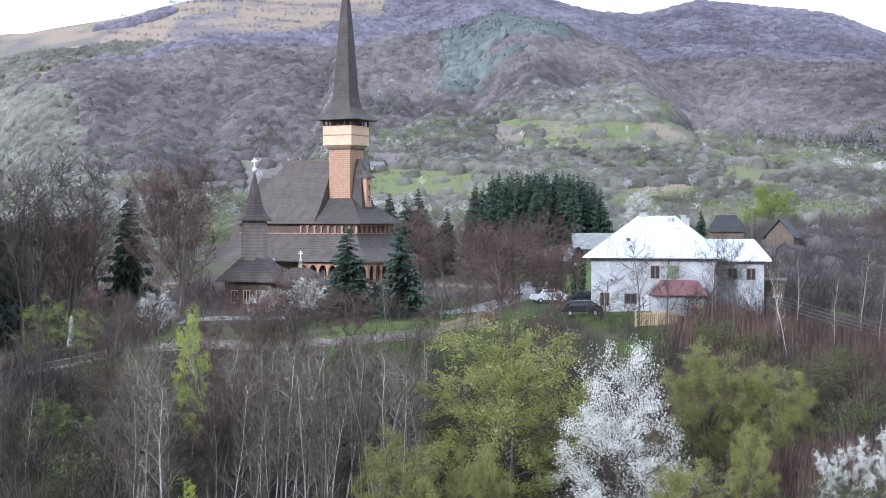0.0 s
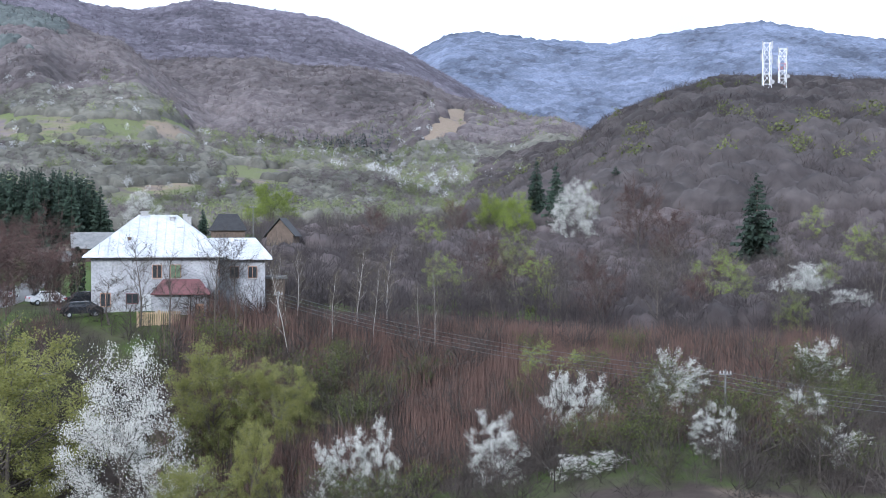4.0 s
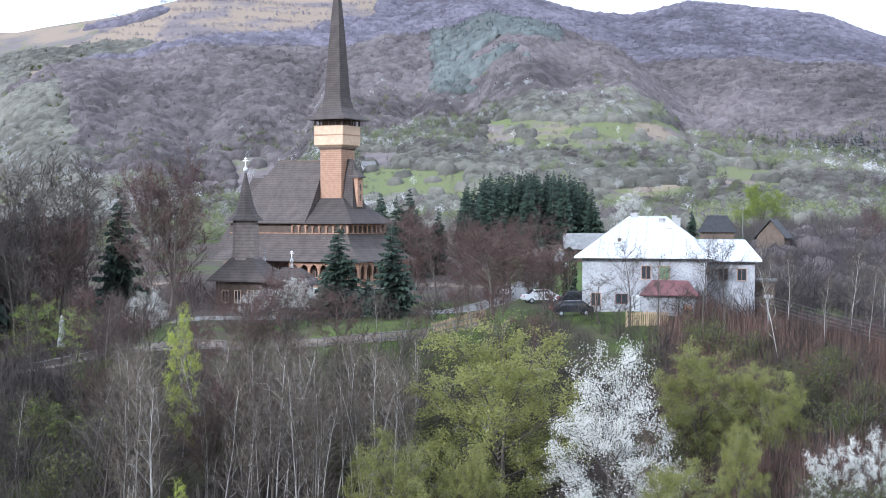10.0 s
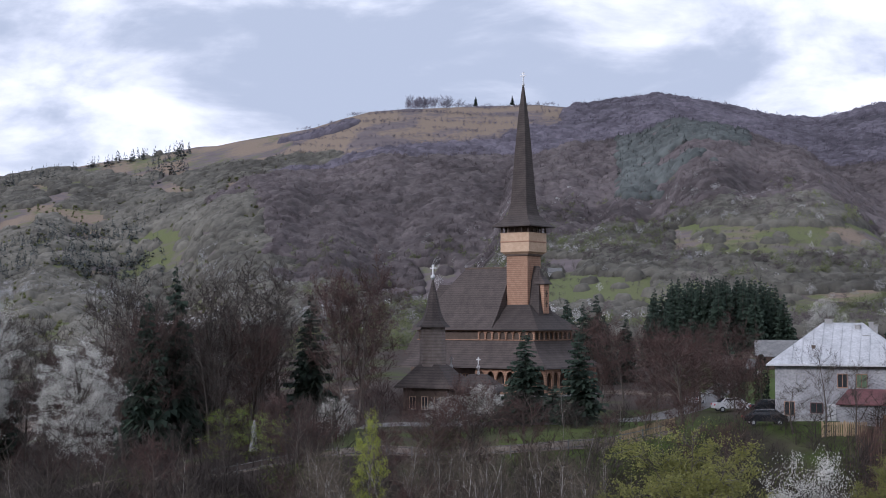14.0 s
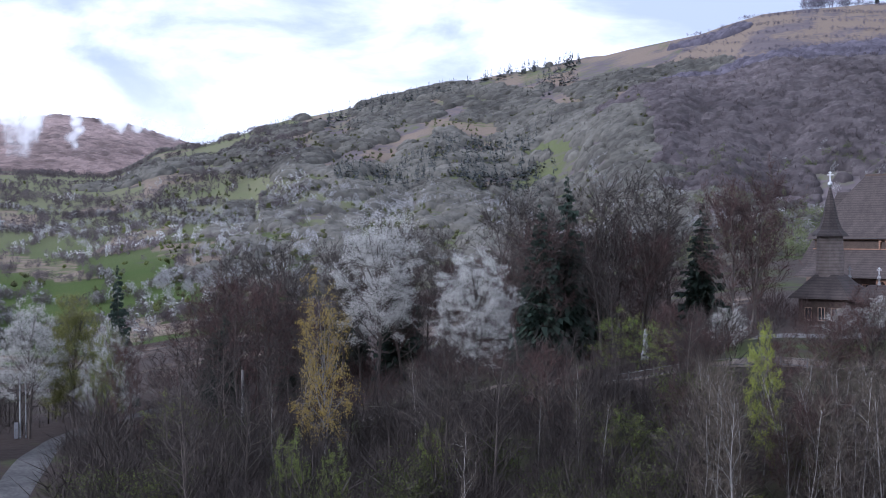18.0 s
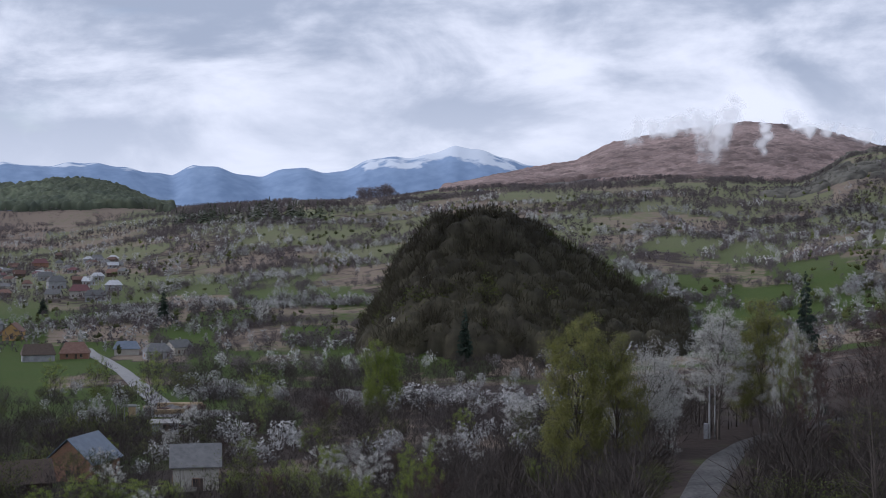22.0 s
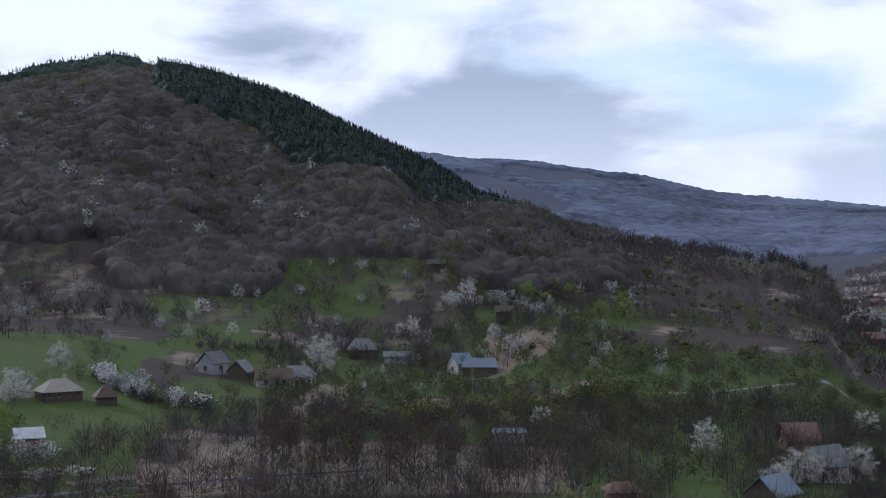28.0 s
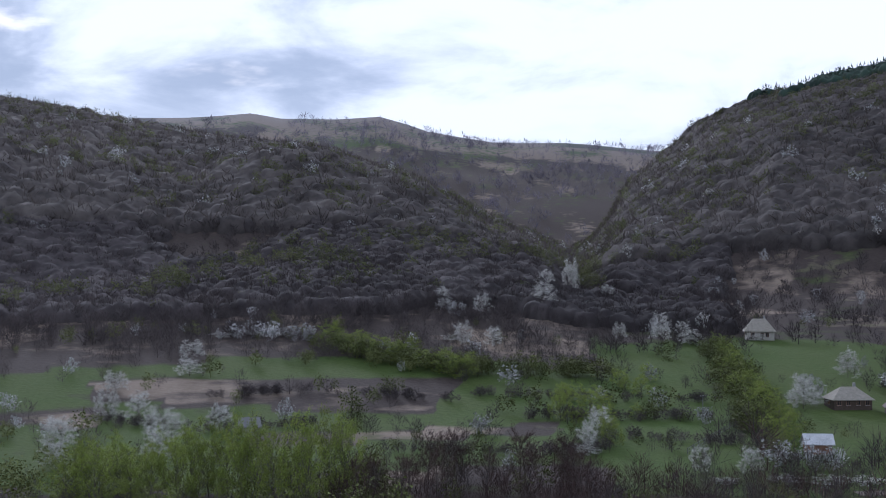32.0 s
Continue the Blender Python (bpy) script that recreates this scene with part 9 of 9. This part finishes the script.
# ---- fences ----
def fence(name, label, pts, h, step, material, board=True):
    """Posts, rails and upright boards along a line; one thing."""
    p = [Vector((*polar(a, r), 0)) for a, r in pts]
    root = thing(name, label, "fence", *pts[0])
    inv = root.matrix_basis.inverted()
    bm_post = box_bm(-0.07, 0.07, -0.07, 0.07, -0.4, h + 0.12, 0.015)
    me_post = bpy.data.meshes.new("post"); bm_post.to_mesh(me_post); bm_post.free()
    bm_board = box_bm(-0.075, 0.075, -0.015, 0.015, 0.08, h)
    me_board = bpy.data.meshes.new("board"); bm_board.to_mesh(me_board); bm_board.free()
    for a, b in zip(p, p[1:]):
        d = b - a
        n = max(1, round(d.length / step))
        ang = math.degrees(math.atan2(d.y, d.x))
        for i in range(n):
            q0, q1 = a + d * i / n, a + d * (i + 1) / n
            z0, z1 = [float(land([q.x], [q.y])[0]) for q in (q0, q1)]
            mesh_part("post", me_post, material, root, m=inv @ pose(q0.x, q0.y, z0, 0, 0, ang))
            for hh in ((0.3, h - 0.25) if board else (h * 0.35, h * 0.9)):
                bm = frustum(bmesh.new(), [[(q.x - 0.02 * d.y / d.length * sg, q.y + 0.02 * d.x / d.length * sg, z + hh + zz) for sg, zz in ((-1, 0), (1, 0), (1, 0.09), (-1, 0.09))] for q, z in ((q0, z0), (q1, z1))])
                part("rail", bm, material, root, m=inv)
            if board:
                k = int((q1 - q0).length / 0.2)
                for j in range(k):
                    q = q0.lerp(q1, (j + 0.5) / k)
                    z = z0 + (z1 - z0) * (j + 0.5) / k
                    mesh_part("board", me_board, material, root, m=inv @ pose(q.x, q.y, z, 0, 0, ang) @ pose(0, -0.05, 0))


fence("plank_fence", "pale plank fence below the white house", ((8.3, 147), (10.0, 147.5)), 1.5, 2.2, "fence_wood")
fence("bluff_fence", "long weathered wooden fence along the footpath", ((-16, 152), (-12, 149), (-8, 146), (-4, 145.5), (-0.5, 146), (2.2, 149)), 1.15, 2.6, "old_roof", False)
fence("plank_fence", "pale plank fence at the bend of the path", ((0.4, 147), (2.6, 150.5)), 1.4, 2.2, "fence_wood")
fence("meadow_fence", "thin post and rail fence between meadows", ((-114.5, 262), (-112.5, 300), (-111.5, 330)), 1.1, 4, "old_roof", False)
fence("meadow_fence", "row of pale posts along the stream", ((-112, 214), (-106, 216), (-101, 222)), 1.2, 3, "pale_plank", False)
fence("meadow_fence", "post and rail fence on the far field", ((-55.5, 500), (-53.5, 490), (-52, 488)), 1.2, 5, "old_roof", False)


# ---- parked cars ----
def car(az, r, turn, paint, label):
    c = thing("car", label, "car", az, r, turn, "parked cars")
    side = [(-2.2, 0.45), (-2.25, 0.85), (-2.05, 1.05), (-1.5, 1.12), (-0.95, 1.62), (0.9, 1.66), (1.7, 1.15), (2.15, 1.0), (2.25, 0.7), (2.2, 0.42)]
    rings = []
    for y, k in ((-0.86, 0.96), (-0.8, 1.0), (0.8, 1.0), (0.86, 0.96)):
        rings.append([(x * k, y * (0.86 if z > 1.3 else 1.0), z) for x, z in side])
    body = part("body", frustum(bmesh.new(), rings), paint, c)
    for y in (-0.80, 0.80):
        part("side_window", frustum(bmesh.new(), [[(x, y * 0.93 + dy, z) for x, z in ((-1.3, 1.14), (1.45, 1.16), (0.85, 1.58), (-0.9, 1.55))] for dy in (-0.03 + (0.02 if y > 0 else -0.02), 0.03 + (0.02 if y > 0 else -0.02))]), "glass", c)
    part("windscreen", frustum(bmesh.new(), [[(x, y, z) for x, z in ((1.74, 1.16), (1.78, 1.18), (1.0, 1.66), (0.96, 1.63))] for y in (-0.66, 0.66)]), "glass", c)
    part("rear_window", frustum(bmesh.new(), [[(x, y, z) for x, z in ((-1.56, 1.14), (-1.6, 1.17), (-1.04, 1.63), (-1.0, 1.6))] for y in (-0.66, 0.66)]), "glass", c)
    for x in (-1.35, 1.4):
        for y in (-0.82, 0.82):
            w = part("wheel", frustum(bmesh.new(), [[(x + 0.33 * math.cos(a), y + dy, 0.33 + 0.33 * math.sin(a)) for a in np.arange(0, 6.2, 0.52)] for dy in (-0.1, 0.1)]), "glass", c, "black tyre")
            part("rim", frustum(bmesh.new(), [[(x + 0.19 * math.cos(a), y + dy, 0.33 + 0.19 * math.sin(a)) for a in np.arange(0, 6.2, 0.52)] for dy in (-0.115, 0.115)]), "steel", w)
    for y in (-0.6, 0.6):
        part("headlight", box_bm(2.12, 2.22, y - 0.16, y + 0.16, 0.72, 0.9, 0.02), "plaster", c)
        part("tail_light", box_bm(-2.26, -2.16, y - 0.14, y + 0.14, 0.78, 0.98, 0.02), "red_tile", c)


M["car_dark"] = mat("car_dark", (0.012, 0.014, 0.018), (0.02, 0.022, 0.026), 1, 0.25, spec=0.6)
M["car_white"] = mat("car_white", (0.55, 0.56, 0.57), (0.65, 0.65, 0.66), 1, 0.3, spec=0.6)
car(6.1, 151, 12, "car_dark", "black car parked by the white house")
car(6.3, 166, 8, "car_dark", "dark car parked behind the house corner")
car(4.8, 172, 20, "car_white", "silver-white car parked on the grass")
car(3.4, 185, 80, "car_white", "white car parked on the lane")
car(-60.3, 306, 30, "car_dark", "dark car parked at the timber yard")

# clipped columnar thujas by the house
for az, r, h in ((5.1, 185, 6.6), (6.0, 182, 6.2), (4.4, 200, 5.5)):
    t = thing("thuja", "dark clipped columnar thuja beside the house", "tree", az, r, 0, "thujas")
    rng = np.random.default_rng(int(az * 10))
    z = rng.uniform(0.2, h, 900); a = rng.uniform(0, 6.28, 900)
    rad = 0.95 * np.minimum(1, (h - z) / 1.6 + 0.15) * rng.uniform(0.7, 1.05, 900)
    v, f = flakes(rng, np.stack([rad * np.cos(a), rad * np.sin(a), z], 1), 0.34)
    tagged(mesh_part("crown", array_mesh("crown", v, f, "needle"), "needle", t), kind="stuff")
    part("trunk", cylinder(0.12, 0.05, -0.4, h * 0.8), "bark", t)

# white statue in the garden by the church
st = frustum(bmesh.new(), [ngon(0, 0, r, z, 10) for r, z in ((0.6, 0), (0.6, 0.8), (0.42, 0.85), (0.38, 1.6), (0.30, 2.4), (0.36, 2.9), (0.16, 3.2), (0.19, 3.45), (0.08, 3.65))])
sx, sy, sz = ground_at(-14.35, 168)
tagged(part("statue", st, "plaster", m=pose(sx, sy, sz)), "plain white stone figure on a plinth in the garden", "statue")

# stacked timber and planks at the yard
lr = random.Random(9)
for i in range(9):
    az, r = -60.2 + lr.uniform(-1.6, 0.9), 352 + lr.uniform(-14, 12)
    s = thing("timber_stack", "stack of sawn yellow timber at the yard", "timber", az, r, lr.uniform(-12, 12), "timber stacks")
    w = lr.uniform(4, 7)
    for j in range(4):
        for k in range(3):
            part("beam", box_bm(-w / 2, w / 2, k * 0.55, k * 0.55 + 0.5, 0.05 + j * 0.3, 0.30 + j * 0.3, 0.02), "fence_wood" if i % 3 else "rust_roof", s)
ys = thing("yellow_silo", "narrow yellow plank hut at the yard", "hut", -62.6, 330, 0)
part("wall", box_bm(-0.8, 0.8, -0.8, 0.8, -0.5, 3.4, 0.03), "fence_wood", ys)
part("roof", gable_roof(-1.0, 1.0, -1.0, 1.0, 3.3, 3.7), "old_roof", ys)
for az, r in ((-60.9, 345), (-61.1, 349)):
    g = thing("gravel_heap", "grey heap of gravel beside the road", "heap", az, r, 0, "gravel heaps")
    part("heap", frustum(bmesh.new(), [ngon(0, 0, 3.2, -0.3, 12), ngon(0.1, 0, 2.2, 0.7, 12), ngon(0.2, 0.1, 0.4, 1.7, 12)]), "gravel", g)
